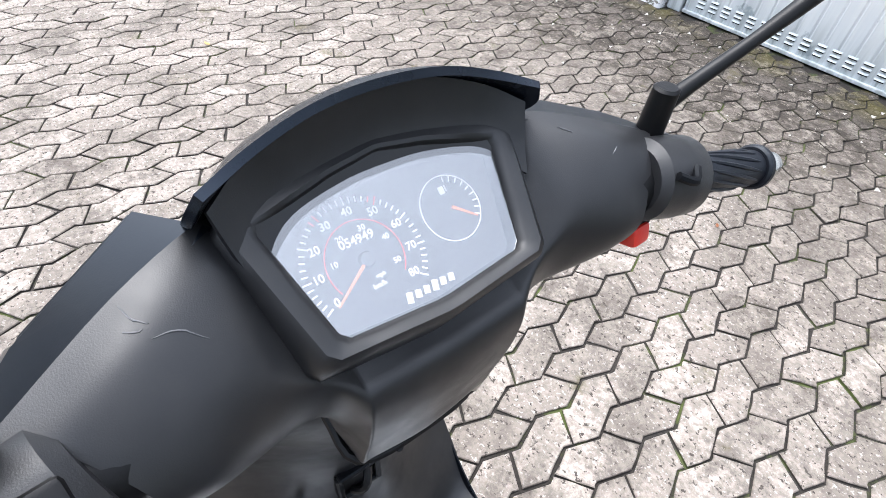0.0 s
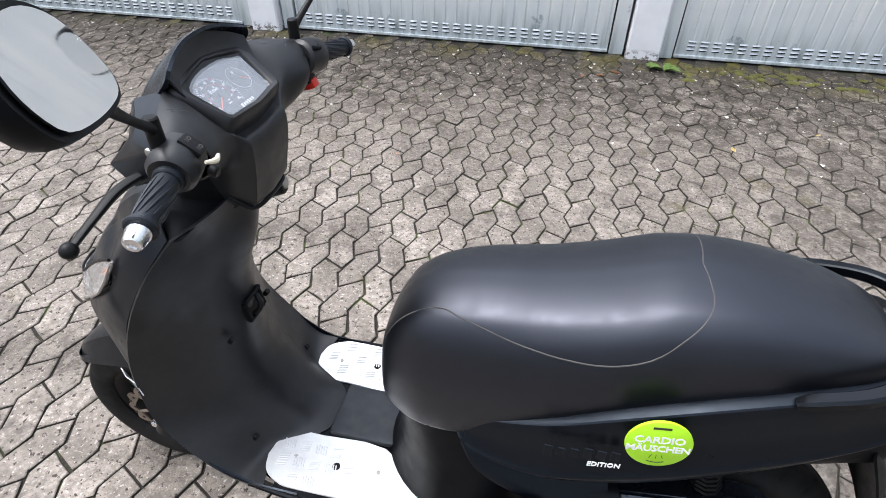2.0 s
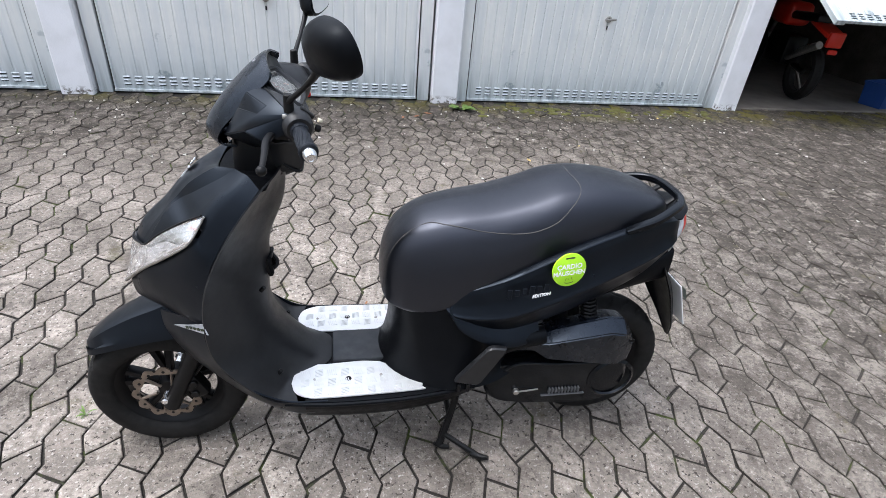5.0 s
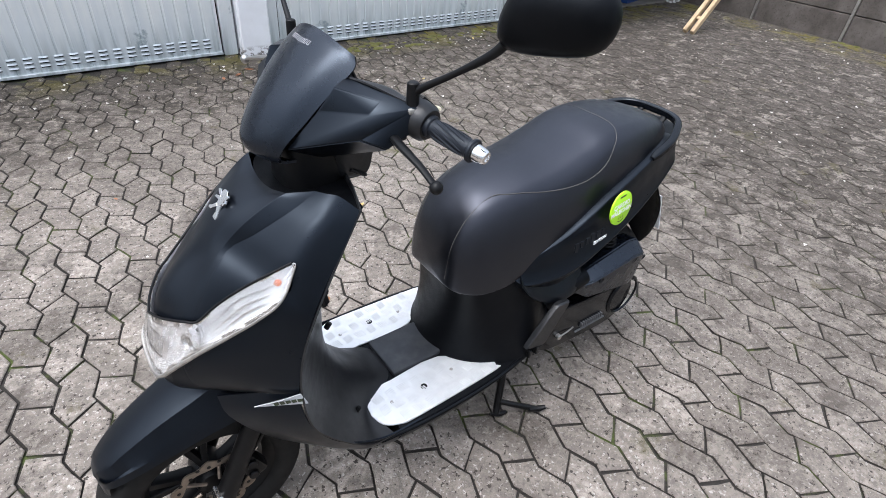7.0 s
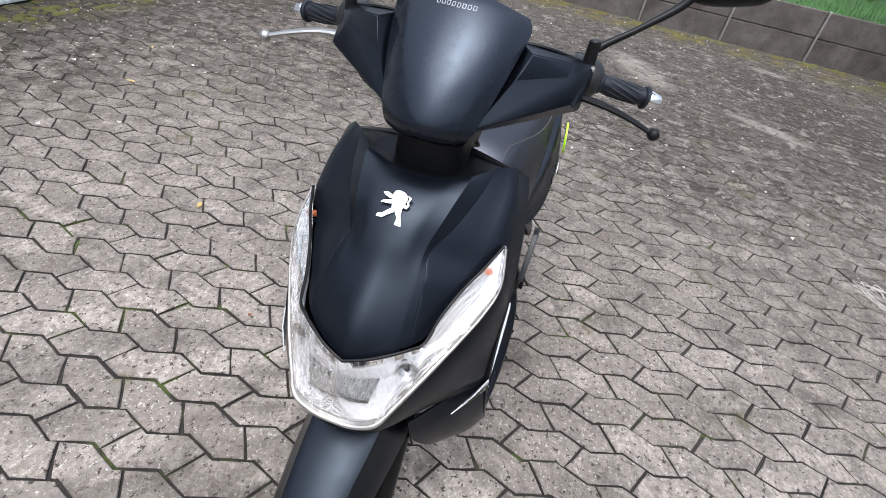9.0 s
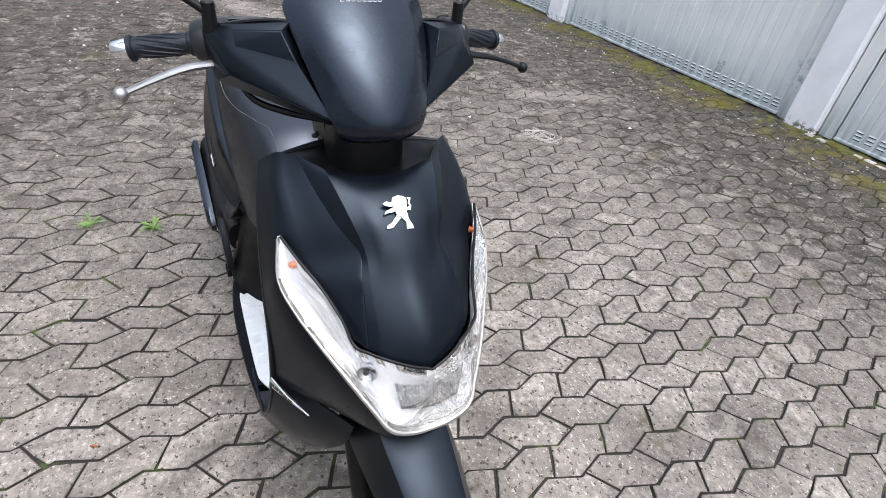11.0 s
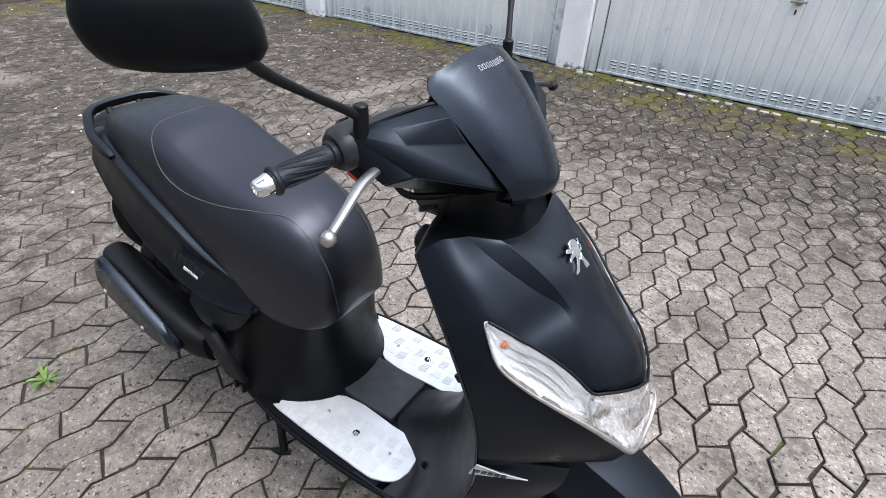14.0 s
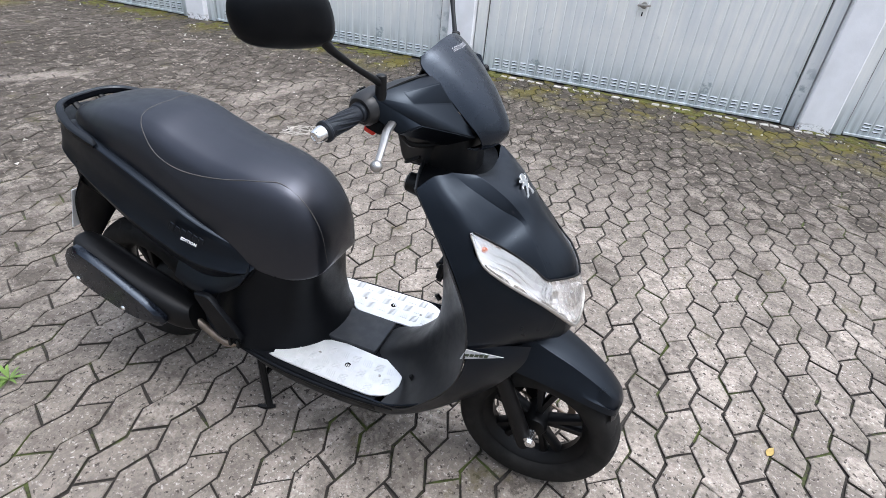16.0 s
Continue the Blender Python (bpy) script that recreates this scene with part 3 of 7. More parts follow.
def motorbike():
    """A red trail bike seen from behind in the dark garage."""
    b = empty("motorbike")
    bm = bmesh.new()
    revolve(bm, [(0.20, -0.03), (0.235, -0.055), (0.29, -0.05), (0.31, 0.0), (0.29, 0.05), (0.235, 0.055), (0.20, 0.03)], pose(0, 0, 0.31, 0, 90, 0), 32, True)
    w = part("rear_wheel", bm, M_RUBBER, b)
    bm = bmesh.new()
    revolve(bm, [(0.20, -0.03), (0.235, -0.055), (0.31, -0.03), (0.33, 0.0), (0.31, 0.03), (0.235, 0.055), (0.20, 0.03)], pose(0, -1.35, 0.33, 0, 90, 0), 32, True)
    part("front_wheel", bm, M_RUBBER, b)
    bm = bmesh.new()
    box(bm, (0, 0.12, 0.80), (0.20, 0.42, 0.06), 0.025, pose(0, 0, 0, -14, 0, 0), 2)
    box(bm, (0, 0.33, 0.72), (0.17, 0.05, 0.16), 0.02, None, 2)
    part("rear_fender", bm, M_RED, b, "red plastic rear fender")
    bm = bmesh.new()
    box(bm, (0, -0.25, 0.87), (0.22, 0.62, 0.09), 0.035, pose(0, 0, 0, 3, 0, 0), 2)
    part("seat", bm, M_VINYL, b)
    bm = bmesh.new()
    box(bm, (0, -0.70, 0.86), (0.30, 0.42, 0.26), 0.07, None, 3)
    part("tank", bm, M_RED, b, "red fuel tank")
    bm = bmesh.new()
    box(bm, (0, -0.55, 0.48), (0.26, 0.45, 0.34), 0.05, None, 2)
    rod(bm, (0, 0, 0.31), (0.06, -0.6, 0.42), 0.03)
    part("engine", bm, M_DEEP, b)
    bm = bmesh.new()
    rod(bm, (-0.10, -1.35, 0.33), (-0.10, -1.02, 1.05), 0.025)
    rod(bm, (0.10, -1.35, 0.33), (0.10, -1.02, 1.05), 0.025)
    rod(bm, (-0.38, -0.98, 1.10), (0.38, -0.98, 1.10), 0.014)
    part("fork", bm, M_STEEL, b)
    bm = bmesh.new()
    box(bm, (0, 0.36, 0.60), (0.10, 0.03, 0.05), 0.01)
    part("tail_light", bm, M_RED, b, "small red tail light")
    bm = bmesh.new()
    tube(bm, [(0.13, -0.2, 0.42), (0.15, 0.1, 0.56), (0.15, 0.34, 0.66)], [0.03, 0.045, 0.04], 12)
    part("silencer", bm, M_STEEL, b)
    bm = bmesh.new()
    rod(bm, (-0.04, -0.2, 0.3), (-0.22, -0.2, 0.0), 0.012)
    part("side_stand", bm, M_STEEL, b)
    b.matrix_basis = YARD @ pose(-5.34, -4.12, 0.012, 0, 0, -14)
    return tagged(b, "red trail motorbike parked in the dark open garage", "motorbike")


motorbike()


def storage_tub():
    bm = bmesh.new()
    quads(bm, [[(x * k, y * k, z) for x, y in ((-0.2, -0.14), (0.2, -0.14), (0.2, 0.14), (-0.2, 0.14))] for k, z in ((0.9, 0.0), (1.0, 0.24), (1.06, 0.24), (1.06, 0.27), (0.98, 0.27), (0.88, 0.02))], True, True)
    t = make("storage_tub", bm, M_BLUE, smooth=20)
    t.matrix_basis = YARD @ pose(-6.42, -3.95, 0.012, 0, 0, 12)
    return tagged(t, "blue plastic storage tub at the mouth of the garage", "tub")


storage_tub()


def ladder():
    """A short timber channel beam of two planks leaning in the corner."""
    lad = empty("timber_ladder")
    for sx in (-0.045, 0.045):
        part("rail", box(bmesh.new(), (sx, 0, 0.75), (0.045, 0.07, 1.5), 0.005), M_WOOD, lad)
    for k in range(4):
        part("rung", box(bmesh.new(), (0, 0.0, 0.22 + 0.36 * k), (0.044, 0.03, 0.045), 0.004), M_WOOD, lad)
    lad.matrix_basis = YARD @ pose(-5.72, -2.50, 0.012, -52, 0, 96)
    return tagged(lad, "pale raw timber ladder leaning towards the concrete wall", "ladder")


ladder()

# concrete plank wall at the yard's end
wall_end = empty("wall_end", YARD)
tagged(wall_end, "low weathered concrete plank wall with thin posts below a grass bank", "wall", kind="structure")
V = [-3.75 + 1.13 * i for i in range(8)]
for a, b in zip(V, V[1:]):
    for z0, z1 in ((-0.02, 0.285), (0.292, 0.62)):
        bm = box(bmesh.new(), (-7.53, (a + b) / 2, (z0 + z1) / 2), (0.06, b - a - 0.03, z1 - z0), 0.008)
        part("plank", bm, M_CONC, wall_end)
for v in V:
    bm = box(bmesh.new(), (-7.49, v, 0.31), (0.05, 0.032, 0.64), 0.004)
    part("post", bm, M_STEEL, wall_end, "thin dull galvanised steel post")
bank = bmesh.new()
quads(bank, [[(u, v, z + 0.05 * noise.noise((u * 1.3, v * 1.3, 0))) for v in np.linspace(-14, 14, 57)] for u, z in ((-7.58, 0.30), (-7.60, 0.60), (-7.9, 0.64), (-8.6, 0.72), (-10, 0.85), (-14, 1.2), (-40, 1.5))])
bank = make("grass_bank", bank, M_GRASS)
bank.matrix_world = YARD
tagged(bank, "sloping bank of green grass behind the low wall", "bank", kind="structure")
rs = random.Random(4)
bm = bmesh.new()
for i in range(4200):
    u, v = -7.57 - 1.8 * rs.random() ** 1.5, rs.uniform(-3.5, 4.4)
    z = 0.58 + 0.10 * min(1, (-7.57 - u) / 0.8)
    h, t, a = rs.uniform(0.06, 0.16), rs.uniform(0.002, 0.005), rs.uniform(0, 6.28)
    dx, dy = rs.uniform(-0.05, 0.05), rs.uniform(-0.05, 0.05)
    p = [bm.verts.new(q) for q in ((u - t * math.cos(a), v - t * math.sin(a), z), (u + t * math.cos(a), v + t * math.sin(a), z), (u + dx, v + dy, z + h))]
    bm.faces.new(p)
g = make("grass", bm, M_GRASS)
g.matrix_world = YARD
tagged(g, "short green grass on the bank", "grass", kind="stuff")


def hedge():
    """A dark clipped hedge up on the bank."""
    h = empty("hedge")
    r = random.Random(9)
    bm = bmesh.new()
    for i in range(14):
        a = (-9.3 + r.uniform(-0.2, 0.2), 1.4 + i * 0.42, 0.7)
        tube(bm, [a, (a[0] + r.uniform(-0.1, 0.1), a[1] + r.uniform(-0.1, 0.1), 1.1), (a[0] + r.uniform(-0.3, 0.3), a[1] + r.uniform(-0.2, 0.2), 1.7)], [0.03, 0.022, 0.008], 6, 2)
    part("stems", bm, M_WOOD, h)
    bm = bmesh.new()
    for i in range(5200):
        c = Vector((-9.3 + r.gauss(0, 0.33), r.uniform(1.1, 7.3), 0.78 + 1.25 * r.random() ** 0.8))
        s_, q = r.uniform(0.03, 0.065), Euler((r.uniform(0, 6.3), r.uniform(0, 6.3), r.uniform(0, 6.3))).to_matrix()
        vs = [bm.verts.new(c + q @ Vector(k)) for k in ((0, -s_, 0), (s_ * 0.5, 0, s_ * 0.12), (0, s_, 0), (-s_ * 0.5, 0, s_ * 0.12))]
        bm.faces.new(vs)
    part("foliage", bm, M_LEAFG, h)
    h.matrix_basis = YARD
    return tagged(h, "dark green leafy hedge on the grass bank", "hedge")


hedge()


# ---- the scooter: x ahead, y to its left, z up, foot of the frame at the origin ----
SC = empty("motor_scooter", pose(0, 0.006, 0, 0, 0, 1.9) @ pose(0, 0, 0, 1.05, 0, 0))
STEER = SC.matrix_world.inverted() @ pose(0, 0, 0, 0, 0, 2.8) @ pose(0, 0, 0, 0.9, 0, 0)  # handlebar turned slightly to the left
tagged(SC, "matt black step-through motor scooter on its centre stand in the yard", "scooter")
FW, RW = Vector((0.531, 0, 0.226)), Vector((-0.835, 0, 0.245))


def tyre(name, c, R, w, parent):
    """A tyre with diagonal tread grooves."""
    prof = [(0.66, -0.36), (0.70, -0.47), (0.80, -0.52), (0.90, -0.49), (0.955, -0.38), (0.985, -0.22), (1.0, -0.07), (1.0, 0.07), (0.985, 0.22), (0.955, 0.38), (0.90, 0.49), (0.80, 0.52), (0.70, 0.47), (0.66, 0.36)]
    prof = smooth_line(prof, 3)
    bm, seg = bmesh.new(), 216
    rows = []
    for i in range(seg):
        a, row = 2 * math.pi * i / seg, []
        for r, h in prof:
            q = r * R
            if r > 0.93:
                ph = (a * 24 / (2 * math.pi) + 1.9 * abs(h) + (0.5 if h > 0 else 0)) % 1.0
                if ph < 0.16 and abs(h) > 0.05:
                    q -= 0.005
            row.append((c[0] + q * math.cos(a), c[1] + h * w, c[2] + q * math.sin(a)))
        rows.append(row)
    rows.append(rows[0])
    quads(bm, rows)
    bmesh.ops.remove_doubles(bm, verts=bm.verts, dist=1e-6)
    return part(name, bm, M_RUBBER, parent, "worn dusty black tyre")


def wheel(name, c, R, w, spokes=5, turn=0.3):
    m = Matrix.Translation(c) @ pose(0, 0, 0, -90, 0, 0)
    bm = bmesh.new()
    r = 0.66 * R
    revolve(bm, [(r + 0.004, -0.40 * w), (r + 0.008, -0.36 * w), (r - 0.006, -0.30 * w), (r - 0.022, -0.10 * w), (r - 0.022, 0.10 * w), (r - 0.006, 0.30 * w), (r + 0.008, 0.36 * w), (r + 0.004, 0.40 * w),
                 (r + 0.016, 0.42 * w), (r + 0.016, -0.42 * w)], m, 64, True)
    revolve(bm, [(0, -0.045), (0.030, -0.045), (0.036, -0.035), (0.036, 0.035), (0.030, 0.045), (0, 0.045)], m, 24)
    spoke_list = []
    for k in range(spokes):
        a = turn + 2 * math.pi * k / spokes
        u, v = Vector((math.cos(a), 0, math.sin(a))), Vector((-math.sin(a), 0, math.cos(a)))
        for lean in (-0.22, 0.22):
            sp = bmesh.new()
            rows = []
            for d, hw, hy in ((0.028, 0.010, 0.020), (0.070, 0.009, 0.016), (r - 0.012, 0.012, 0.014)):
                o = Vector(c) + u * d + v * (lean * (d - 0.028))
                rows.append([o + v * a_ * hw + Vector((0, b_ * hy, 0)) for a_, b_ in ((-1, -0.7), (-0.7, -1), (0.7, -1), (1, -0.7), (1, 0.7), (0.7, 1), (-0.7, 1), (-1, 0.7))])
            quads(sp, rows, True, True)
            spoke_list.append(sp)
    rim = part(name, bm, M_DEEP, SC, "black cast wheel with five split spokes")
    for sp in spoke_list:
        part("spoke", sp, M_DEEP, rim)
    tyre("tyre", c, R, w, rim)
    return rim


front_wheel = wheel("front_wheel", FW, 0.228, 0.112, 5, 0.2)
wheel("rear_wheel", RW, 0.236, 0.122, 5, 0.6)
# brake disc, wavy and drilled
bm = bmesh.new()
n, mD = 120, Matrix.Translation(FW + Vector((0, 0.058, 0))) @ pose(0, 0, 0, -90, 0, 0)
out = [0.096 + 0.005 * math.cos(12 * 2 * math.pi * i / n) for i in range(n)]
inn = [0.076 + 0.004 * math.cos(6 * 2 * math.pi * i / n) for i in range(n)]
rows = []
for rr, h in ((inn, -0.002), (out, -0.002), (out, 0.002), (inn, 0.002), (inn, -0.002)):
    rows.append([mD @ Vector((q * math.cos(2 * math.pi * i / n), q * math.sin(2 * math.pi * i / n), h)) for i, q in enumerate(rr)])
quads(bm, rows, True)
for k in range(6):
    a = k * math.pi / 3
    arm = bmesh.new()
    rod(arm, mD @ Vector((0.03 * math.cos(a), 0.03 * math.sin(a), 0)), mD @ Vector((0.078 * math.cos(a + 0.25), 0.078 * math.sin(a + 0.25), 0)), 0.0045, None, 8)
    part("disc_arm", arm, M_DISC, front_wheel)
bmesh.ops.remove_doubles(bm, verts=bm.verts, dist=1e-6)
disc = part("brake_disc", bm, M_DISC, front_wheel, "wavy drilled brake disc, browned steel")
# dark discs laid on the ring stand for the shade in its drill holes
bm = bmesh.new()
for k in range(24):
    a, q = k * 2 * math.pi / 24, 0.083 + 0.008 * (k % 2)
    rod(bm, mD @ Vector((q * math.cos(a), q * math.sin(a), 0.0018)), mD @ Vector((q * math.cos(a), q * math.sin(a), 0.0028)), 0.0045, None, 8)
part("drill_holes", bm, M_DEEP, disc, "dark discs in place of drilled holes")
bm = bmesh.new()
rod(bm, FW + Vector((0, 0.06, 0)), FW + Vector((0, 0.098, 0)), 0.011, 0.010, 12, 0.002)
part("axle_nut", bm, M_CHROME, front_wheel, "bright axle nut")
bm = bmesh.new()
rod(bm, FW + Vector((0, -0.06, 0)), FW + Vector((0, -0.106, 0)), 0.013, 0.012, 6, 0.002)
rod(bm, FW + Vector((0, -0.095, 0)), FW + Vector((0, -0.099, 0)), 0.018, None, 20)
part("axle_nut", bm, M_CHROME, front_wheel, "bright axle nut")
# fork
UP = Vector((-0.42, 0, 0.91)).normalized()
for y in (0.078, -0.078):
    bm = bmesh.new()
    a = FW + Vector((-0.02, y, -0.01))
    rod(bm, a - UP * 0.03, a + UP * 0.25, 0.024, 0.022, 18, 0.008)
    rod(bm, a + UP * 0.25, a + UP * 0.42, 0.016, 0.016, 14)
    part("fork_leg", bm, M_DEEP, SC, "black telescopic fork leg")
bm = bmesh.new()
box(bm, FW + UP * 0.36 + Vector((-0.02, 0, 0)), (0.06, 0.20, 0.035), 0.01, pose(0, 0, 0, 0, -24, 0), 2)
rod(bm, FW + UP * 0.33, FW + UP * 0.80, 0.02)
part("fork_yoke", bm, M_DEEP, SC)
bm = bmesh.new()
box(bm, FW + Vector((-0.085, 0.062, 0.035)), (0.05, 0.045, 0.085), 0.012, pose(0, 0, 0, 0, 25, 0), 2)
rod(bm, FW + Vector((-0.085, 0.08, 0.055)), FW + Vector((-0.085, 0.092, 0.055)), 0.012, None, 12, 0.002)
rod(bm, FW + Vector((-0.085, 0.08, 0.015)), FW + Vector((-0.085, 0.092, 0.015)), 0.012, None, 12, 0.002)
part("brake_caliper", bm, M_DEEP, SC)
bm = bmesh.new()
tube(bm, [FW + Vector((-0.09, 0.075, 0.08)), FW + Vector((-0.13, 0.08, 0.16)), FW + Vector((-0.11, 0.07, 0.28)), FW + Vector((-0.14, 0.04, 0.42))], 0.0045, 8)
part("brake_hose", bm, M_DEEP, SC)

# front fender: a wedge with a flat top and creased flanks
F = [(0.728, 0.400, 0.030, 0.385), (0.712, 0.425, 0.056, 0.385), (0.66, 0.468, 0.072, 0.405), (0.59, 0.510, 0.083, 0.430), (0.52, 0.543, 0.092, 0.452), (0.44, 0.580, 0.098, 0.468), (0.36, 0.60, 0.098, 0.48)]
rows = [[(x, 0, z), (x, w * 0.50, z - 0.003), (x - 0.002, w * 0.66, z - 0.008), (x - 0.004, w * 0.86, z - 0.45 * (z - b) - 0.012), (x - 0.004, w * 0.95, b + 0.018), (x - 0.004, w, b)] for x, z, w, b in F]
part("front_fender", sheet(mirror_rows(rows), 4, 1, 0.003), M_PAINT, SC, "matt black front fender with a flat ridge", 24)

# front cover: levels from the lip under the handlebar down to the chin
# the raised middle ends in a crest at its third point and a flank down to its fourth; both run together at a point
HOOD = [
    [(0.300, 0, 0.951), (0.297, 0.045, 0.955), (0.288, 0.090, 0.966), (0.247, 0.122, 0.974), (0.215, 0.150, 0.968), (0.190, 0.174, 0.945)],
    [(0.317, 0, 0.952), (0.314, 0.045, 0.953), (0.301, 0.089, 0.961), (0.272, 0.117, 0.954), (0.249, 0.163, 0.938), (0.223, 0.187, 0.901)],
    [(0.345, 0, 0.944), (0.342, 0.042, 0.943), (0.328, 0.083, 0.944), (0.306, 0.108, 0.932), (0.281, 0.167, 0.911), (0.249, 0.194, 0.865)],
    [(0.380, 0, 0.9205), (0.377, 0.038, 0.919), (0.365, 0.073, 0.915), (0.352, 0.090, 0.901), (0.312, 0.171, 0.874), (0.275, 0.198, 0.826)],
    [(0.412, 0, 0.888), (0.408, 0.034, 0.886), (0.397, 0.062, 0.8795), (0.392, 0.069, 0.8735), (0.337, 0.176, 0.833), (0.300, 0.203, 0.782)]]
COVER = [
    [(0.445, 0, 0.850), (0.437, 0.040, 0.846), (0.425, 0.081, 0.841), (0.396, 0.127, 0.825), (0.352, 0.184, 0.800), (0.316, 0.205, 0.748)],
    [(0.513, 0, 0.780), (0.500, 0.040, 0.776), (0.480, 0.081, 0.769), (0.436, 0.128, 0.758), (0.396, 0.172, 0.740), (0.334, 0.206, 0.690)],
    [(0.541, 0, 0.705), (0.535, 0.040, 0.702), (0.526, 0.074, 0.696), (0.492, 0.114, 0.696), (0.424, 0.160, 0.690), (0.344, 0.206, 0.645)],
    [(0.556, 0, 0.634), (0.553, 0.038, 0.633), (0.542, 0.070, 0.632), (0.510, 0.100, 0.632), (0.436, 0.150, 0.626), (0.350, 0.206, 0.600)],
    [(0.545, 0, 0.586), (0.538, 0.036, 0.585), (0.520, 0.070, 0.585), (0.486, 0.096, 0.584), (0.424, 0.140, 0.578), (0.350, 0.203, 0.572)],
    [(0.440, 0, 0.575), (0.436, 0.036, 0.573), (0.430, 0.060, 0.570), (0.42, 0.085, 0.564), (0.40, 0.130, 0.556), (0.345, 0.198, 0.560)]]


def crested(a, b, c, d, e, f):
    """A row of the hood with a firm crest and foot."""
    mix = lambda p, q, t: tuple(u + t * (v - u) for u, v in zip(p, q))
    return [a, b, mix(b, c, 0.55), mix(b, c, 0.92), c, mix(c, d, 0.12), mix(c, d, 0.88), d, mix(d, e, 0.06), mix(d, e, 0.5), e, f]


def slide(row, ys):
    """Points of a smooth row at the given distances from the middle."""
    line = [q for q in smooth_line(mirror_rows([row])[0], 12) if q[1] > -1e-6]
    yy = [float(q[1]) for q in line]
    return [tuple(float(np.interp(y, yy, [float(q[k]) for q in line])) for k in range(3)) for y in ys]


rows = [crested(*r) for r in HOOD]
for r, (yc, yf) in zip(COVER, ((0.064, 0.076), (0.066, 0.084), (0.070, 0.092), (0.070, 0.096), (0.066, 0.094), (0.060, 0.085))):
    rows.append(slide(r, [q[1] for q in crested((0, 0), (0, yc * 0.55), (0, yc), (0, yf), (0, r[4][1]), (0, r[5][1]))]))
COVER = rows
bm = sheet(mirror_rows(COVER), 6, 3, 0.003, False)
HOLE = [(0, 0.737), (0.034, 0.745), (0.066, 0.754), (0.090, 0.761), (0.103, 0.766), (0.112, 0.792), (0.131, 0.824), (0.153, 0.852), (0.166, 0.868), (0.174, 0.864), (0.180, 0.828), (0.166, 0.792), (0.143, 0.758), (0.113, 0.718), (0.085, 0.678), (0.066, 0.650), (0, 0.634)]


def in_hole(y, z):
    """Whether a place on the cover lies in the opening for the headlight."""
    hit = False
    for (y0, z0), (y1, z1) in zip(HOLE, HOLE[1:] + HOLE[:1]):
        if (z0 > z) != (z1 > z) and abs(y) < y0 + (z - z0) * (y1 - y0) / (z1 - z0):
            hit = not hit
    return hit


gone = [f for f in bm.faces if f.calc_center_median().x > 0.28 and all(in_hole(v.co.y, v.co.z) for v in f.verts)]
bmesh.ops.delete(bm, geom=gone, context="FACES")
# trim what is left of the edge back to the opening's outline
inside = [v for v in bm.verts if v.link_faces and v.co.x > 0.28 and in_hole(v.co.y, v.co.z)]
moved = {}
for v in inside:
    best = None
    for e in v.link_edges:
        u = e.other_vert(v)
        if in_hole(u.co.y, u.co.z):
            continue
        lo, hi = 0.0, 1.0
        for _ in range(12):
            t = (lo + hi) / 2
            q = v.co.lerp(u.co, t)
            lo, hi = (t, hi) if in_hole(q.y, q.z) else (lo, t)
        q = v.co.lerp(u.co, hi)
        if best is None or (q - v.co).length < (best - v.co).length:
            best = q
    if best is not None:
        moved[v] = best
for v, q in moved.items():
    v.co = q
bmesh.ops.delete(bm, geom=[f for f in bm.faces if f.calc_center_median().x > 0.28 and any(v in inside and v not in moved for v in f.verts)], context="FACES")
part("front_cover", bm, M_PAINT, SC, "matt black foiled front cover", 30)
# side skins between cover, leg shield and floor
SKIN = [
    [(0.352, 0.204, 0.600), (0.420, 0.150, 0.585), (0.480, 0.105, 0.570)],
    [(0.352, 0.212, 0.560), (0.415, 0.168, 0.540), (0.470, 0.118, 0.515)],
    [(0.340, 0.222, 0.500), (0.385, 0.185, 0.470), (0.415, 0.145, 0.440)],
    [(0.300, 0.228, 0.430), (0.322, 0.200, 0.395), (0.330, 0.160, 0.355)],
    [(0.240, 0.228, 0.370), (0.245, 0.208, 0.325), (0.240, 0.172, 0.280)],
    [(0.160, 0.224, 0.325), (0.155, 0.208, 0.270), (0.145, 0.178, 0.228)],
    [(0.060, 0.223, 0.318), (0.055, 0.206, 0.258), (0.050, 0.176, 0.216)]]
for sgn in (1, -1):
    part("side_skin", sheet([[(x, sgn * y, z) for x, y, z in r] for r in SKIN], 4, 4, 0.004), M_PAINT, SC)
    bm = bmesh.new()
    o = [(0.350, sgn * 0.2130, 0.602), (0.388, sgn * 0.1960, 0.589), (0.429, sgn * 0.1680, 0.570), (0.339, sgn * 0.2170, 0.571)]
    plate_from(bm, o, 0.002, (0.55, sgn, 0))
    w_ = part("trim_wedge", bm, M_WEDGE, SC, "white trim wedge with worn dark lettering")
    bm = bmesh.new()
    rr = random.Random(3)
    for k in range(5):
        t = 0.12 + 0.13 * k
        c = Vector((0.343, sgn * 0.2165, 0.586)).lerp(Vector((0.42, sgn * 0.176, 0.575)), t) + Vector((0.55, sgn, 0)).normalized() * 0.0025
        box(bm, c, (0.009, 0.0012, 0.006 + 0.003 * rr.random()), 0, pose(0, 0, 0, 0, 20, -sgn * 35))
    part("lettering_bars", bm, M_DARKPRINT, w_, "worn unreadable dark lettering")

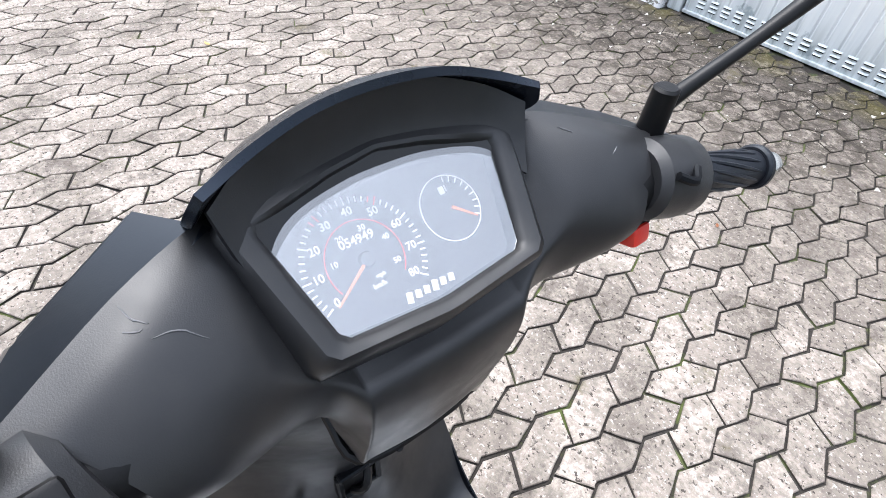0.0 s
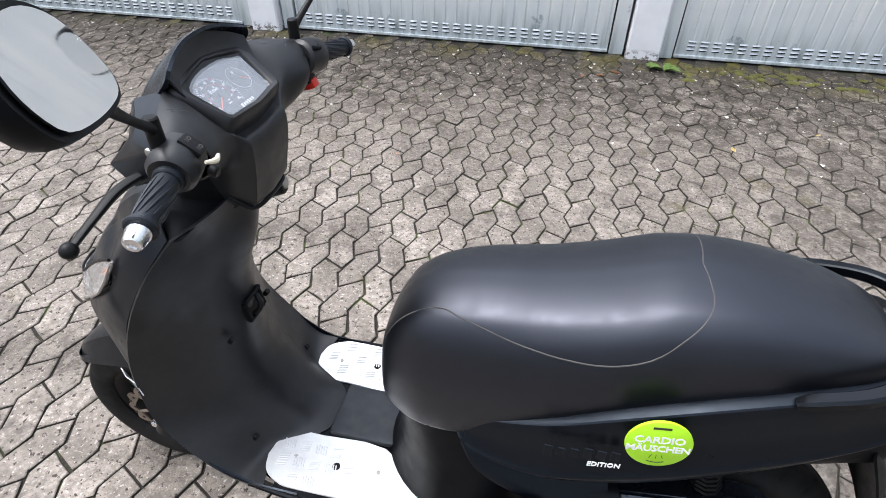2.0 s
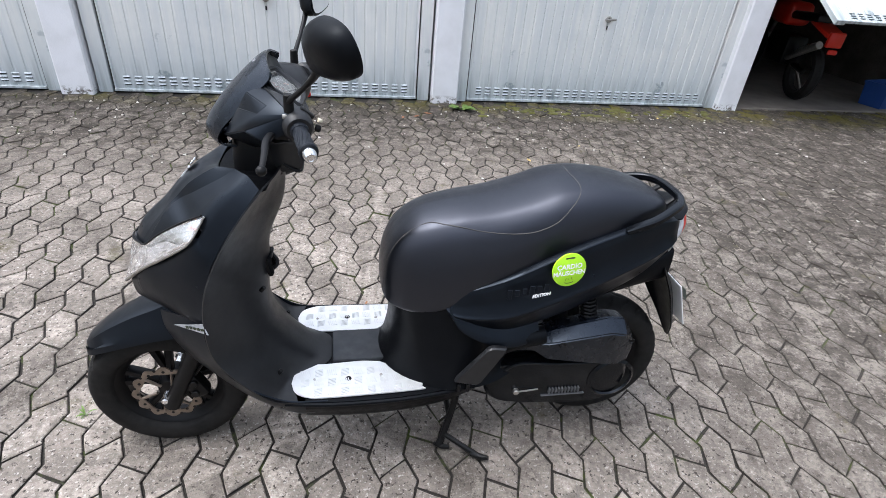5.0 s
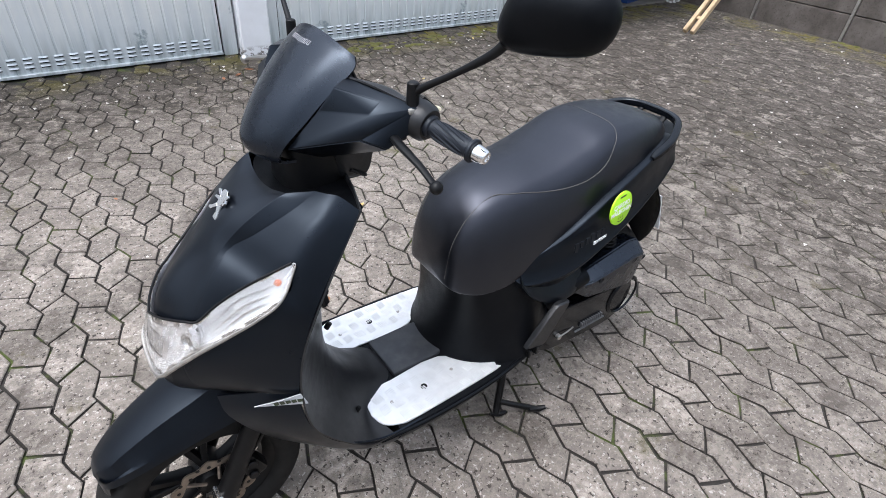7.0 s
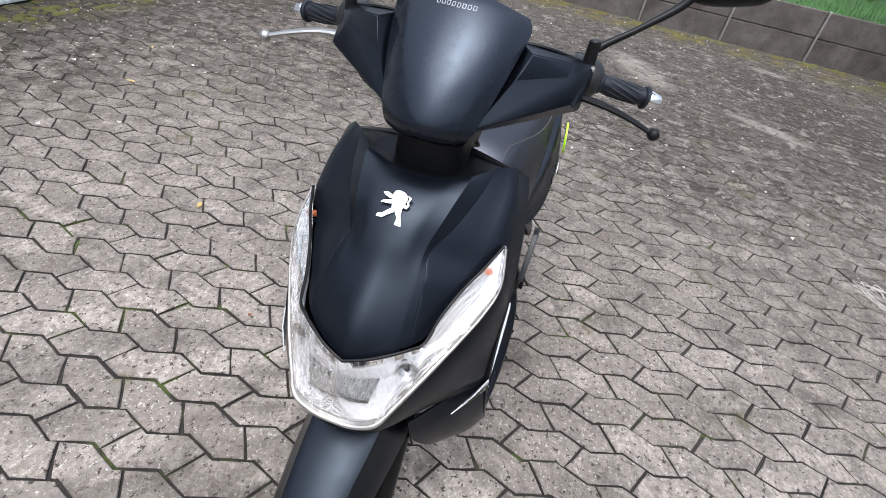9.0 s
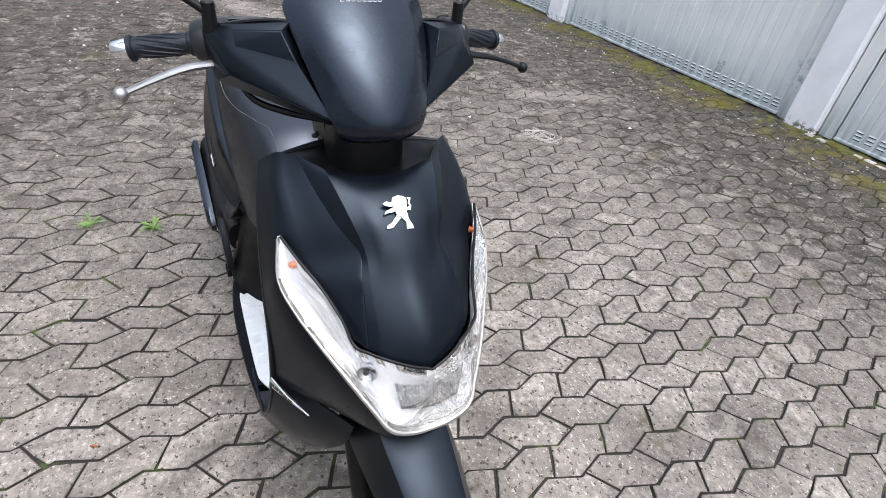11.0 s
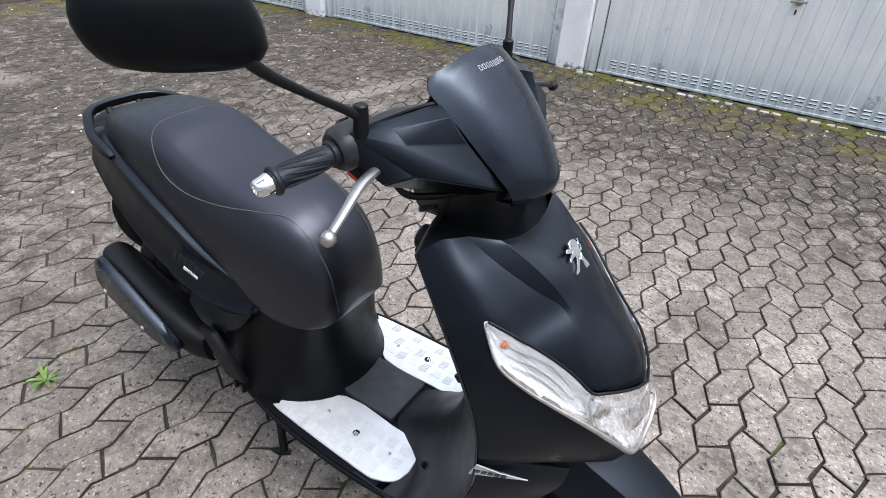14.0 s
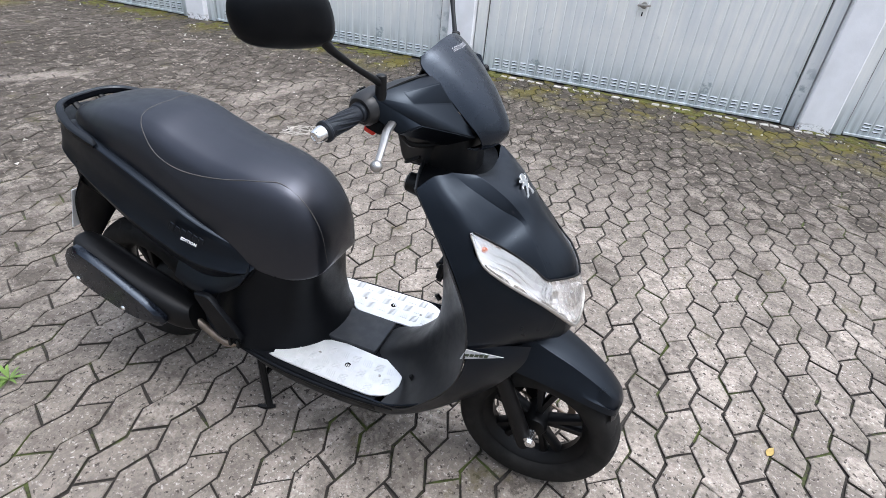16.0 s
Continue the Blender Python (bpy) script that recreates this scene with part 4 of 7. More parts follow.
# leg shield, inner face, down into the footwell
SHIELD = [
    [(0.150, 0, 0.955), (0.155, 0.045, 0.955), (0.165, 0.100, 0.950), (0.188, 0.172, 0.944)],
    [(0.162, 0, 0.850), (0.178, 0.045, 0.853), (0.208, 0.100, 0.862), (0.243, 0.192, 0.874)],
    [(0.205, 0, 0.740), (0.218, 0.045, 0.742), (0.250, 0.105, 0.755), (0.300, 0.204, 0.778)],
    [(0.213, 0, 0.650), (0.227, 0.045, 0.652), (0.268, 0.110, 0.660), (0.338, 0.208, 0.684)],
    [(0.222, 0, 0.540), (0.232, 0.050, 0.542), (0.274, 0.120, 0.550), (0.350, 0.214, 0.590)],
    [(0.203, 0, 0.456), (0.212, 0.055, 0.456), (0.254, 0.125, 0.452), (0.335, 0.224, 0.488)],
    [(0.163, 0, 0.394), (0.170, 0.060, 0.390), (0.206, 0.130, 0.374), (0.264, 0.229, 0.388)],
    [(0.103, 0, 0.340), (0.112, 0.060, 0.337), (0.176, 0.130, 0.325), (0.200, 0.226, 0.327)],
    [(0.050, 0, 0.317), (0.060, 0.060, 0.316), (0.150, 0.130, 0.315), (0.140, 0.224, 0.316)]]
part("leg_shield", sheet(mirror_rows(SHIELD), 5, 5, 0.004), M_COVER, SC, "grained black plastic leg shield")
# bag hook in its recess
bm = bmesh.new()
box(bm, (0.213, 0, 0.645), (0.004, 0.060, 0.062), 0.006, pose(0, 0, 0, 0, 10, 0))
hk = part("bag_hook", bm, M_DEEP, SC, "black folding bag hook in a square recess")
bm = bmesh.new()
for dz in (-0.027, 0.027):
    box(bm, (0.206, 0, 0.645 + dz), (0.012, 0.058, 0.008), 0.002, pose(0, 0, 0, 0, 10, 0))
for dy in (-0.027, 0.027):
    box(bm, (0.206, dy, 0.645), (0.012, 0.008, 0.046), 0.002, pose(0, 0, 0, 0, 10, 0))
part("recess_rim", bm, M_PLAST, hk)
bm = bmesh.new()
tube(bm, [(0.204, -0.012, 0.663), (0.192, -0.004, 0.650), (0.192, 0.004, 0.637), (0.202, 0.012, 0.629)], [0.005, 0.006, 0.006, 0.005], 8)
part("hook", bm, M_DEEP, hk)
# ignition lock
bm = bmesh.new()
rod(bm, (0.165, -0.075, 0.900), (0.128, -0.082, 0.908), 0.026, 0.022, 20, 0.004)
kl = part("ignition_lock", bm, M_DEEP, SC, "black ignition lock housing")
bm = bmesh.new()
rod(bm, (0.129, -0.082, 0.908), (0.125, -0.0825, 0.909), 0.013, None, 16, 0.001)
part("lock_barrel", bm, M_STEEL, kl, "dull steel lock barrel")
for p_ in ((0.196, 0.137, 0.352), (0.196, -0.137, 0.352), (0.228, 0.075, 0.60), (0.228, -0.075, 0.60)):
    bm = bmesh.new()
    q = Vector(p_) + Vector((-0.004, 0, 0.006))
    rod(bm, q + Vector((0.006, 0, -0.008)), q + Vector((-0.004, 0, 0.005)), 0.0065, None, 12, 0.001)
    part("screw", bm, M_DEEP, SC)

# floor
FLO = [(0, 0.0), (0.55, 0.0), (0.80, 0.05), (0.90, 0.35), (1.0, 0.75), (1.0, 0.95), (0.96, 1.0), (0.5, 1.0), (0, 1.0)]
part("floorboard", loft([ring(x, zb, zt, w, FLO) for x, zb, zt, w in ((0.12, 0.215, 0.317, 0.222), (0.0, 0.205, 0.315, 0.224), (-0.12, 0.205, 0.315, 0.222), (-0.22, 0.21, 0.315, 0.214), (-0.31, 0.22, 0.314, 0.198), (-0.39, 0.235, 0.305, 0.170))], 3), M_PLAST, SC, "black plastic floorboard")
bm = bmesh.new()
box(bm, (-0.041, 0, 0.322), (0.178, 0.142, 0.020), 0.008, None, 2)
part("battery_cover", bm, M_DUSTY, SC, "black grained battery cover mat")
for sgn in (1, -1):
    pts = [(0.162, 0.150), (0.152, 0.105), (0.118, 0.080), (0.06, 0.078), (-0.095, 0.078), (-0.205, 0.168), (-0.212, 0.192), (-0.200, 0.205), (0.060, 0.213), (0.115, 0.207), (0.150, 0.186)]
    o = smooth_line([(x, sgn * y, 0.3185) for x, y in pts] + [(pts[0][0], sgn * pts[0][1], 0.3185)], 3)[:-1]
    bm = bmesh.new()
    plate_from(bm, o, 0.0045, (0, 0, 1), 0.001)
    fp = part("foot_plate", bm, M_PLATE, SC, "aluminium checker plate on the floorboard")
    # raised five-bar tread, groups turned by quarters
    bm = bmesh.new()
    for i in range(-7, 6):
        for j in range(2, 7):
            cx, cy = i * 0.038 + 0.010, j * 0.038 + 0.002
            if not (-0.19 < cx < 0.148 and 0.09 < cy < 0.200) or (cx < -0.09 and cy < 0.10 - (cx + 0.09) * 0.85) or (cx > 0.10 and (cy < 0.115 or cy > 0.185)):
                continue
            tr = (i + j) % 2
            for k in range(5):
                d = (k - 2) * 0.0058
                cc = (cx + (0 if tr else d), sgn * (cy + (d if tr else 0)), 0.3238)
                box(bm, cc, (0.023 if tr else 0.0028, 0.0028 if tr else 0.023, 0.0022), 0.0, pose(0, 0, 0, 0, 0, 12))
    part("tread", bm, M_TREAD, fp, "raised tread bars")["kind"] = "stuff"
    for (hx, hy, r_) in ((0.0, 0.145, 0.0085), (0.098, 0.142, 0.0045), (-0.096, 0.137, 0.0045)):
        bm = bmesh.new()
        revolve(bm, [(0, 0.0), (r_ * 0.6, 0.0), (r_ * 0.7, 0.0014), (r_, 0.0016), (r_ * 1.05, 0.0)], pose(hx, sgn * hy, 0.3231), 16)
        part("plate_screw", bm, M_RUBBER if r_ > 0.006 else M_STEEL, fp)
    bm = bmesh.new()
    tube(bm, [(0.175, sgn * 0.218, 0.312), (0.05, sgn * 0.226, 0.306), (-0.12, sgn * 0.225, 0.305), (-0.24, sgn * 0.214, 0.305), (-0.33, sgn * 0.196, 0.300)], 0.007, 8)
    part("floor_edge", bm, M_PLAST, SC)
    # folded passenger rest
    bm = bmesh.new()
    o = [(-0.306, 0.346), (-0.312, 0.362), (-0.392, 0.468), (-0.405, 0.474), (-0.446, 0.468), (-0.446, 0.456), (-0.384, 0.336), (-0.372, 0.328)]
    plate_from(bm, [(x, sgn * (0.198 + 0.02 * (z - 0.33)), z) for x, z in o], 0.018, (0.1, sgn, 0.12), 0.005)
    rest = part("passenger_footrest", bm, M_COVER if sgn > 0 else M_PLAST, SC, "folded black passenger footrest", 40)
    bm = bmesh.new()
    for hx in (-0.318, -0.346):
        box(bm, (hx, sgn * 0.214, 0.326), (0.009, 0.012, 0.028), 0.002)
    part("hinge", bm, M_DEEP, rest)

# pedestal under the seat
rows = []
for z, x0, x1, w, p_ in ((0.312, -0.078, -0.57, 0.208, 2.0), (0.335, -0.098, -0.53, 0.199, 2.05), (0.38, -0.114, -0.50, 0.186, 2.2), (0.44, -0.124, -0.48, 0.172, 2.4), (0.52, -0.124, -0.45, 0.158, 2.7), (0.58, -0.112, -0.42, 0.150, 2.8)):
    pts = []
    cx, hx = (x0 + x1) / 2, (x0 - x1) / 2
    for k in range(48):
        a = 2 * math.pi * k / 48
        c_, s_ = math.cos(a), math.sin(a)
        pts.append((cx + hx * math.copysign(abs(c_) ** (2 / p_), c_), w * math.copysign(abs(s_) ** (2 / p_), s_), z))
    rows.append(pts)
part("seat_pedestal", loft(rows, 4), M_PLAST, SC, "black plastic pedestal under the seat")

# seat
SEAT = [(-0.094, 0.600, 0.642, 0.022), (-0.099, 0.578, 0.678, 0.066), (-0.112, 0.564, 0.722, 0.098), (-0.138, 0.555, 0.767, 0.120), (-0.175, 0.55, 0.803, 0.138), (-0.22, 0.552, 0.825, 0.150), (-0.3, 0.578, 0.845, 0.16), (-0.4, 0.64, 0.860, 0.163), (-0.5, 0.7, 0.888, 0.161), (-0.57, 0.738, 0.914, 0.157), (-0.65, 0.77, 0.923, 0.15), (-0.73, 0.795, 0.918, 0.139), (-0.8, 0.812, 0.905, 0.124), (-0.86, 0.822, 0.886, 0.105), (-0.9, 0.832, 0.867, 0.08), (-0.918, 0.845, 0.848, 0.044)]
SHAPE = [(0, 0), (0.6, 0.0), (0.95, 0.01), (1.0, 0.09), (0.99, 0.30), (0.945, 0.52), (0.845, 0.735), (0.71, 0.868), (0.56, 0.935), (0.29, 0.982), (0, 1.0)]
seat = part("seat", loft([ring(*q, SHAPE, 4) for q in SEAT], 4), M_VINYL, SC, "long black vinyl seat with pale stitching")


def on_seat(x, f):
    """A point on the seat's skin at x, f from the bottom (0) over the side to the top middle (1)."""
    xs = [q[0] for q in SEAT][::-1]
    zb, zt, w = (float(np.interp(x, xs, [q[k] for q in SEAT][::-1])) for k in (1, 2, 3))
    line = smooth_line(SHAPE, 4)
    g = line[min(len(line) - 1, int(round(f * (len(line) - 1))))]
    i = min(len(line) - 2, int(f * (len(line) - 1)))
    g = line[i] + (line[i + 1] - line[i]) * (f * (len(line) - 1) - i)
    return Vector((x, float(g[0]) * w * 1.004, zb + float(g[1]) * (zt - zb) + 0.001))


for sgn in (1, -1):
    bm = bmesh.new()
    pts = [on_seat(x, f / 10) for x, f in ((-0.100, 3.4), (-0.103, 5.0), (-0.108, 6.2), (-0.118, 7.0), (-0.138, 7.6), (-0.165, 7.95), (-0.195, 8.1), (-0.225, 8.05), (-0.255, 7.6), (-0.30, 7.0), (-0.35, 6.45), (-0.42, 5.85), (-0.49, 5.4), (-0.55, 5.4), (-0.592, 6.2), (-0.614, 7.1), (-0.624, 8.2), (-0.622, 9.2), (-0.617, 10.0))]
    tube(bm, [(p.x, sgn * p.y, p.z) for p in pts], 0.0014, 6, 4)
    part("stitching", bm, M_STITCH, seat, "pale stitched seam")

# tail
BODY = [(-0.262, 0.560, 0.612, 0.150), (-0.30, 0.505, 0.628, 0.178), (-0.42, 0.474, 0.680, 0.202), (-0.54, 0.500, 0.742, 0.206), (-0.66, 0.545, 0.790, 0.196), (-0.78, 0.598, 0.822, 0.174), (-0.86, 0.640, 0.832, 0.153), (-0.915, 0.690, 0.830, 0.136), (-0.938, 0.715, 0.822, 0.120)]
BSH = [(0, 0.0), (0.5, 0.0), (0.74, 0.04), (0.86, 0.20), (0.955, 0.37), (0.995, 0.43), (1.0, 0.46), (0.975, 0.51), (0.925, 0.66), (0.90, 0.80), (0.875, 0.930), (0.82, 0.985), (0.5, 1.0), (0, 1.0)]
part("tail_panel", loft([ring(*q, BSH, 4) for q in BODY], 4), M_PAINT, SC, "matt black tail panel", 24)
for sgn in (1, -1):
    LOW = [[(-0.290, 0.140, 0.610), (-0.330, 0.148, 0.570), (-0.40, 0.150, 0.530), (-0.48, 0.148, 0.515), (-0.555, 0.135, 0.515)],
           [(-0.280, 0.170, 0.572), (-0.315, 0.188, 0.524), (-0.40, 0.192, 0.474), (-0.48, 0.188, 0.456), (-0.560, 0.166, 0.462)],
           [(-0.285, 0.162, 0.552), (-0.322, 0.176, 0.508), (-0.40, 0.178, 0.462), (-0.48, 0.172, 0.448), (-0.560, 0.155, 0.455)],
           [(-0.300, 0.125, 0.535), (-0.340, 0.130, 0.498), (-0.41, 0.125, 0.466), (-0.48, 0.120, 0.456), (-0.555, 0.110, 0.462)]]
    part("lower_side_panel", sheet([[(x, sgn * y, z) for x, y, z in r_] for r_ in LOW], 3, 4, 0.003), M_PAINT, SC)
# under-tail, mudguard, number plate
UND = [(0, 0.0), (0.7, 0.02), (1.0, 0.3), (1.0, 0.8), (0.8, 1.0), (0, 1.0)]
part("under_tail", loft([ring(x, zb, zt, w, UND) for x, zb, zt, w in ((-0.40, 0.42, 0.52, 0.12), (-0.55, 0.47, 0.56, 0.11), (-0.70, 0.52, 0.60, 0.10), (-0.85, 0.56, 0.64, 0.09), (-0.985, 0.58, 0.70, 0.07))], 3), M_PLAST, SC, "black inner mudguard")
MUD = [[(-0.972, 0, 0.652), (-0.972, 0.055, 0.647), (-0.962, 0.085, 0.637)], [(-1.022, 0, 0.572), (-1.020, 0.06, 0.567), (-0.997, 0.10, 0.557)], [(-1.067, 0, 0.472), (-1.062, 0.055, 0.467), (-1.036, 0.086, 0.470)], [(-1.102, 0, 0.372), (-1.098, 0.032, 0.372), (-1.086, 0.052, 0.384)], [(-1.122, 0, 0.307), (-1.121, 0.008, 0.307), (-1.116, 0.016, 0.317)]]
part("mud_flap", sheet(mirror_rows(MUD), 4, 4, 0.004), M_PLAST, SC, "pointed black plastic mudguard")
bm = bmesh.new()
box(bm, (-1.087, 0.0, 0.477), (0.004, 0.13, 0.17), 0.0015, pose(0, 0, 0, 0, 21, 0))
pl = part("number_plate", bm, M_PRINT, SC, "small white registration plate")
for k, (dy, dz) in enumerate(((0.035, 0.03), (0.0, 0.03), (-0.035, 0.03), (0.03, -0.035), (-0.02, -0.035))):
    bm = bmesh.new()
    box(bm, (-1.0905 - 0.38 * dz, dy, 0.478 + dz), (0.0015, 0.02, 0.045), 0, pose(0, 0, 0, 0, 21, 0))
    part("plate_bar", bm, M_DARKPRINT, pl)
# tail light: red middle between clear ends
LAMP = [[(-0.994, 0, 0.826), (-0.988, 0.048, 0.826), (-0.966, 0.078, 0.824), (-0.936, 0.104, 0.820)],
        [(-1.014, 0, 0.780), (-1.006, 0.046, 0.780), (-0.980, 0.076, 0.778), (-0.944, 0.106, 0.776)],
        [(-1.010, 0, 0.738), (-1.000, 0.042, 0.738), (-0.976, 0.070, 0.736), (-0.950, 0.098, 0.734)],
        [(-0.992, 0, 0.708), (-0.984, 0.038, 0.708), (-0.968, 0.064, 0.706), (-0.952, 0.086, 0.704)]]
part("tail_light", sheet(mirror_rows([r[:3] for r in LAMP]), 4, 4, 0.005), M_RED, SC, "red tail light lens")
for sgn in (1, -1):
    part("rear_indicator", sheet([[(x, sgn * y, z) for x, y, z in slide(r, (r[2][1] + 0.0015, r[2][1] + 0.012, r[3][1]))] for r in LAMP], 4, 3, 0.005), M_CLEARW, SC, "clear rear indicator lens")
part("tail_end", sheet(mirror_rows([[(x + 0.006, y, z) for x, y, z in r] for r in LAMP]), 3, 3, 0.004), M_DEEP, SC)
# grab rail: a flat-topped bar with tight corners, on two brackets
bm = bmesh.new()
pts = [(-0.752, 0.153, 0.812), (-0.775, 0.153, 0.822), (-0.835, 0.147, 0.842), (-0.892, 0.122, 0.860), (-0.928, 0.096, 0.867), (-0.944, 0.064, 0.870), (-0.949, 0.03, 0.871), (-0.950, 0.0, 0.871)]
line = smooth_line(pts + [(x, -y, z) for x, y, z in reversed(pts[:-1])], 4)
SEC = [(-0.0125, 0.0085), (-0.0095, 0.0115), (0.0075, 0.0115), (0.0125, 0.0065), (0.0135, -0.0060), (0.0085, -0.0125), (-0.0080, -0.0125), (-0.0125, -0.0070)]
rows = []
for k, q in enumerate(line):
    t = Vector(line[min(k + 1, len(line) - 1)]) - Vector(line[max(k - 1, 0)])
    side = t.cross(Vector((0, 0, 1))).normalized()
    side = side if side.dot(Vector((q[0] + 0.78, q[1], 0))) > 0 else -side
    up_ = side.cross(t).normalized()
    up_ = up_ if up_.z > 0 else -up_
    w_ = 0.86 * min(1.0, 0.62 + 0.10 * min(k, len(line) - 1 - k))
    rows.append([Vector(q) + side * a * w_ + up_ * b * w_ for a, b in SEC])
quads(bm, rows, True, True)
gr = part("grab_rail", bm, M_GLOSS, SC, "glossy black pillion grab rail with a flat top", 28)
for sgn in (1, -1):
    bm = bmesh.new()
    tube(bm, [(-0.86, sgn * 0.045, 0.822), (-0.905, sgn * 0.045, 0.836), (-0.945, sgn * 0.042, 0.862)], [0.014, 0.012, 0.010], 10, 4, 0.6)
    part("rail_bracket", bm, M_DEEP, gr)
part("tail_cap", sheet(mirror_rows([[(-0.82, 0, 0.818), (-0.82, 0.06, 0.818), (-0.82, 0.125, 0.814)], [(-0.90, 0, 0.832), (-0.90, 0.06, 0.832), (-0.90, 0.112, 0.826)], [(-1.004, 0, 0.833), (-0.990, 0.055, 0.832), (-0.944, 0.106, 0.826)]]), 3, 3, 0.004), M_PLAST, SC)

# engine, transmission and stand on the left
AF = [(-0.455, (0.140, 0.425), (0.150, 0.415), (0.146, 0.400)), (-0.555, (0.140, 0.452), (0.166, 0.436), (0.156, 0.402)), (-0.598, (0.142, 0.470), (0.184, 0.450), (0.174, 0.378)),
      (-0.780, (0.146, 0.513), (0.190, 0.482), (0.174, 0.345)), (-0.832, (0.144, 0.505), (0.186, 0.470), (0.172, 0.338)), (-0.888, (0.130, 0.430), (0.152, 0.392), (0.146, 0.335))]
bm = bmesh.new()
rows = [[(x, 0.09, t_[1] - 0.01), (x, *t_), (x, *m_), (x, *l_), (x, 0.09, l_[1] + 0.005)] for x, t_, m_, l_ in AF]
quads(bm, rows, True, True)
bmesh.ops.bevel(bm, geom=bm.edges[:], offset=0.004, segments=2, affect="EDGES")
ac = part("air_filter_cover", bm, M_VISOR, SC, "black plastic air filter cover", 30)
for x, y, z in ((-0.630, 0.1845, 0.444), (-0.782, 0.186, 0.462), (-0.866, 0.167, 0.430)):
    bm = bmesh.new()
    revolve(bm, [(0, -0.001), (0.006, -0.001), (0.0085, 0.0025), (0.0105, 0.0025), (0.011, 0.0)], along((x, y, z), (x, y + 1.0, z - 0.12)), 16)
    part("cover_screw", bm, M_DEEP, ac)
bm = bmesh.new()
tube(bm, [(-0.44, 0.135, 0.40), (-0.50, 0.15, 0.445), (-0.58, 0.145, 0.455)], [0.025, 0.03, 0.03], 12, 4)
part("intake_duct", bm, M_PLAST, SC)
CVT = [(-0.418, 0.265), (-0.432, 0.318), (-0.48, 0.346), (-0.60, 0.350), (-0.76, 0.344), (-0.86, 0.334), (-0.900, 0.290), (-0.898, 0.225), (-0.86, 0.176), (-0.80, 0.154), (-0.68, 0.158), (-0.56, 0.168), (-0.47, 0.186), (-0.430, 0.222)]
o = smooth_line([(x, 0.085, z) for x, z in CVT] + [(CVT[0][0], 0.085, CVT[0][1])], 3)[:-1]
c = Vector((-0.645, 0.085, 0.268))
bm = bmesh.new()
rows = [[Vector(q) for q in o], [Vector(q) + Vector((0, 0.052, 0)) for q in o], [(Vector(q) - c) * 0.95 + c + Vector((0, 0.064, 0)) for q in o], [(Vector(q) - c) * 0.80 + c + Vector((0, 0.066, 0)) for q in o]]
vs = quads(bm, rows, True)
bm.faces.new(vs[0]), bm.faces.new(vs[-1])
cvt = part("transmission_cover", bm, M_GLOSS, SC, "glossy black transmission cover", 40)
bm = bmesh.new()
tube(bm, [(-0.47, 0.150, 0.318), (-0.52, 0.153, 0.350), (-0.64, 0.153, 0.340), (-0.76, 0.153, 0.336), (-0.86, 0.150, 0.330)], 0.006, 8)
revolve(bm, [(0.075, 0.0), (0.080, 0.004), (0.070, 0.010), (0.066, 0.004)], pose(-0.845, 0.149, 0.262, -90, 0, 0), 32)
part("cover_ridge", bm, M_GLOSS, cvt, "raised rim of the transmission cover")
bm = bmesh.new()
for k in range(10):
    box(bm, (-0.64 - 0.0110 * k, 0.154, 0.224), (0.006, 0.012, 0.020), 0.001)
box(bm, (-0.69, 0.153, 0.203), (0.15, 0.008, 0.006), 0.002)
part("cover_rib", bm, M_SCUFF, cvt, "raised worn ribs")
bm = bmesh.new()
rod(bm, (-0.525, 0.145, 0.232), (-0.525, 0.164, 0.232), 0.010, None, 14, 0.002)
tube(bm, [(-0.525, 0.160, 0.234), (-0.56, 0.158, 0.234), (-0.60, 0.152, 0.232)], 0.0028, 8)
part("kick_shaft", bm, M_STEEL, cvt, "worn steel kick-start shaft")
bm = bmesh.new()
box(bm, (-0.50, 0.0, 0.31), (0.30, 0.20, 0.17), 0.03, None, 2)
rod(bm, (-0.70, 0.03, 0.27), (-0.835, 0.03, 0.25), 0.07, 0.06, 20, 0.01)
rod(bm, (-0.66, 0.06, 0.44), (-0.64, 0.06, 0.58), 0.03, 0.028, 16)
part("engine_block", bm, M_DEEP, SC)
bm = bmesh.new()
tube(bm, [Vector((-0.74 + 0.03 * (i / 72), 0.105, 0.47 + 0.11 * (i / 72))) + 0.024 * Vector((math.cos(i * 0.7), math.sin(i * 0.7), 0)) for i in range(73)], 0.0045, 6, 1)
part("rear_spring", bm, M_DEEP, SC, "black coil spring")
# silencer on the right
bm = bmesh.new()
A = [(-0.52, -0.150, 0.305, 0.036, 0.042), (-0.58, -0.160, 0.325, 0.052, 0.058), (-0.70, -0.165, 0.362, 0.058, 0.064), (-0.82, -0.165, 0.405, 0.056, 0.062), (-0.90, -0.163, 0.436, 0.046, 0.052), (-0.925, -0.163, 0.446, 0.028, 0.034)]
rows = [[(x - 0.3 * hz * math.sin(t), y + hy * math.copysign(abs(math.cos(t)) ** 0.75, math.cos(t)), z + hz * math.copysign(abs(math.sin(t)) ** 0.75, math.sin(t))) for t in [2 * math.pi * k / 28 for k in range(28)]] for x, y, z, hy, hz in A]
quads(bm, list(zip(*[smooth_line(list(c_), 3) for c_ in zip(*rows)])), True, True)
sil = part("silencer", bm, M_DEEP, SC, "black exhaust silencer")
bm = bmesh.new()
o = [(-0.925, 0.445), (-0.895, 0.482), (-0.850, 0.490), (-0.72, 0.426), (-0.60, 0.352), (-0.575, 0.318), (-0.610, 0.288), (-0.70, 0.288), (-0.82, 0.326), (-0.915, 0.368), (-0.935, 0.405)]
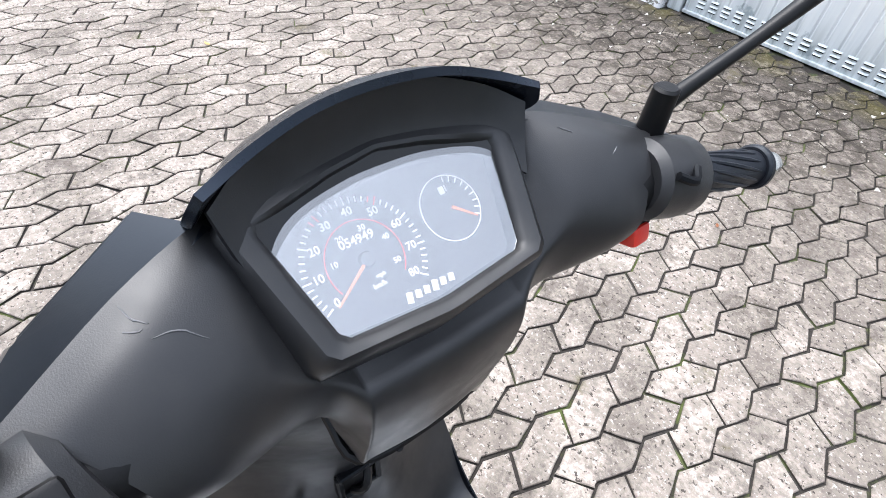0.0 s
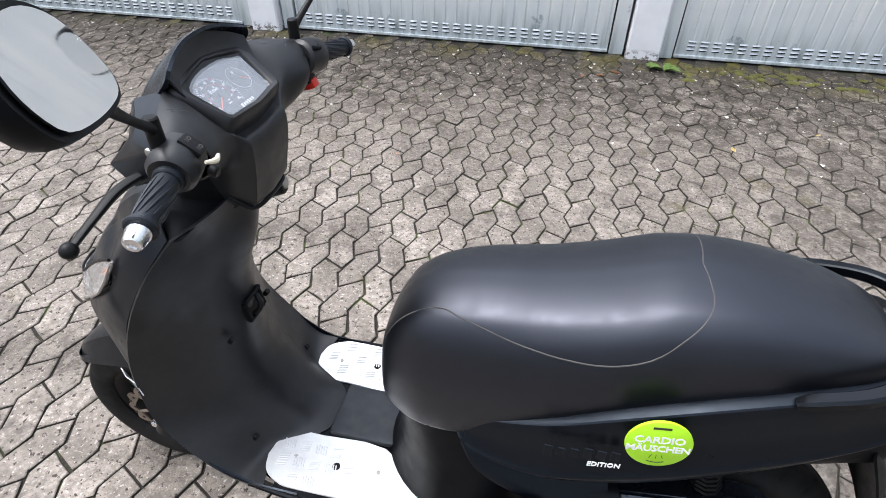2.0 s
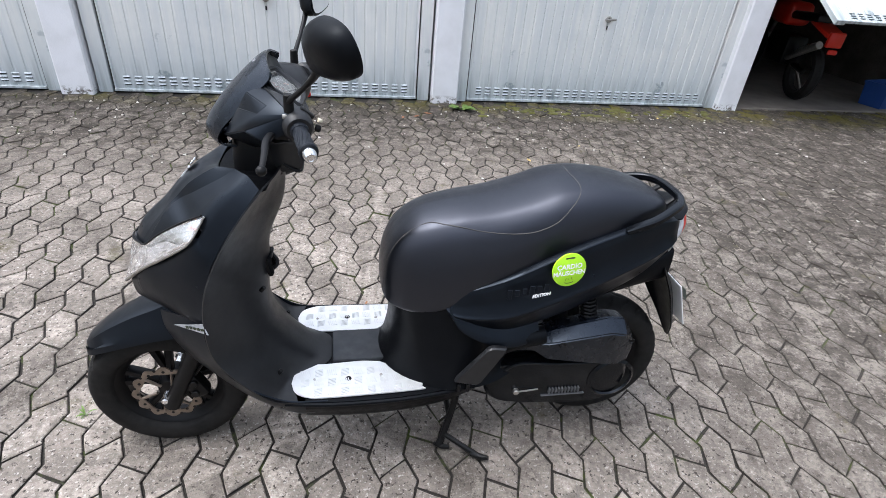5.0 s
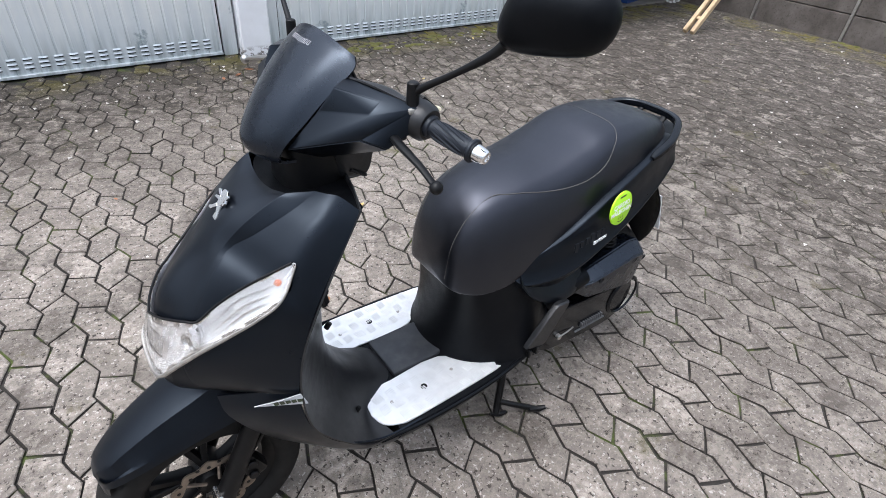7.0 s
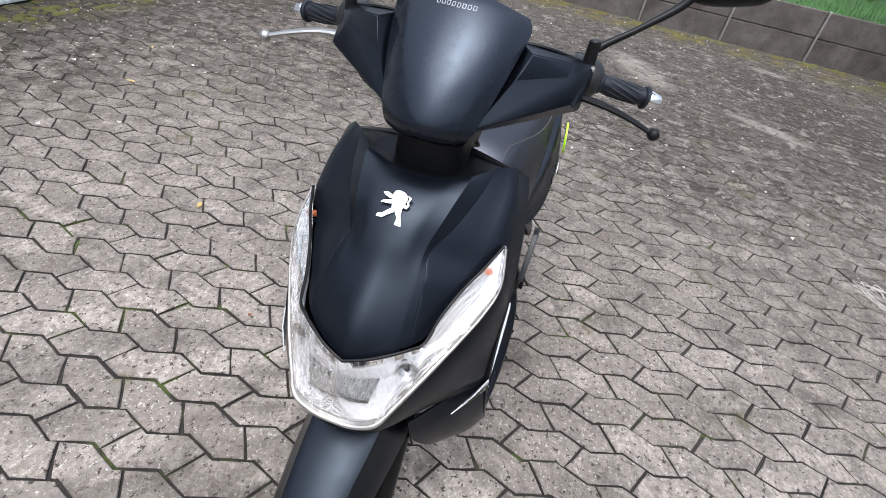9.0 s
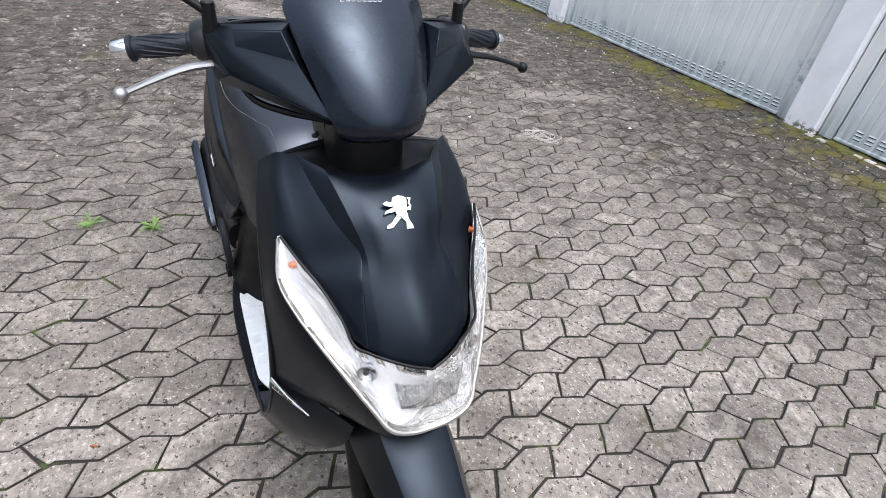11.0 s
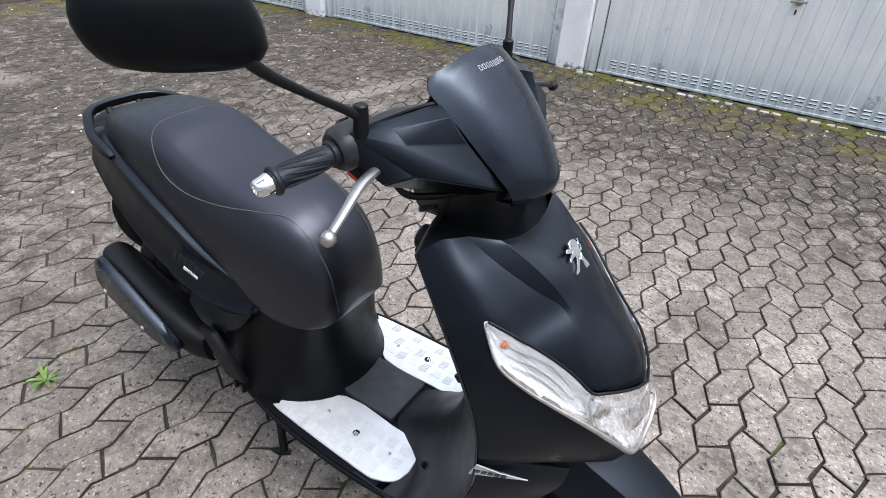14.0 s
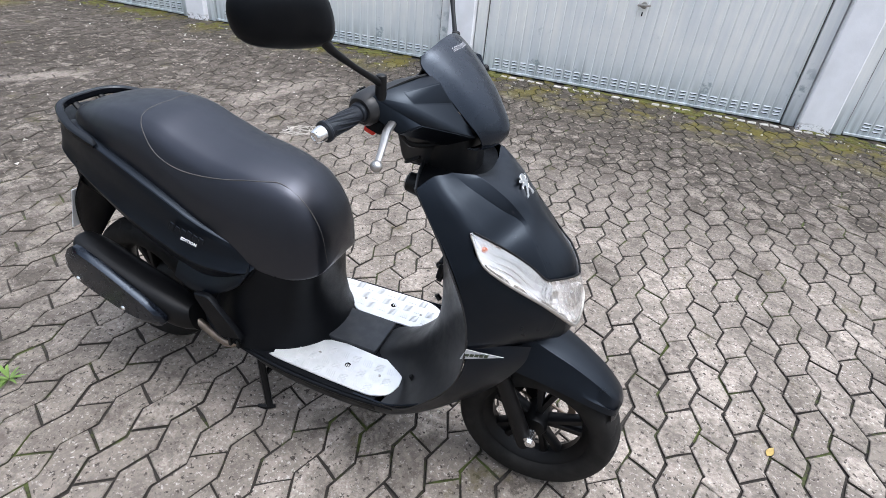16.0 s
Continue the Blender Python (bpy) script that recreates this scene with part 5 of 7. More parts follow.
o = smooth_line([(x, -0.215, z) for x, z in o] + [(o[0][0], -0.215, o[0][1])], 3)[:-1]
c = Vector((-0.75, -0.215, 0.40))
rows = [[Vector(q) for q in o], [Vector(q) + Vector((0, -0.014, 0)) for q in o], [(Vector(q) - c) * 0.86 + c + Vector((0, -0.024, 0)) for q in o]]
vs = quads(bm, rows, True)
bm.faces.new(vs[0]), bm.faces.new(vs[-1])
hs = part("heat_shield", bm, M_VISOR, sil, "black silencer heat shield", 30)
for x, z in ((-0.725, 0.322), (-0.885, 0.378)):
    bm = bmesh.new()
    revolve(bm, [(0, 0.006), (0.004, 0.006), (0.007, 0.004), (0.009, 0.0)], pose(x, -0.238, z, 90, 0, 0), 14)
    part("shield_bolt", bm, M_CHROME, hs, "bright bolt head")
bm = bmesh.new()
tube(bm, [(-0.36, -0.08, 0.26), (-0.42, -0.14, 0.22), (-0.50, -0.155, 0.27), (-0.56, -0.155, 0.31)], 0.013, 12)
part("exhaust_pipe", bm, M_DISC, sil, "worn steel exhaust pipe")
# centre stand
for sgn in (1, -1):
    bm = bmesh.new()
    tube(bm, [(-0.350, sgn * 0.105, 0.235), (-0.332, sgn * 0.122, 0.14), (-0.305, sgn * 0.146, 0.045), (-0.292, sgn * 0.158, 0.012)], 0.012, 10)
    tube(bm, [(-0.275, sgn * 0.150, 0.010), (-0.300, sgn * 0.165, 0.010), (-0.325, sgn * 0.172, 0.010)], [0.006, 0.010, 0.006], 8)
    part("stand_leg", bm, M_DEEP, SC, "black centre stand leg")
bm = bmesh.new()
rod(bm, (-0.335, -0.13, 0.225), (-0.335, 0.13, 0.225), 0.016)
rod(bm, (-0.325, -0.12, 0.11), (-0.325, 0.12, 0.11), 0.010)
tube(bm, [(-0.305, 0.146, 0.050), (-0.345, 0.178, 0.040), (-0.400, 0.212, 0.020), (-0.418, 0.226, 0.016)], 0.009, 8)
tube(bm, [(-0.385, 0.214, 0.022), (-0.420, 0.224, 0.014), (-0.440, 0.236, 0.022)], [0.007, 0.011, 0.007], 8, 3)
part("stand_bar", bm, M_DEEP, SC)
bm = bmesh.new()
tube(bm, [(0.10, 0, 0.26), (-0.10, 0, 0.23), (-0.32, 0, 0.25)], 0.05, 12)
box(bm, (-0.22, 0, 0.26), (0.40, 0.22, 0.08), 0.02)
part("frame_tube", bm, M_DEEP, SC)
# inner body that closes the front behind the wheel
bm = bmesh.new()
quads(bm, [[(0.42, y, 0.565) for y in (-0.13, 0, 0.13)], [(0.33, y, 0.50) for y in (-0.16, 0, 0.16)], [(0.25, y, 0.38) for y in (-0.17, 0, 0.17)], [(0.16, y, 0.26) for y in (-0.175, 0, 0.175)], [(0.05, y, 0.215) for y in (-0.175, 0, 0.175)]])
bmesh.ops.solidify(bm, geom=bm.faces[:], thickness=0.004)
part("inner_fender", bm, M_PLAST, SC)
CAP = [[(0.298, 0, 0.947), (0.294, 0.05, 0.949), (0.278, 0.090, 0.953), (0.242, 0.118, 0.962), (0.190, 0.168, 0.940)], [(0.25, 0, 0.942), (0.25, 0.05, 0.943), (0.240, 0.09, 0.946), (0.220, 0.115, 0.952), (0.185, 0.167, 0.940)], [(0.150, 0, 0.946), (0.155, 0.045, 0.946), (0.165, 0.090, 0.944), (0.170, 0.115, 0.944), (0.176, 0.160, 0.941)]]
part("upper_cap", sheet(mirror_rows(CAP), 3, 3, 0.003), M_PLAST, SC)


# ---- handlebar end of the scooter ----
fixed = set(SC.children)
VIS = [
    [(0.169, 0, 1.209), (0.168, 0.040, 1.206), (0.163, 0.076, 1.197), (0.155, 0.106, 1.187)],
    [(0.188, 0, 1.200), (0.186, 0.040, 1.196), (0.180, 0.080, 1.184), (0.163, 0.113, 1.168)],
    [(0.230, 0, 1.162), (0.228, 0.037, 1.159), (0.222, 0.074, 1.148), (0.206, 0.104, 1.128)],
    [(0.278, 0, 1.110), (0.275, 0.033, 1.108), (0.264, 0.066, 1.100), (0.245, 0.092, 1.084)],
    [(0.312, 0, 1.062), (0.307, 0.030, 1.060), (0.294, 0.058, 1.054), (0.276, 0.080, 1.048)],
    [(0.322, 0, 1.034), (0.316, 0.028, 1.032), (0.302, 0.052, 1.026), (0.286, 0.070, 1.022)],
    [(0.310, 0, 1.014), (0.305, 0.026, 1.012), (0.291, 0.046, 1.008), (0.276, 0.060, 1.006)],
    [(0.278, 0, 1.006), (0.275, 0.024, 1.005), (0.266, 0.042, 1.002), (0.250, 0.055, 1.000)]]
visor = part("visor", sheet(mirror_rows(VIS), 5, 4, 0.005), M_VISOR, SC, "scuffed black plastic visor")
skin = bvhtree.BVHTree.FromPolygons([v.co for v in visor.data.vertices], [f.vertices[:] for f in visor.data.polygons])
bm = bmesh.new()
for k in range(8):
    # faint letters: two upright strokes and a worn cross stroke each
    y = -0.036 + 0.0088 * k
    for dy, dx, w, d in ((-0.0024, 0, 0.0011, 0.0085), (0.0024, 0, 0.0011, 0.0085 if k % 3 else 0.005), (0, 0.0036, 0.0048, 0.0011), (0, -0.0036, 0.0048, 0.0011)):
        q, nn, _, _ = skin.find_nearest(Vector((0.205 + dx * 0.8 - abs(y) * 0.1, y + dy, 1.200 - dx * 0.7)))
        tz = nn if nn.z > 0 else -nn
        tx = (Vector((1, 0, -0.9)) - tz * tz.dot(Vector((1, 0, -0.9)))).normalized()
        turn = Matrix((tx, tz.cross(tx), tz)).transposed().to_4x4()
        box(bm, q + tz * 0.0002, (d, w, 0.0006), 0, turn)
part("lettering_bars", bm, M_FADED, visor, "faint worn lettering")
REAR = [
    [(0.196, 0, 1.146), (0.192, 0.058, 1.148), (0.178, 0.092, 1.152), (0.170, 0.108, 1.158), (0.150, 0.150, 1.153), (0.120, 0.204, 1.139)],
    [(0.150, 0, 1.105), (0.148, 0.060, 1.107), (0.144, 0.093, 1.130), (0.140, 0.110, 1.144), (0.122, 0.150, 1.147), (0.104, 0.186, 1.136)],
    [(0.108, 0, 1.075), (0.106, 0.060, 1.078), (0.108, 0.092, 1.104), (0.106, 0.114, 1.122), (0.096, 0.148, 1.125), (0.089, 0.172, 1.119)],
    [(0.088, 0, 1.066), (0.088, 0.060, 1.068), (0.098, 0.080, 1.082), (0.097, 0.106, 1.095), (0.083, 0.142, 1.097), (0.080, 0.163, 1.097)],
    [(0.084, 0, 1.036), (0.086, 0.060, 1.038), (0.100, 0.073, 1.046), (0.102, 0.094, 1.058), (0.092, 0.136, 1.066), (0.090, 0.158, 1.070)],
    [(0.093, 0, 0.985), (0.095, 0.058, 0.987), (0.114, 0.066, 0.996), (0.124, 0.084, 1.030), (0.116, 0.128, 1.045), (0.112, 0.154, 1.052)],
    [(0.105, 0, 0.940), (0.109, 0.056, 0.944), (0.138, 0.061, 0.956), (0.158, 0.076, 1.020), (0.156, 0.122, 1.039), (0.138, 0.152, 1.046)],
    [(0.150, 0, 0.932), (0.152, 0.050, 0.936), (0.168, 0.054, 0.953), (0.182, 0.070, 1.028), (0.176, 0.118, 1.037), (0.152, 0.150, 1.044)]]
# a firm edge down both sides of the pod
REAR = [[a, tuple(p + 0.86 * (q - p) for p, q in zip(a, b)), b, tuple(p + 0.22 * (q - p) for p, q in zip(b, c)), c, d, e, f] for a, b, c, d, e, f in REAR]
hcov = part("handlebar_cover", sheet(mirror_rows(REAR), 5, 4, 0.003), M_COVER, SC, "grained black handlebar cover with scratches")
hide = bvhtree.BVHTree.FromPolygons([v.co for v in hcov.data.vertices], [f.vertices[:] for f in hcov.data.polygons])
for path in ([(0.112, 0.118, 1.15), (0.117, 0.128, 1.16), (0.118, 0.140, 1.16)], [(0.128, 0.140, 1.16), (0.134, 0.146, 1.16), (0.142, 0.150, 1.17)], [(0.126, 0.143, 1.16), (0.130, 0.152, 1.16)],
             [(0.142, -0.124, 1.17), (0.136, -0.132, 1.16)], [(0.108, -0.150, 1.15), (0.113, -0.156, 1.15)]):
    bm = bmesh.new()
    tube(bm, [hide.find_nearest(Vector(q))[0] + Vector((-0.0001, 0, 0.0001)) for q in smooth_line(path, 4)], [0.0002, 0.0006, 0.0002], 5, 1)
    part("scratch", bm, M_SCUFF, hcov, "pale scratch in the plastic")
for sgn in (1, -1):
    bm = bmesh.new()
    rod(bm, (0.128, sgn * 0.10, 1.108), (0.098, sgn * 0.215, 1.104), 0.013, None, 14)
    # thick dark sleeve added to stand for the shade in the gap by the switch
    rod(bm, (0.114, sgn * 0.158, 1.108), (0.100, sgn * 0.212, 1.106), 0.024, 0.025, 18, 0.003)
    part("handlebar_tube", bm, M_DEEP, SC)
for sgn in (1, -1):
    # faceted wing with a stepped ledge
    W = {k: (x, sgn * y, z) for k, (x, y, z) in dict(
        V0=(0.166, 0.100, 1.157), T0=(0.112, 0.226, 1.134), Q0=(0.170, 0.106, 1.144), Q1=(0.210, 0.096, 1.100), Q2=(0.272, 0.072, 1.036), P1=(0.206, 0.127, 1.151), P2=(0.160, 0.188, 1.141),
        P3=(0.179, 0.187, 1.123), P4=(0.229, 0.112, 1.111), Tb=(0.206, 0.204, 1.092), Tc=(0.165, 0.218, 1.072), T2=(0.098, 0.222, 1.104), Lb=(0.205, 0.056, 1.000)).items()}
    bm = bmesh.new()
    vs = {k: bm.verts.new(q) for k, q in W.items()}
    for f in ("V0 T0 P2", "V0 P2 P1", "V0 P1 Q0", "Q0 P1 P4 Q1", "Q1 P4 Q2", "P1 P2 P3 P4", "Q2 P4 P3 Tb", "P3 P2 T0", "P3 T0 Tb", "T0 T2 Tc Tb", "Q2 Tb Tc Lb"):
        bm.faces.new([vs[k] for k in f.split()])
    FOLDS = [set(q.split()) for q in ("P1 P2", "P2 P3", "P3 P4", "P4 P1", "T0 Tb", "Tb Q2", "T0 T2", "Tc Tb", "V0 T0")]
    bmesh.ops.bevel(bm, geom=[e for e in bm.edges if {n for n, v in vs.items() if v in e.verts[:]} in FOLDS or e.is_boundary], offset=0.0022, segments=3, affect="EDGES")
    part("handlebar_wing", bm, M_PAINT, SC, "matt black faceted handlebar wing", 55)
bm = bmesh.new()
rows = []
for z, x0, x1, w in ((0.925, 0.150, 0.268, 0.062), (0.965, 0.150, 0.268, 0.062), (1.03, 0.150, 0.262, 0.058)):
    rows.append([((x0 + x1) / 2 + (x1 - x0) / 2 * math.copysign(abs(math.cos(t)) ** 0.6, math.cos(t)), w * math.copysign(abs(math.sin(t)) ** 0.6, math.sin(t)), z) for t in [2 * math.pi * k / 28 for k in range(28)]])
quads(bm, rows, True, True)
part("steering_neck", bm, M_DEEP, SC)
bm = bmesh.new()
tube(bm, [(0.148, 0.062, 0.962), (0.112, 0.056, 0.940), (0.106, 0.0, 0.936), (0.112, -0.056, 0.940), (0.148, -0.062, 0.962)], 0.004, 8)
part("cover_lip", bm, M_DEEP, SC)

# wall between the dials and the visor
WALL = [[(0.164, 0, 1.152), (0.162, 0.030, 1.150), (0.155, 0.066, 1.146), (0.136, 0.092, 1.134)],
        [(0.176, 0, 1.172), (0.173, 0.034, 1.169), (0.165, 0.072, 1.162), (0.148, 0.097, 1.150)],
        [(0.181, 0, 1.199), (0.178, 0.040, 1.195), (0.171, 0.077, 1.184), (0.159, 0.102, 1.172)]]
part("dash_wall", sheet(mirror_rows(WALL), 4, 4, 0.003), M_COVER, SC, "grained black wall under the visor")
# instruments
DN = Vector((-0.72, 0, 1)).normalized()
DU = Vector((1, 0, 0.72)).normalized()
DC = Vector((0.133, 0.004, 1.133))


def dash(a, b, h=0.0):
    """a to the rider's right, b ahead, both on the dial's face, h above it."""
    return DC + Vector((0, -a, 0)) + DU * b + DN * h


RIM = [(-0.061, -0.036), (-0.077, 0.031), (-0.030, 0.043), (0, 0.0475), (0.030, 0.043), (0.077, 0.031), (0.061, -0.036), (0, -0.041)]


def rim_line(k, h, top=None):
    """The dial's outline grown by k at height h, or at height top along its upper edge."""
    pts = []
    for a, b in RIM:
        w = min(1.0, max(0.0, (b - 0.012) / 0.030))
        pts.append(dash(a * (k if b < 0.02 else min(k, 1.32)), b * k if b < 0 else b * min(1.30, k), h + ((top if top is not None else h) - h) * w))
    out = []
    for p_, q_ in zip(pts, pts[1:] + pts[:1]):
        out += [p_.lerp(q_, t) for t in (0.06, 0.35, 0.65, 0.94)]
    return out


bm = bmesh.new()
quads(bm, [rim_line(1.52, -0.055, -0.058), rim_line(1.44, -0.026, -0.030), rim_line(1.36, -0.007, -0.012), rim_line(1.29, 0.003, -0.002), rim_line(1.22, 0.006, 0.004), rim_line(1.10, 0.004, 0.006), rim_line(1.05, 0.001, 0.005), rim_line(1.02, -0.003, 0.0), rim_line(1.0, -0.010)], True)
bez = part("dial_bezel", bm, M_COVER, SC, "black plastic bezel round the dials", 40)
bm = bmesh.new()
bm.faces.new([bm.verts.new(q) for q in rim_line(1.04, -0.010)])
face = part("dial_face", bm, M_DIAL, bez, "grey instrument face with white and red scales")
bm = bmesh.new()
plate_from(bm, rim_line(1.025, -0.0022), 0.0015, DN)
gl = part("dial_glass", bm, M_GLASS, bez, "clear scratched dial cover")
gl.visible_shadow = False
mF = Matrix.Translation(DC + DN * -0.0094) @ Matrix(((0, DU.x, DN.x), (-1, DU.y, DN.y), (0, DU.z, DN.z))).to_4x4()
SP = (-0.0295, -0.004)
for k in range(41):
    a = radians(209 - 246 * k / 40)
    bm = bmesh.new()
    box(bm, mF @ Vector((SP[0] + 0.0355 * math.cos(a), SP[1] + 0.0355 * math.sin(a), 0.0003)), (0.0052 if k % 5 == 0 else 0.0034, 0.0009, 0.0004), 0, mF.to_3x3().to_4x4() @ pose(0, 0, 0, 0, 0, math.degrees(a)))
    part("scale_mark", bm, M_PRINT if k not in (14, 15, 24, 25) else M_REDPRINT, face)
for k in range(9):
    a = radians(209 - 246 * k / 8)
    letters("speed_figure", str(10 * k), 0.0068, mF @ pose(SP[0] + 0.0290 * math.cos(a), SP[1] + 0.0290 * math.sin(a), 0.0003), M_PRINT, face, 0.0001)
for k in range(5):
    a = radians(209 - 246 * (k + 0.9) / 5.2)
    letters("mile_figure", str(10 * (k + 1)), 0.0048, mF @ pose(SP[0] + 0.0185 * math.cos(a), SP[1] + 0.0185 * math.sin(a), 0.0003), M_PRINT, face, 0.0001)
bm = bmesh.new()
tube(bm, [mF @ Vector((SP[0] + 0.0235 * math.cos(radians(209 - 246 * k / 40)), SP[1] + 0.0235 * math.sin(radians(209 - 246 * k / 40)), 0.0002)) for k in range(41)], 0.0004, 5, 1)
part("mile_ring", bm, M_REDPRINT, face, "thin red inner scale ring")
bm = bmesh.new()
box(bm, mF @ Vector((SP[0], SP[1] + 0.0125, 0.0002)), (0.027, 0.0070, 0.0004), 0, mF.to_3x3().to_4x4())
od = part("odometer", bm, M_DIAL, face, "black odometer window")
letters("odometer_figures", "054949", 0.0074, mF @ pose(SP[0], SP[1] + 0.0125, 0.0005), M_PRINT, od, 0.0001)
letters("unit_text", "km/h", 0.0042, mF @ pose(SP[0] + 0.001, SP[1] - 0.0155, 0.0003), M_PRINT, face, 0.0001)
letters("mile_text", "mph", 0.0036, mF @ pose(SP[0] + 0.004, SP[1] - 0.0105, 0.0003), M_PRINT, face, 0.0001)
bm = bmesh.new()
a = radians(213)
tube(bm, [mF @ Vector((SP[0] - 0.004 * math.cos(a), SP[1] - 0.004 * math.sin(a), 0.0022)), mF @ Vector((SP[0] + 0.031 * math.cos(a), SP[1] + 0.031 * math.sin(a), 0.0022))], [0.0011, 0.0006], 6, 1)
nd = part("speed_needle", bm, M_ORANGE, face, "orange speedometer needle")
bm = bmesh.new()
revolve(bm, [(0, 0.003), (0.004, 0.003), (0.0048, 0.001), (0.0048, 0.0)], mF @ pose(SP[0], SP[1], 0.0004), 20)
part("needle_hub", bm, M_DIAL, nd)
FU = (0.0355, 0.0035)
bm = bmesh.new()
tube(bm, [mF @ Vector((FU[0] + 0.021 * math.cos(2 * math.pi * k / 48), FU[1] + 0.021 * math.sin(2 * math.pi * k / 48), 0.0002)) for k in range(49)], 0.0004, 5, 1)
part("fuel_ring", bm, M_PRINT, face, "white ring of the fuel gauge")
for k in range(9):
    a = radians(80 - 14 * k)
    bm = bmesh.new()
    box(bm, mF @ Vector((FU[0] + 0.0185 * math.cos(a), FU[1] + 0.0185 * math.sin(a), 0.0003)), (0.0035, 0.0008, 0.0004), 0, mF.to_3x3().to_4x4() @ pose(0, 0, 0, 0, 0, math.degrees(a)))
    part("scale_mark", bm, M_PRINT, face)
bm = bmesh.new()
box(bm, mF @ Vector((FU[0] - 0.001, FU[1] + 0.012, 0.0003)), (0.004, 0.005, 0.0004), 0, mF.to_3x3().to_4x4())
box(bm, mF @ Vector((FU[0] + 0.0022, FU[1] + 0.0125, 0.0003)), (0.0008, 0.004, 0.0004), 0, mF.to_3x3().to_4x4())
part("pump_symbol", bm, M_PRINT, face)
bm = bmesh.new()
a = radians(-38)
tube(bm, [mF @ Vector((FU[0], FU[1], 0.0018)), mF @ Vector((FU[0] + 0.018 * math.cos(a), FU[1] + 0.018 * math.sin(a), 0.0018))], [0.001, 0.0005], 6, 1)
part("fuel_needle", bm, M_ORANGE, face, "orange fuel needle")
bm = bmesh.new()
for k in range(6):
    box(bm, mF @ Vector((-0.016 + 0.0060 * k, -0.0338, 0.0003)), (0.0038, 0.0065 if k in (0, 3) else 0.0048, 0.0004), 0, mF.to_3x3().to_4x4() @ pose(0, 0, 0, 0, 0, -14))
part("name_bars", bm, M_PRINT, face, "white slanted name mark")

# grips, levers, switches, mirrors
for sgn, side in ((1, "left"), (-1, "right")):
    S_ = lambda x, y, z: Vector((x, sgn * y, z))
    A_, B_ = S_(0.100, 0.205, 1.108), S_(0.0735, 0.322, 1.0925)
    ax = (B_ - A_).normalized()
    bm = bmesh.new()
    rod(bm, A_ + ax * 0.028, B_, 0.0155, 0.0150, 28, 0.002)
    rod(bm, B_ - ax * 0.006, B_ + ax * 0.002, 0.0195, 0.0195, 28, 0.002)
    rod(bm, A_ + ax * 0.026, A_ + ax * 0.038, 0.0195, 0.0185, 28, 0.002)
    grip = part("grip", bm, M_GRIP, SC, "black rubber handlebar grip")
    u = ax.orthogonal().normalized()
    v = ax.cross(u)
    for k in range(12):
        bm = bmesh.new()
        pts = []
        for j in range(6):
            t = j / 5
            ang = k * 2 * math.pi / 12 + t * 0.9
            pts.append(A_ + ax * (0.045 + 0.062 * t) + 0.0155 * (math.cos(ang) * u + math.sin(ang) * v))
        tube(bm, pts, [0.0006, 0.0017, 0.0019, 0.0019, 0.0017, 0.0006], 6, 1)
        part("grip_ridge", bm, M_GRIP, grip)
    bm = bmesh.new()
    revolve(bm, [(0, 0.0), (0.0135, 0.0), (0.0145, 0.004), (0.0115, 0.021), (0.0095, 0.023), (0.006, 0.0232), (0.0055, 0.021), (0, 0.021)], along(B_ + ax * 0.002, B_ + ax), 28)
    part("bar_end", bm, M_CHROME, SC, "bright chromed bar end weight")
    # switch housing
    bm = bmesh.new()
    prof = [(0, 0), (0.025, 0.0), (0.031, 0.006), (0.032, 0.030), (0.031, 0.048), (0.025, 0.056), (0, 0.056)]
    revolve(bm, prof, along(A_ - ax * 0.026 + Vector((0, 0, 0.002)), B_), 28)
    sw = part("switch_housing", bm, M_COVER, SC, "black plastic switch housing")
    top = A_ - ax * 0.010 + Vector((-0.020, 0, 0.024))
    tilt = pose(0, 0, 0, 0, -38, sgn * 6)
    if side == "left":
        bm = bmesh.new()
        box(bm, top + Vector((-0.002, 0, -0.004)), (0.032, 0.022, 0.013), 0.003, tilt, 2)
        rk = part("light_switch", bm, M_DEEP, sw, "black rocker light switch")
        for d in (-0.0085, 0.0075):
            bm = bmesh.new()
            q = top + Vector((-0.002, -0.002, -0.004)) + tilt.to_3x3() @ Vector((d, 0, 0.0068))
            revolve(bm, [(0.0016, 0), (0.0016, 0.0004), (0.0030, 0.0004), (0.0030, 0)], Matrix.Translation(q) @ tilt, 14)
            for k in (-0.002, 0.0, 0.002):
                box(bm, q + tilt.to_3x3() @ Vector((k, 0.0058, 0.0002)), (0.0008, 0.0036, 0.0004), 0, tilt)
            part("switch_symbol", bm, M_STITCH, rk, "pale lamp symbol")
        bm = bmesh.new()
        tube(bm, [top + Vector((-0.026, 0.014, -0.016)), top + Vector((-0.031, 0.0, -0.020)), top + Vector((-0.026, -0.014, -0.020))], [0.0025, 0.0042, 0.0025], 8, 3)
        part("indicator_button", bm, M_IVORY, sw, "ivory indicator slider")
        bm = bmesh.new()
        rod(bm, top + Vector((-0.018, 0, -0.034)), top + Vector((-0.030, 0, -0.038)), 0.008, None, 14, 0.002)
        part("horn_button", bm, M_DEEP, sw)
        bm = bmesh.new()
        box(bm, S_(0.112, 0.212, 1.128), (0.030, 0.024, 0.012), 0.004, None, 2)
        part("worn_clamp", bm, M_STEEL, sw, "worn grey clamp by the mirror")
    else:
        bm = bmesh.new()
        box(bm, A_ + Vector((0.010, 0.012, -0.034)), (0.034, 0.034, 0.026), 0.004, pose(0, 0, 0, 0, 20, 0), 2)
        lo = part("starter_housing", bm, M_PLAST, sw)
        bm = bmesh.new()
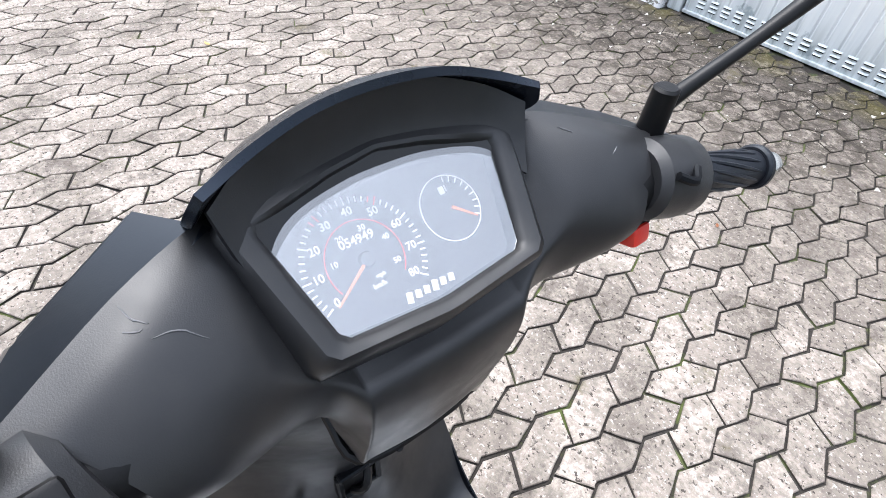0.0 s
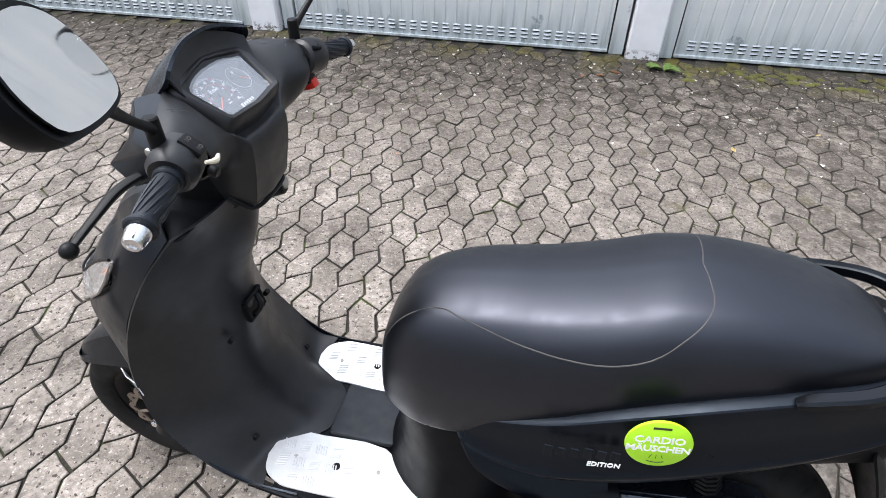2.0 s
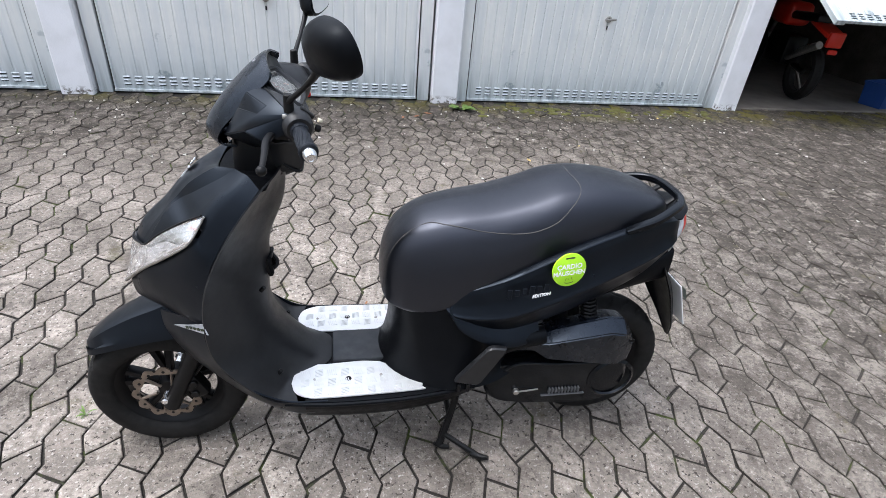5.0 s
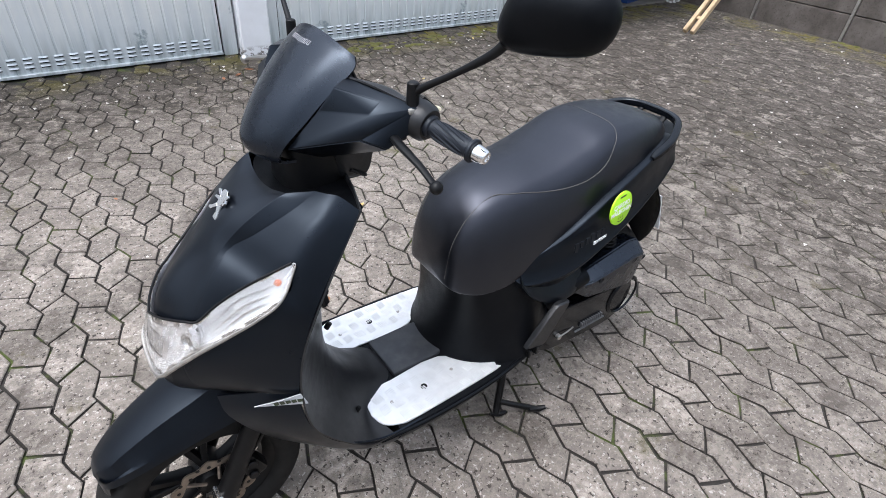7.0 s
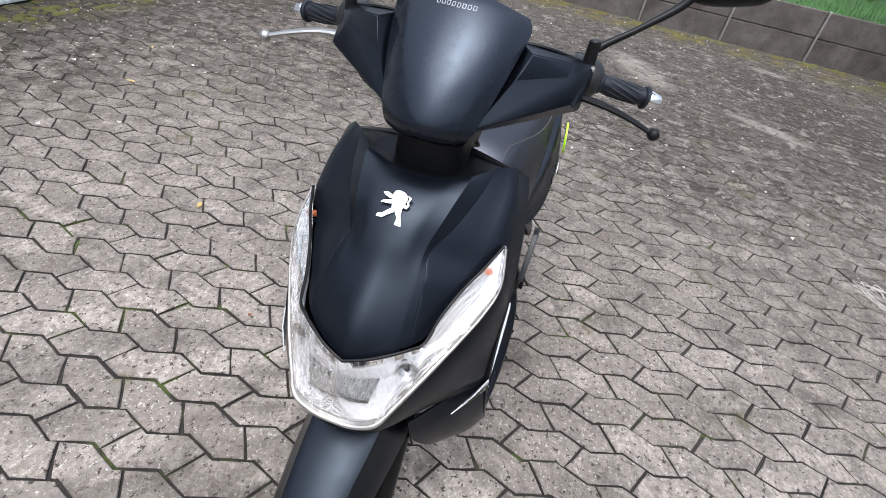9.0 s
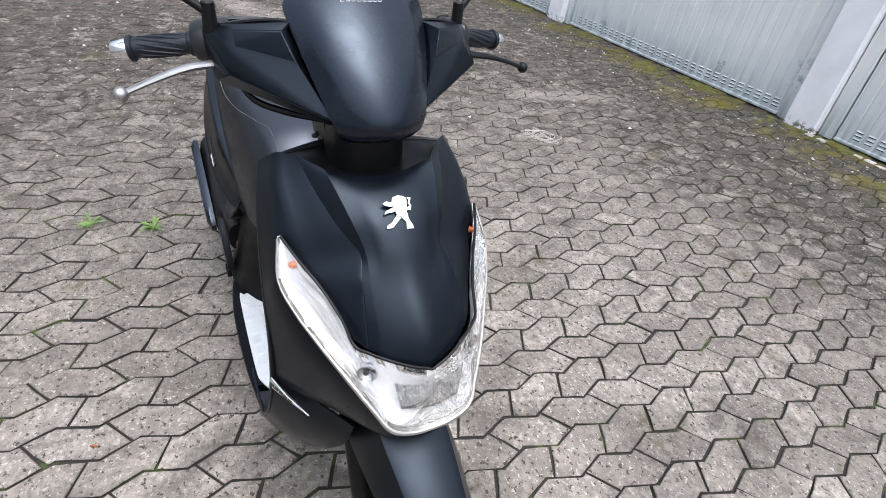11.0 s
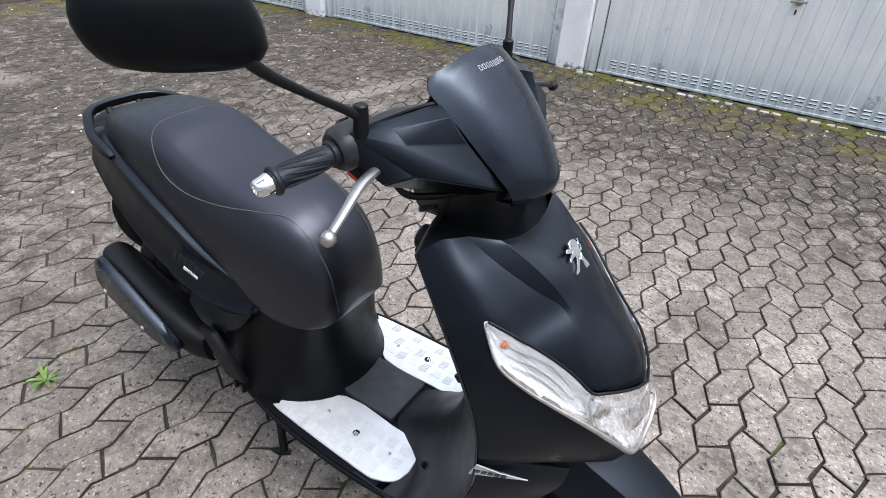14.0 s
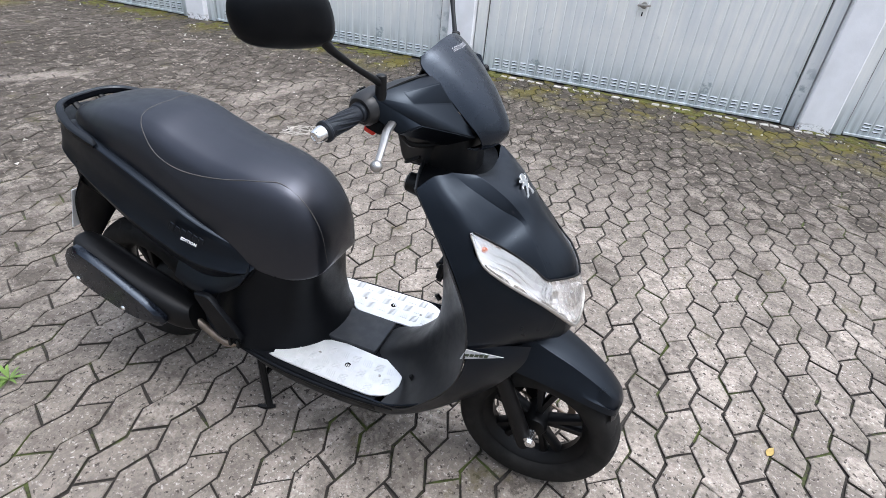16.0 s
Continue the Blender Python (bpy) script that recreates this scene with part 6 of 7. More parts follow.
        box(bm, A_ + Vector((-0.003, 0.012, -0.046)), (0.024, 0.022, 0.018), 0.004, pose(0, 0, 0, 0, 20, 0), 2)
        part("stop_switch", bm, M_RED, lo, "bright red engine stop switch")
        bm = bmesh.new()
        tube(bm, [top + Vector((-0.004, 0.012, 0)), top + Vector((-0.012, 0.0, -0.004)), top + Vector((-0.004, -0.012, -0.002))], 0.0035, 8, 3)
        part("throttle_rib", bm, M_PLAST, sw)
    # brake lever with ball end
    bm = bmesh.new()
    ball = S_(0.160 if side == "left" else 0.183, 0.344, 1.064)
    pts = [S_(0.135, 0.190, 1.088), S_(0.150, 0.215, 1.090), S_(0.158, 0.255, 1.088), S_(0.158 if sgn > 0 else 0.172, 0.300, 1.078), ball]
    tube(bm, pts, [0.006, 0.0085, 0.008, 0.0065, 0.0055], 10, 4, 0.7)
    revolve(bm, [(0, -0.0105), (0.0055, -0.009), (0.0098, -0.004), (0.0105, 0), (0.0098, 0.004), (0.0055, 0.009), (0, 0.0105)], Matrix.Translation(ball), 20)
    part("brake_lever", bm, M_DEEP if side == "left" else M_LEVER, SC, "black brake lever with a ball end" if side == "left" else "bright aluminium brake lever with a ball end")
    bm = bmesh.new()
    box(bm, S_(0.132, 0.190, 1.085), (0.030, 0.034, 0.022), 0.005, None, 2)
    part("lever_bracket", bm, M_DEEP, SC)
    # mirror
    base = S_(0.113 if side == "left" else 0.124, 0.211, 1.126)
    J = S_(0.053, 0.326, 1.240) if side == "left" else S_(0.095, 0.338, 1.239)
    H = S_(0.033, 0.320, 1.247) if side == "left" else S_(0.074, 0.318, 1.2365)
    mir = bmesh.new()
    rod(mir, base, base + Vector((0, 0, 0.046)), 0.0108, 0.0098, 20, 0.002)
    k1 = base + Vector((0, 0, 0.029))
    tube(mir, [k1, k1.lerp(J, 0.18), k1.lerp(J, 0.55) + Vector((0, 0, -0.002)), J.lerp(k1, 0.05), J + (J - k1).normalized() * 0.022 + Vector((0, 0, 0.012))], [0.0078, 0.0060, 0.0052, 0.0072, 0.0085], 12, 4)
    stem = part("mirror_stem", mir, M_DEEP, SC, "black mirror stem")
    yaw_, pitch_ = (radians(26.3), radians(20)) if side == "left" else (radians(18.6), radians(8.7))
    o_ = Vector((-math.sin(yaw_), sgn * math.cos(yaw_), 0))
    ahead = Vector((math.cos(yaw_), sgn * math.sin(yaw_), 0))
    rise_ = ahead * math.sin(pitch_) + Vector((0, 0, math.cos(pitch_)))
    back = ahead * math.cos(pitch_) - Vector((0, 0, math.sin(pitch_)))
    OUT = [(-0.012, 0.012), (-0.006, 0.048), (0.016, 0.092), (0.060, 0.118), (0.115, 0.124), (0.160, 0.114), (0.181, 0.086), (0.182, 0.048), (0.160, 0.012), (0.095, -0.006), (0.030, -0.012), (0.0, -0.006)]
    OUT = [(a_ * (0.824 if side == "left" else 0.868), b_ * 0.77 + 0.012) for a_, b_ in OUT]
    ol = smooth_line(OUT + OUT[:1], 3)[:-1]
    cx, cz = 0.073, 0.055
    rows = []
    for k, d in ((0.90, -0.002), (0.985, -0.003), (1.0, 0.004), (0.985, 0.014), (0.90, 0.026), (0.72, 0.036), (0.45, 0.042), (0.15, 0.044)):
        rows.append([H + o_ * (cx + (a_ - cx) * k) + rise_ * (cz + (b_ - cz) * k) + back * d for a_, b_ in ol])
    bm = bmesh.new()
    vs = quads(bm, rows, True)
    bm.faces.new(vs[0]), bm.faces.new(vs[-1])
    part("mirror_head", bm, M_PLAST, stem, "rounded black mirror shell", 50)
    bm = bmesh.new()
    plate_from(bm, [H + o_ * (cx + (a_ - cx) * 0.88) + rise_ * (cz + (b_ - cz) * 0.88) - back * 0.0045 for a_, b_ in ol], 0.002, -back)
    part("mirror_glass", bm, M_MIRROR, stem, "silvered mirror glass", 50)
bm = bmesh.new()
tube(bm, [(0.150, -0.190, 1.070), (0.162, -0.165, 1.035), (0.178, -0.120, 1.018), (0.200, -0.070, 1.008)], [0.003, 0.0055, 0.006, 0.003], 8)
part("brake_cable", bm, M_DEEP, SC, "black sleeved brake cable")

for ob in SC.children:
    if ob not in fixed:
        ob.matrix_basis = STEER @ ob.matrix_basis

# headlight: V-shaped lens over bright reflectors
IN_ = [(0.536, 0, 0.739), (0.525, 0.034, 0.7475), (0.507, 0.066, 0.7565), (0.491, 0.088, 0.763), (0.474, 0.104, 0.768), (0.440, 0.113, 0.796), (0.398, 0.131, 0.828), (0.358, 0.153, 0.856), (0.318, 0.170, 0.878)]
OU_ = [(0.561, 0, 0.629), (0.560, 0.034, 0.631), (0.553, 0.068, 0.645), (0.528, 0.088, 0.671), (0.487, 0.116, 0.711), (0.435, 0.146, 0.751), (0.390, 0.170, 0.786), (0.348, 0.184, 0.822), (0.314, 0.1745, 0.876)]
inn, out_ = smooth_line(IN_, 4), smooth_line(OU_, 4)
NR = lambda p: Vector((1.0, 3.6 * p[1], 0.25)).normalized()


def lamp_rows(lift, n=6, rough=0.0):
    r = random.Random(11)
    rows = []
    for a, b in zip(inn, out_):
        row = []
        for k in range(n + 1):
            t = k / n
            p_ = a + (b - a) * t
            p_ = Vector([float(c_) for c_ in p_])
            row.append(p_ + NR(p_) * ((lift[0] + lift[1] * math.sin(math.pi * t) ** 0.6) * min(1.0, max(0.15, (0.885 - p_.z) / 0.07)) + r.uniform(-rough, rough)))
        rows.append(row)
    return [[(q.x, -q.y, q.z) for q in r_] for r_ in reversed(rows[1:])] + rows


bm = bmesh.new()
quads(bm, lamp_rows((0.001, -0.013), 7, 0.0013))
lamp = part("headlight_reflector", bm, M_REFL, SC, "bright faceted headlight reflector", 14)
bm = bmesh.new()
quads(bm, lamp_rows((0.005, 0.002), 8))
bmesh.ops.solidify(bm, geom=bm.faces[:], thickness=0.0015)
ln = part("headlight_lens", bm, M_LENS, SC, "clear V-shaped headlight lens", 60)
ln.visible_shadow = False
for nm, line_, off, rad, mat_k, lab in (("lens_rim", out_, -0.003, [0.0046, 0.0046, 0.0046, 0.003, 0.0018], M_STEEL, "dull silver rim under the headlight"), ("lens_gasket", inn, 0.001, [0.0026] * 5, M_DEEP, "")):
    bm = bmesh.new()
    edge = [Vector([float(c_) for c_ in q]) + NR(q) * 0.004 + Vector((0, 0, off)) for q in line_]
    n_ = len(edge) - 1
    rads = [float(np.interp(abs(k) / n_, (0, 0.25, 0.5, 0.75, 1.0), rad)) for k in range(-n_, n_ + 1)]
    tube(bm, [(q.x, -q.y, q.z) for q in reversed(edge[1:])] + edge, rads, 8, 1)
    part(nm, bm, mat_k, SC, lab)
for sgn in (1, -1):
    bm = bmesh.new()
    c = Vector((0.348, sgn * 0.164, 0.842))
    revolve(bm, [(0, 0.006), (0.004, 0.005), (0.0062, 0.002), (0.0062, -0.012)], along(c, c + Vector((0.6, sgn * 0.8, 0.2))), 16)
    part("indicator_bulb", bm, M_AMBER, lamp, "amber indicator bulb")
    bm = bmesh.new()
    c = Vector((0.492, sgn * 0.090, 0.722))
    revolve(bm, [(0.0, 0.004), (0.006, 0.0), (0.014, 0.005), (0.017, 0.011)], along(c, c + Vector((0.9, sgn * 0.4, 0.1))), 20)
    part("side_lamp", bm, M_CHROME, lamp, "small round side lamp")
    bm = bmesh.new()
    for dy, dz in ((0.0, 0.006), (0.006, -0.004), (-0.006, -0.004)):
        q = c + Vector((0.006, sgn * dy, dz))
        revolve(bm, [(0, 0.003), (0.004, 0.002), (0.0056, -0.001), (0.0056, -0.006)], along(q, q + Vector((0.9, sgn * 0.4, 0.1))), 12)
    part("side_lamp_cups", bm, M_VISOR, lamp, "three dark cups of the side lamp")
# grey tubes imitating streaks reflected in the side reflectors, and the wall that parts them from the main lamp
V3 = lambda q: Vector([float(c_) for c_ in q])
for sgn in (1, -1):
    for t, k0, k1 in ((0.30, 18, 30), (0.55, 17, 29), (0.76, 18, 27)):
        bm = bmesh.new()
        pts = []
        for k in range(k0, k1, 2):
            q = V3(inn[k]).lerp(V3(out_[k]), t + 0.10 * math.sin(0.5 * k))
            q = q + NR(q) * -0.006
            pts.append((q.x, sgn * q.y, q.z))
        tube(bm, pts, [0.0004, 0.0015, 0.0018, 0.0015, 0.0004], 6, 3)
        part("reflector_rib", bm, M_STEEL, lamp)
    bm = bmesh.new()
    a_, b_ = V3(inn[15]), V3(out_[15])
    pts = [a_.lerp(b_, t) + NR(a_) * (0.001 - 0.007 * math.sin(math.pi * t)) for t in (0.02, 0.3, 0.6, 0.98)]
    tube(bm, [(q.x, sgn * q.y, q.z) for q in pts], 0.0022, 8, 3)
    part("lamp_divider", bm, M_FLUTE, lamp)
rows = []
for j in range(6):
    t = j / 5
    row = []
    for k in range(101):
        f = (k - 50) / 50
        y = f * (0.060 - 0.010 * t)
        row.append((0.5495 + 0.010 * t - 3.4 * y * y - 0.006 + 0.0012 * math.cos(k * math.pi / 2), y, 0.712 - 0.040 * t + 0.012 * f * f * (1 - t)))
    rows.append(row)
bm = bmesh.new()
quads(bm, rows)
bmesh.ops.solidify(bm, geom=bm.faces[:], thickness=0.001)
bead = bmesh.new()
tube(bead, [rows[-1][k] for k in range(0, 101, 4)], 0.0016, 6, 1)
part("lamp_bead", bead, M_DEEP, lamp, "dark line under the fluted middle")
part("lamp_flutes", bm, M_FLUTE, lamp, "fluted grey middle of the headlight", 60)

# badge, sticker, side marks
E1, E2 = Vector((0, 1, 0)), Vector((-0.62, 0, 0.78)).normalized()
EN = E1.cross(E2).normalized() * -1
EN = EN if EN.x > 0 else -EN
EC = Vector((0.3775, -0.003, 0.9250))
bm = bmesh.new()


def badge(pts, h=0.004):
    plate_from(bm, [EC + E1 * a + E2 * b for a, b in pts], h, EN, 0.0008)


K_ = 0.00084
for k, pts in enumerate((
        ((-6, 31), (4, 34), (14, 31), (21, 26), (20, 16), (10, 10), (2, 8), (-4, 14), (-10, 20), (-8, 27)),
        ((-9, 22), (-20, 26), (-28, 22), (-24, 18), (-14, 14), (-4, 14)),
        ((-5, 14), (-24, 8), (-28, 2), (-22, 3), (-8, 4), (0, 8)),
        ((-4, 14), (10, 12), (20, 15), (18, 2), (8, -8), (-4, -4), (-6, 6)),
        ((-4, -2), (4, -8), (-8, -18), (-16, -25), (-28, -25), (-27, -19), (-18, -15)),
        ((8, -7), (17, 0), (18, -12), (24, -26), (24, -32), (10, -31), (11, -18), (4, -8)),
        ((17, 4), (24, 2), (28, 10), (25, 17), (29, 26), (21, 28), (24, 22), (21, 16), (24, 9), (18, 8)))):
    badge([(a * K_, b * K_) for a, b in pts], 0.0034 + 0.0001 * k)
part("front_badge", bm, M_CHROME, SC, "small chromed figure badge")
mL = Matrix.Translation((-0.5825, 0.2055, 0.728)) @ pose(0, 0, 0, 84, -4, 180 + 5)
bm = bmesh.new()
revolve(bm, [(0, 0.0012), (0.0475, 0.0012), (0.0485, 0.0006), (0.0485, -0.004)], mL, 48)
st = part("round_sticker", bm, M_LIME, SC, "round lime green sticker with white words")
letters("sticker_text", "CARDIO", 0.0200, mL @ pose(0, 0.010, 0.0014), M_PRINT, st, 0.0002, space=0.95)
letters("sticker_text", "MÄUSCHEN", 0.0185, mL @ pose(0, -0.009, 0.0014), M_PRINT, st, 0.0002, space=0.92)
bm = bmesh.new()
box(bm, mL @ Vector((0, 0.036, 0.0014)), (0.026, 0.0045, 0.0004), 0, mL.to_3x3().to_4x4())
part("sticker_bar", bm, M_DARKPRINT, st)
bm = bmesh.new()
tube(bm, [mL @ Vector((0.030 * math.cos(a), 0.030 * math.sin(a) - 0.009, 0.0014)) for a in [radians(245 + 5 * k) for k in range(11)]], 0.0009, 5, 1)
for k in (-1, 0, 1):
    tube(bm, [mL @ Vector((k * 0.007, -0.022, 0.0014)), mL @ Vector((k * 0.010, -0.030, 0.0014))], 0.0005, 5, 1)
part("sticker_drawing", bm, M_DARKPRINT, st)
for sgn in (1, -1):
    mE = Matrix.Translation((-0.516 if sgn > 0 else -0.434, sgn * 0.2035, 0.650 if sgn > 0 else 0.636)) @ pose(0, 0, 0, 80 if sgn > 0 else 80, -10 if sgn > 0 else 10, 181 if sgn > 0 else -1)
    letters("edition_text", "EDITION", 0.0125, mE @ pose(0, 0, 0.0065 if sgn > 0 else 0.001), M_PRINT, SC, 0.0006, "white word on the tail panel", 0.25, 1.05)
    for k in range(6):
        bm = bmesh.new()
        box(bm, mE @ Vector((-0.086 + 0.021 * k if sgn > 0 else -0.058 + 0.019 * k, 0.018, 0.0035 if sgn > 0 else -0.001)), (0.014, 0.026 if k in (0, 3) else 0.019, 0.003), 0.001, mE.to_3x3().to_4x4() @ pose(0, 0, 0, 0, 0, -12))
        part("raised_letter", bm, M_PAINT, SC, "black raised letter shape")


# ---- loose things on the ground ----
def fallen_leaf(x, y, yaw, size, material, label):
    bm = bmesh.new()
    prof = [(-1, 0.05), (-0.6, 0.42), (-0.1, 0.55), (0.4, 0.40), (1.0, 0.0)]
    up = [bm.verts.new((a * size, b * size * 0.8, 0.25 * size * (a * a * 0.5 + b * 0.6))) for a, b in prof]
    mid = [bm.verts.new((a * size, 0, 0.12 * size * a * a)) for a, b in prof[:-1]]
    lo = [bm.verts.new((a * size, -b * size * 0.8, 0.25 * size * (a * a * 0.5 + b * 0.5))) for a, b in prof[:-1]]
    for k in range(3):
        bm.faces.new((mid[k], mid[k + 1], up[k + 1], up[k]))
        bm.faces.new((lo[k], lo[k + 1], mid[k + 1], mid[k]))
    bm.faces.new((mid[3], up[4], up[3]))
    bm.faces.new((lo[3], up[4], mid[3]))
    bmesh.ops.solidify(bm, geom=bm.faces[:], thickness=0.0008)
    ob = make("fallen_leaf", bm, material)
    ob.matrix_world = YARD @ pose(x, y, 0.004, 0, 0, yaw)
    return tagged(ob, label, "leaf", "fallen leaves")


LY, LB = "fallen yellow leaf lying on the pavers", "curled brown leaf lying on the pavers"
for x, y, yaw, sz, b in ((-0.56, -1.16, 20, 0.024, 0), (-1.42, -2.25, 100, 0.028, 0), (1.28, 0.37, 60, 0.026, 0), (2.85, -0.72, 10, 0.026, 0), (-0.70, -3.22, 40, 0.035, 1), (-0.82, -3.30, 150, 0.04, 1), (-0.58, -3.18, 80, 0.03, 1),
                         (-1.95, -2.55, 30, 0.02, 0), (-0.1, -0.62, 70, 0.012, 1), (0.42, -1.8, 120, 0.014, 1), (-2.4, 3.6, 10, 0.02, 0), (-0.2, 4.1, 80, 0.022, 0), (-3.1, -3.3, 60, 0.025, 0)):
    fallen_leaf(x, y, yaw, sz, M_LEAFB if b else M_LEAFY, LB if b else LY)


def weed(x, y, size, blades, seed, label, broad=0.35):
    r = random.Random(seed)
    w = empty("weed")
    for i in range(blades):
        a, L = r.uniform(0, 6.28), size * r.uniform(0.6, 1.1)
        lift = r.uniform(0.25, 0.8)
        pts = [Vector((math.cos(a) * L * t, math.sin(a) * L * t, L * lift * math.sin(t * 2.2) * 0.6)) for t in (0.05, 0.35, 0.7, 1.0)]
        n_ = Vector((-math.sin(a), math.cos(a), 0))
        bm = bmesh.new()
        rows = [[p_ - n_ * L * broad * k, p_ + Vector((0, 0, -0.1 * L * k)), p_ + n_ * L * broad * k] for p_, k in zip(pts, (0.08, 0.5, 0.42, 0.03))]
        quads(bm, rows)
        part("leaf", bm, M_WEED, w)
    w.matrix_basis = YARD @ pose(x, y, 0.0)
    return tagged(w, label, "weed", "weeds")


weed(-1.17, -3.43, 0.13, 10, 2, "leafy green weed growing at the foot of a white pier", 0.5)
for i, (x, y) in enumerate(((-1.12, -0.40), (-1.22, -0.62), (0.86, -0.10), (1.75, 0.75), (-2.9, 4.2), (-1.0, 4.25), (1.0, 4.2), (2.6, 4.25))):
    weed(x, y, 0.060 if i < 2 else 0.035, 16 if i < 2 else 9, 30 + i, "small green weed in a paver joint", 0.18)


def string_tangle():
    r = random.Random(8)
    bm = bmesh.new()
    pts, a = [], 0
    for k in range(60):
        a += r.uniform(0.4, 1.2)
        q = 0.02 + 0.075 * r.random()
        pts.append((q * 1.4 * math.cos(a) + 0.05 * r.uniform(-1, 1), q * math.sin(a) + 0.03 * r.uniform(-1, 1), 0.004 + 0.012 * r.random()))
    tube(bm, pts, 0.0016, 6, 4)
    ob = make("string", bm, M_STRING)
    ob.matrix_world = YARD @ pose(-1.55, 1.93, 0.003, 0, 0, 30)
    return tagged(ob, "tangle of white string dropped on the pavers", "string")


string_tangle()

# moss cushions along the thresholds
r = random.Random(21)
bm = bmesh.new()
for i in range(950):
    if i < 700:
        u, v = r.uniform(-7.3, 4.5), 4.42 - abs(r.gauss(0, 0.16))
    elif i < 870:
        u, v = -7.38 + abs(r.gauss(0, 0.12)), r.uniform(-1.5, 4.4)
    else:
        u, v = r.uniform(-3.8, -1.2), -3.55 + abs(r.gauss(0, 0.12))
    if noise.noise((u * 1.4, v * 1.4, 3.0)) < -0.05 and i < 870:
        continue
    q = r.uniform(0.012, 0.04)
    res = bmesh.ops.create_icosphere(bm, subdivisions=1, radius=1, matrix=Matrix.Translation((u, v, 0.0)) @ Matrix.Diagonal((q * r.uniform(0.8, 1.6), q, q * r.uniform(0.22, 0.4), 1)))
moss = make("moss", bm, M_MOSS, smooth=60)
moss.matrix_world = YARD
tagged(moss, "yellow-green moss along the garage thresholds", "moss", kind="stuff")

# row of small pale setts let in along the threshold of the left-hand garages
r = random.Random(5)
sett_kinds = []
for k in range(5):
    bm = bmesh.new()
    box(bm, (0, 0, 0), (r.uniform(0.055, 0.078), r.uniform(0.042, 0.055), 0.03), 0.006, None, 2)
    for v in bm.verts:
        v.co += Vector((r.uniform(-0.003, 0.003), r.uniform(-0.003, 0.003), r.uniform(-0.0015, 0.0015)))
    me = bpy.data.meshes.new("sett")
    bm.to_mesh(me)
    bm.free()
    me.materials.append(M_SETT)
    sett_kinds.append(me)
for k in range(62):
    if r.random() < 0.12:
        continue
    ob = new("sett", r.choice(sett_kinds))
    ob.parent = pavement
    ob.matrix_basis = pose(-1.08 + 0.094 * k + r.uniform(-0.008, 0.008), 4.315 + r.uniform(-0.008, 0.008), -0.009 + r.uniform(-0.003, 0.004), r.gauss(0, 2), r.gauss(0, 2), r.gauss(0, 5))

# small pale chips and crumbs swept to the edges of the yard
bm = bmesh.new()
for i in range(900):
    k = i % 3
    if k == 0:
        u, v = -7.2 + 5.4 * r.random() ** 1.3, r.uniform(-3.4, 4.2)
    elif k == 1:
        u, v = r.uniform(-6.5, 4.0), 4.25 - abs(r.gauss(0, 0.55))
    else:
        u, v = r.uniform(-4.0, 4.0), -3.55 + abs(r.gauss(0, 0.6))
    q = 0.0035 + 0.0075 * r.random() ** 2
    tilt = Euler((r.uniform(0, 6.3), r.uniform(0, 6.3), r.uniform(0, 6.3))).to_matrix()
    vs = [bm.verts.new(Vector((u, v, 0.4 * q)) + Matrix.Diagonal((1, 1, 0.55)) @ (tilt @ (Vector(a) * q * r.uniform(0.7, 1.2)))) for a in ((1, 1, 1), (1, -1, -1), (-1, 1, -1), (-1, -1, 1))]
    for f in ((0, 1, 2), (0, 3, 1), (0, 2, 3), (1, 3, 2)):
        bm.faces.new([vs[j] for j in f])
chips = make("stone_chips", bm, M_SETT)
chips.matrix_world = YARD
tagged(chips, "scattered pale stone chips and crumbs on the pavers", "stone chips", kind="stuff")

# ---- pavers, each with a worn chamfer ----
P_, ROW, AMP, V0, U0 = 0.198, 0.112, 0.037, 0.083, -0.091


def zig(i, v):
    t = ((v - V0) / P_) % 1.0
    return U0 + ROW * i + AMP * (2 * t if t < 0.5 else 2 - 2 * t)


def paver_outline(i, k):
    b = V0 + k * P_
    if i % 2 == 0:
        low, high = (0.074, 0.099, 0.198, 0.272), (0.025, 0.099, 0.198, 0.223)
    else:
        low, high = (0.119, 0.198, 0.297, 0.317), (0.178, 0.198, 0.297, 0.376)
    return [(zig(i, b + d), b + d) for d in low] + [(zig(i + 1, b + d), b + d) for d in reversed(high)]


def shrink(o, d):
    """The outline moved inwards by d."""
    n, res = len(o), []
    for j in range(n):
        p0, p1, p2 = (np.array(o[(j + q) % n]) for q in (-1, 0, 1))
        e1, e2 = p1 - p0, p2 - p1
        e1, e2 = e1 / max(1e-9, np.linalg.norm(e1)), e2 / max(1e-9, np.linalg.norm(e2))
        n1, n2 = np.array((-e1[1], e1[0])), np.array((-e2[1], e2[0]))
        m_ = n1 + n2
        m_ = m_ / max(0.35, float(m_ @ n1))
        res.append(tuple(p1 - INW * d * m_))
    return res


INW = 1.0
t0 = paver_outline(0, 0)
area = sum(a[0] * b[1] - b[0] * a[1] for a, b in zip(t0, t0[1:] + t0[:1]))
INW = 1.0 if area < 0 else -1.0


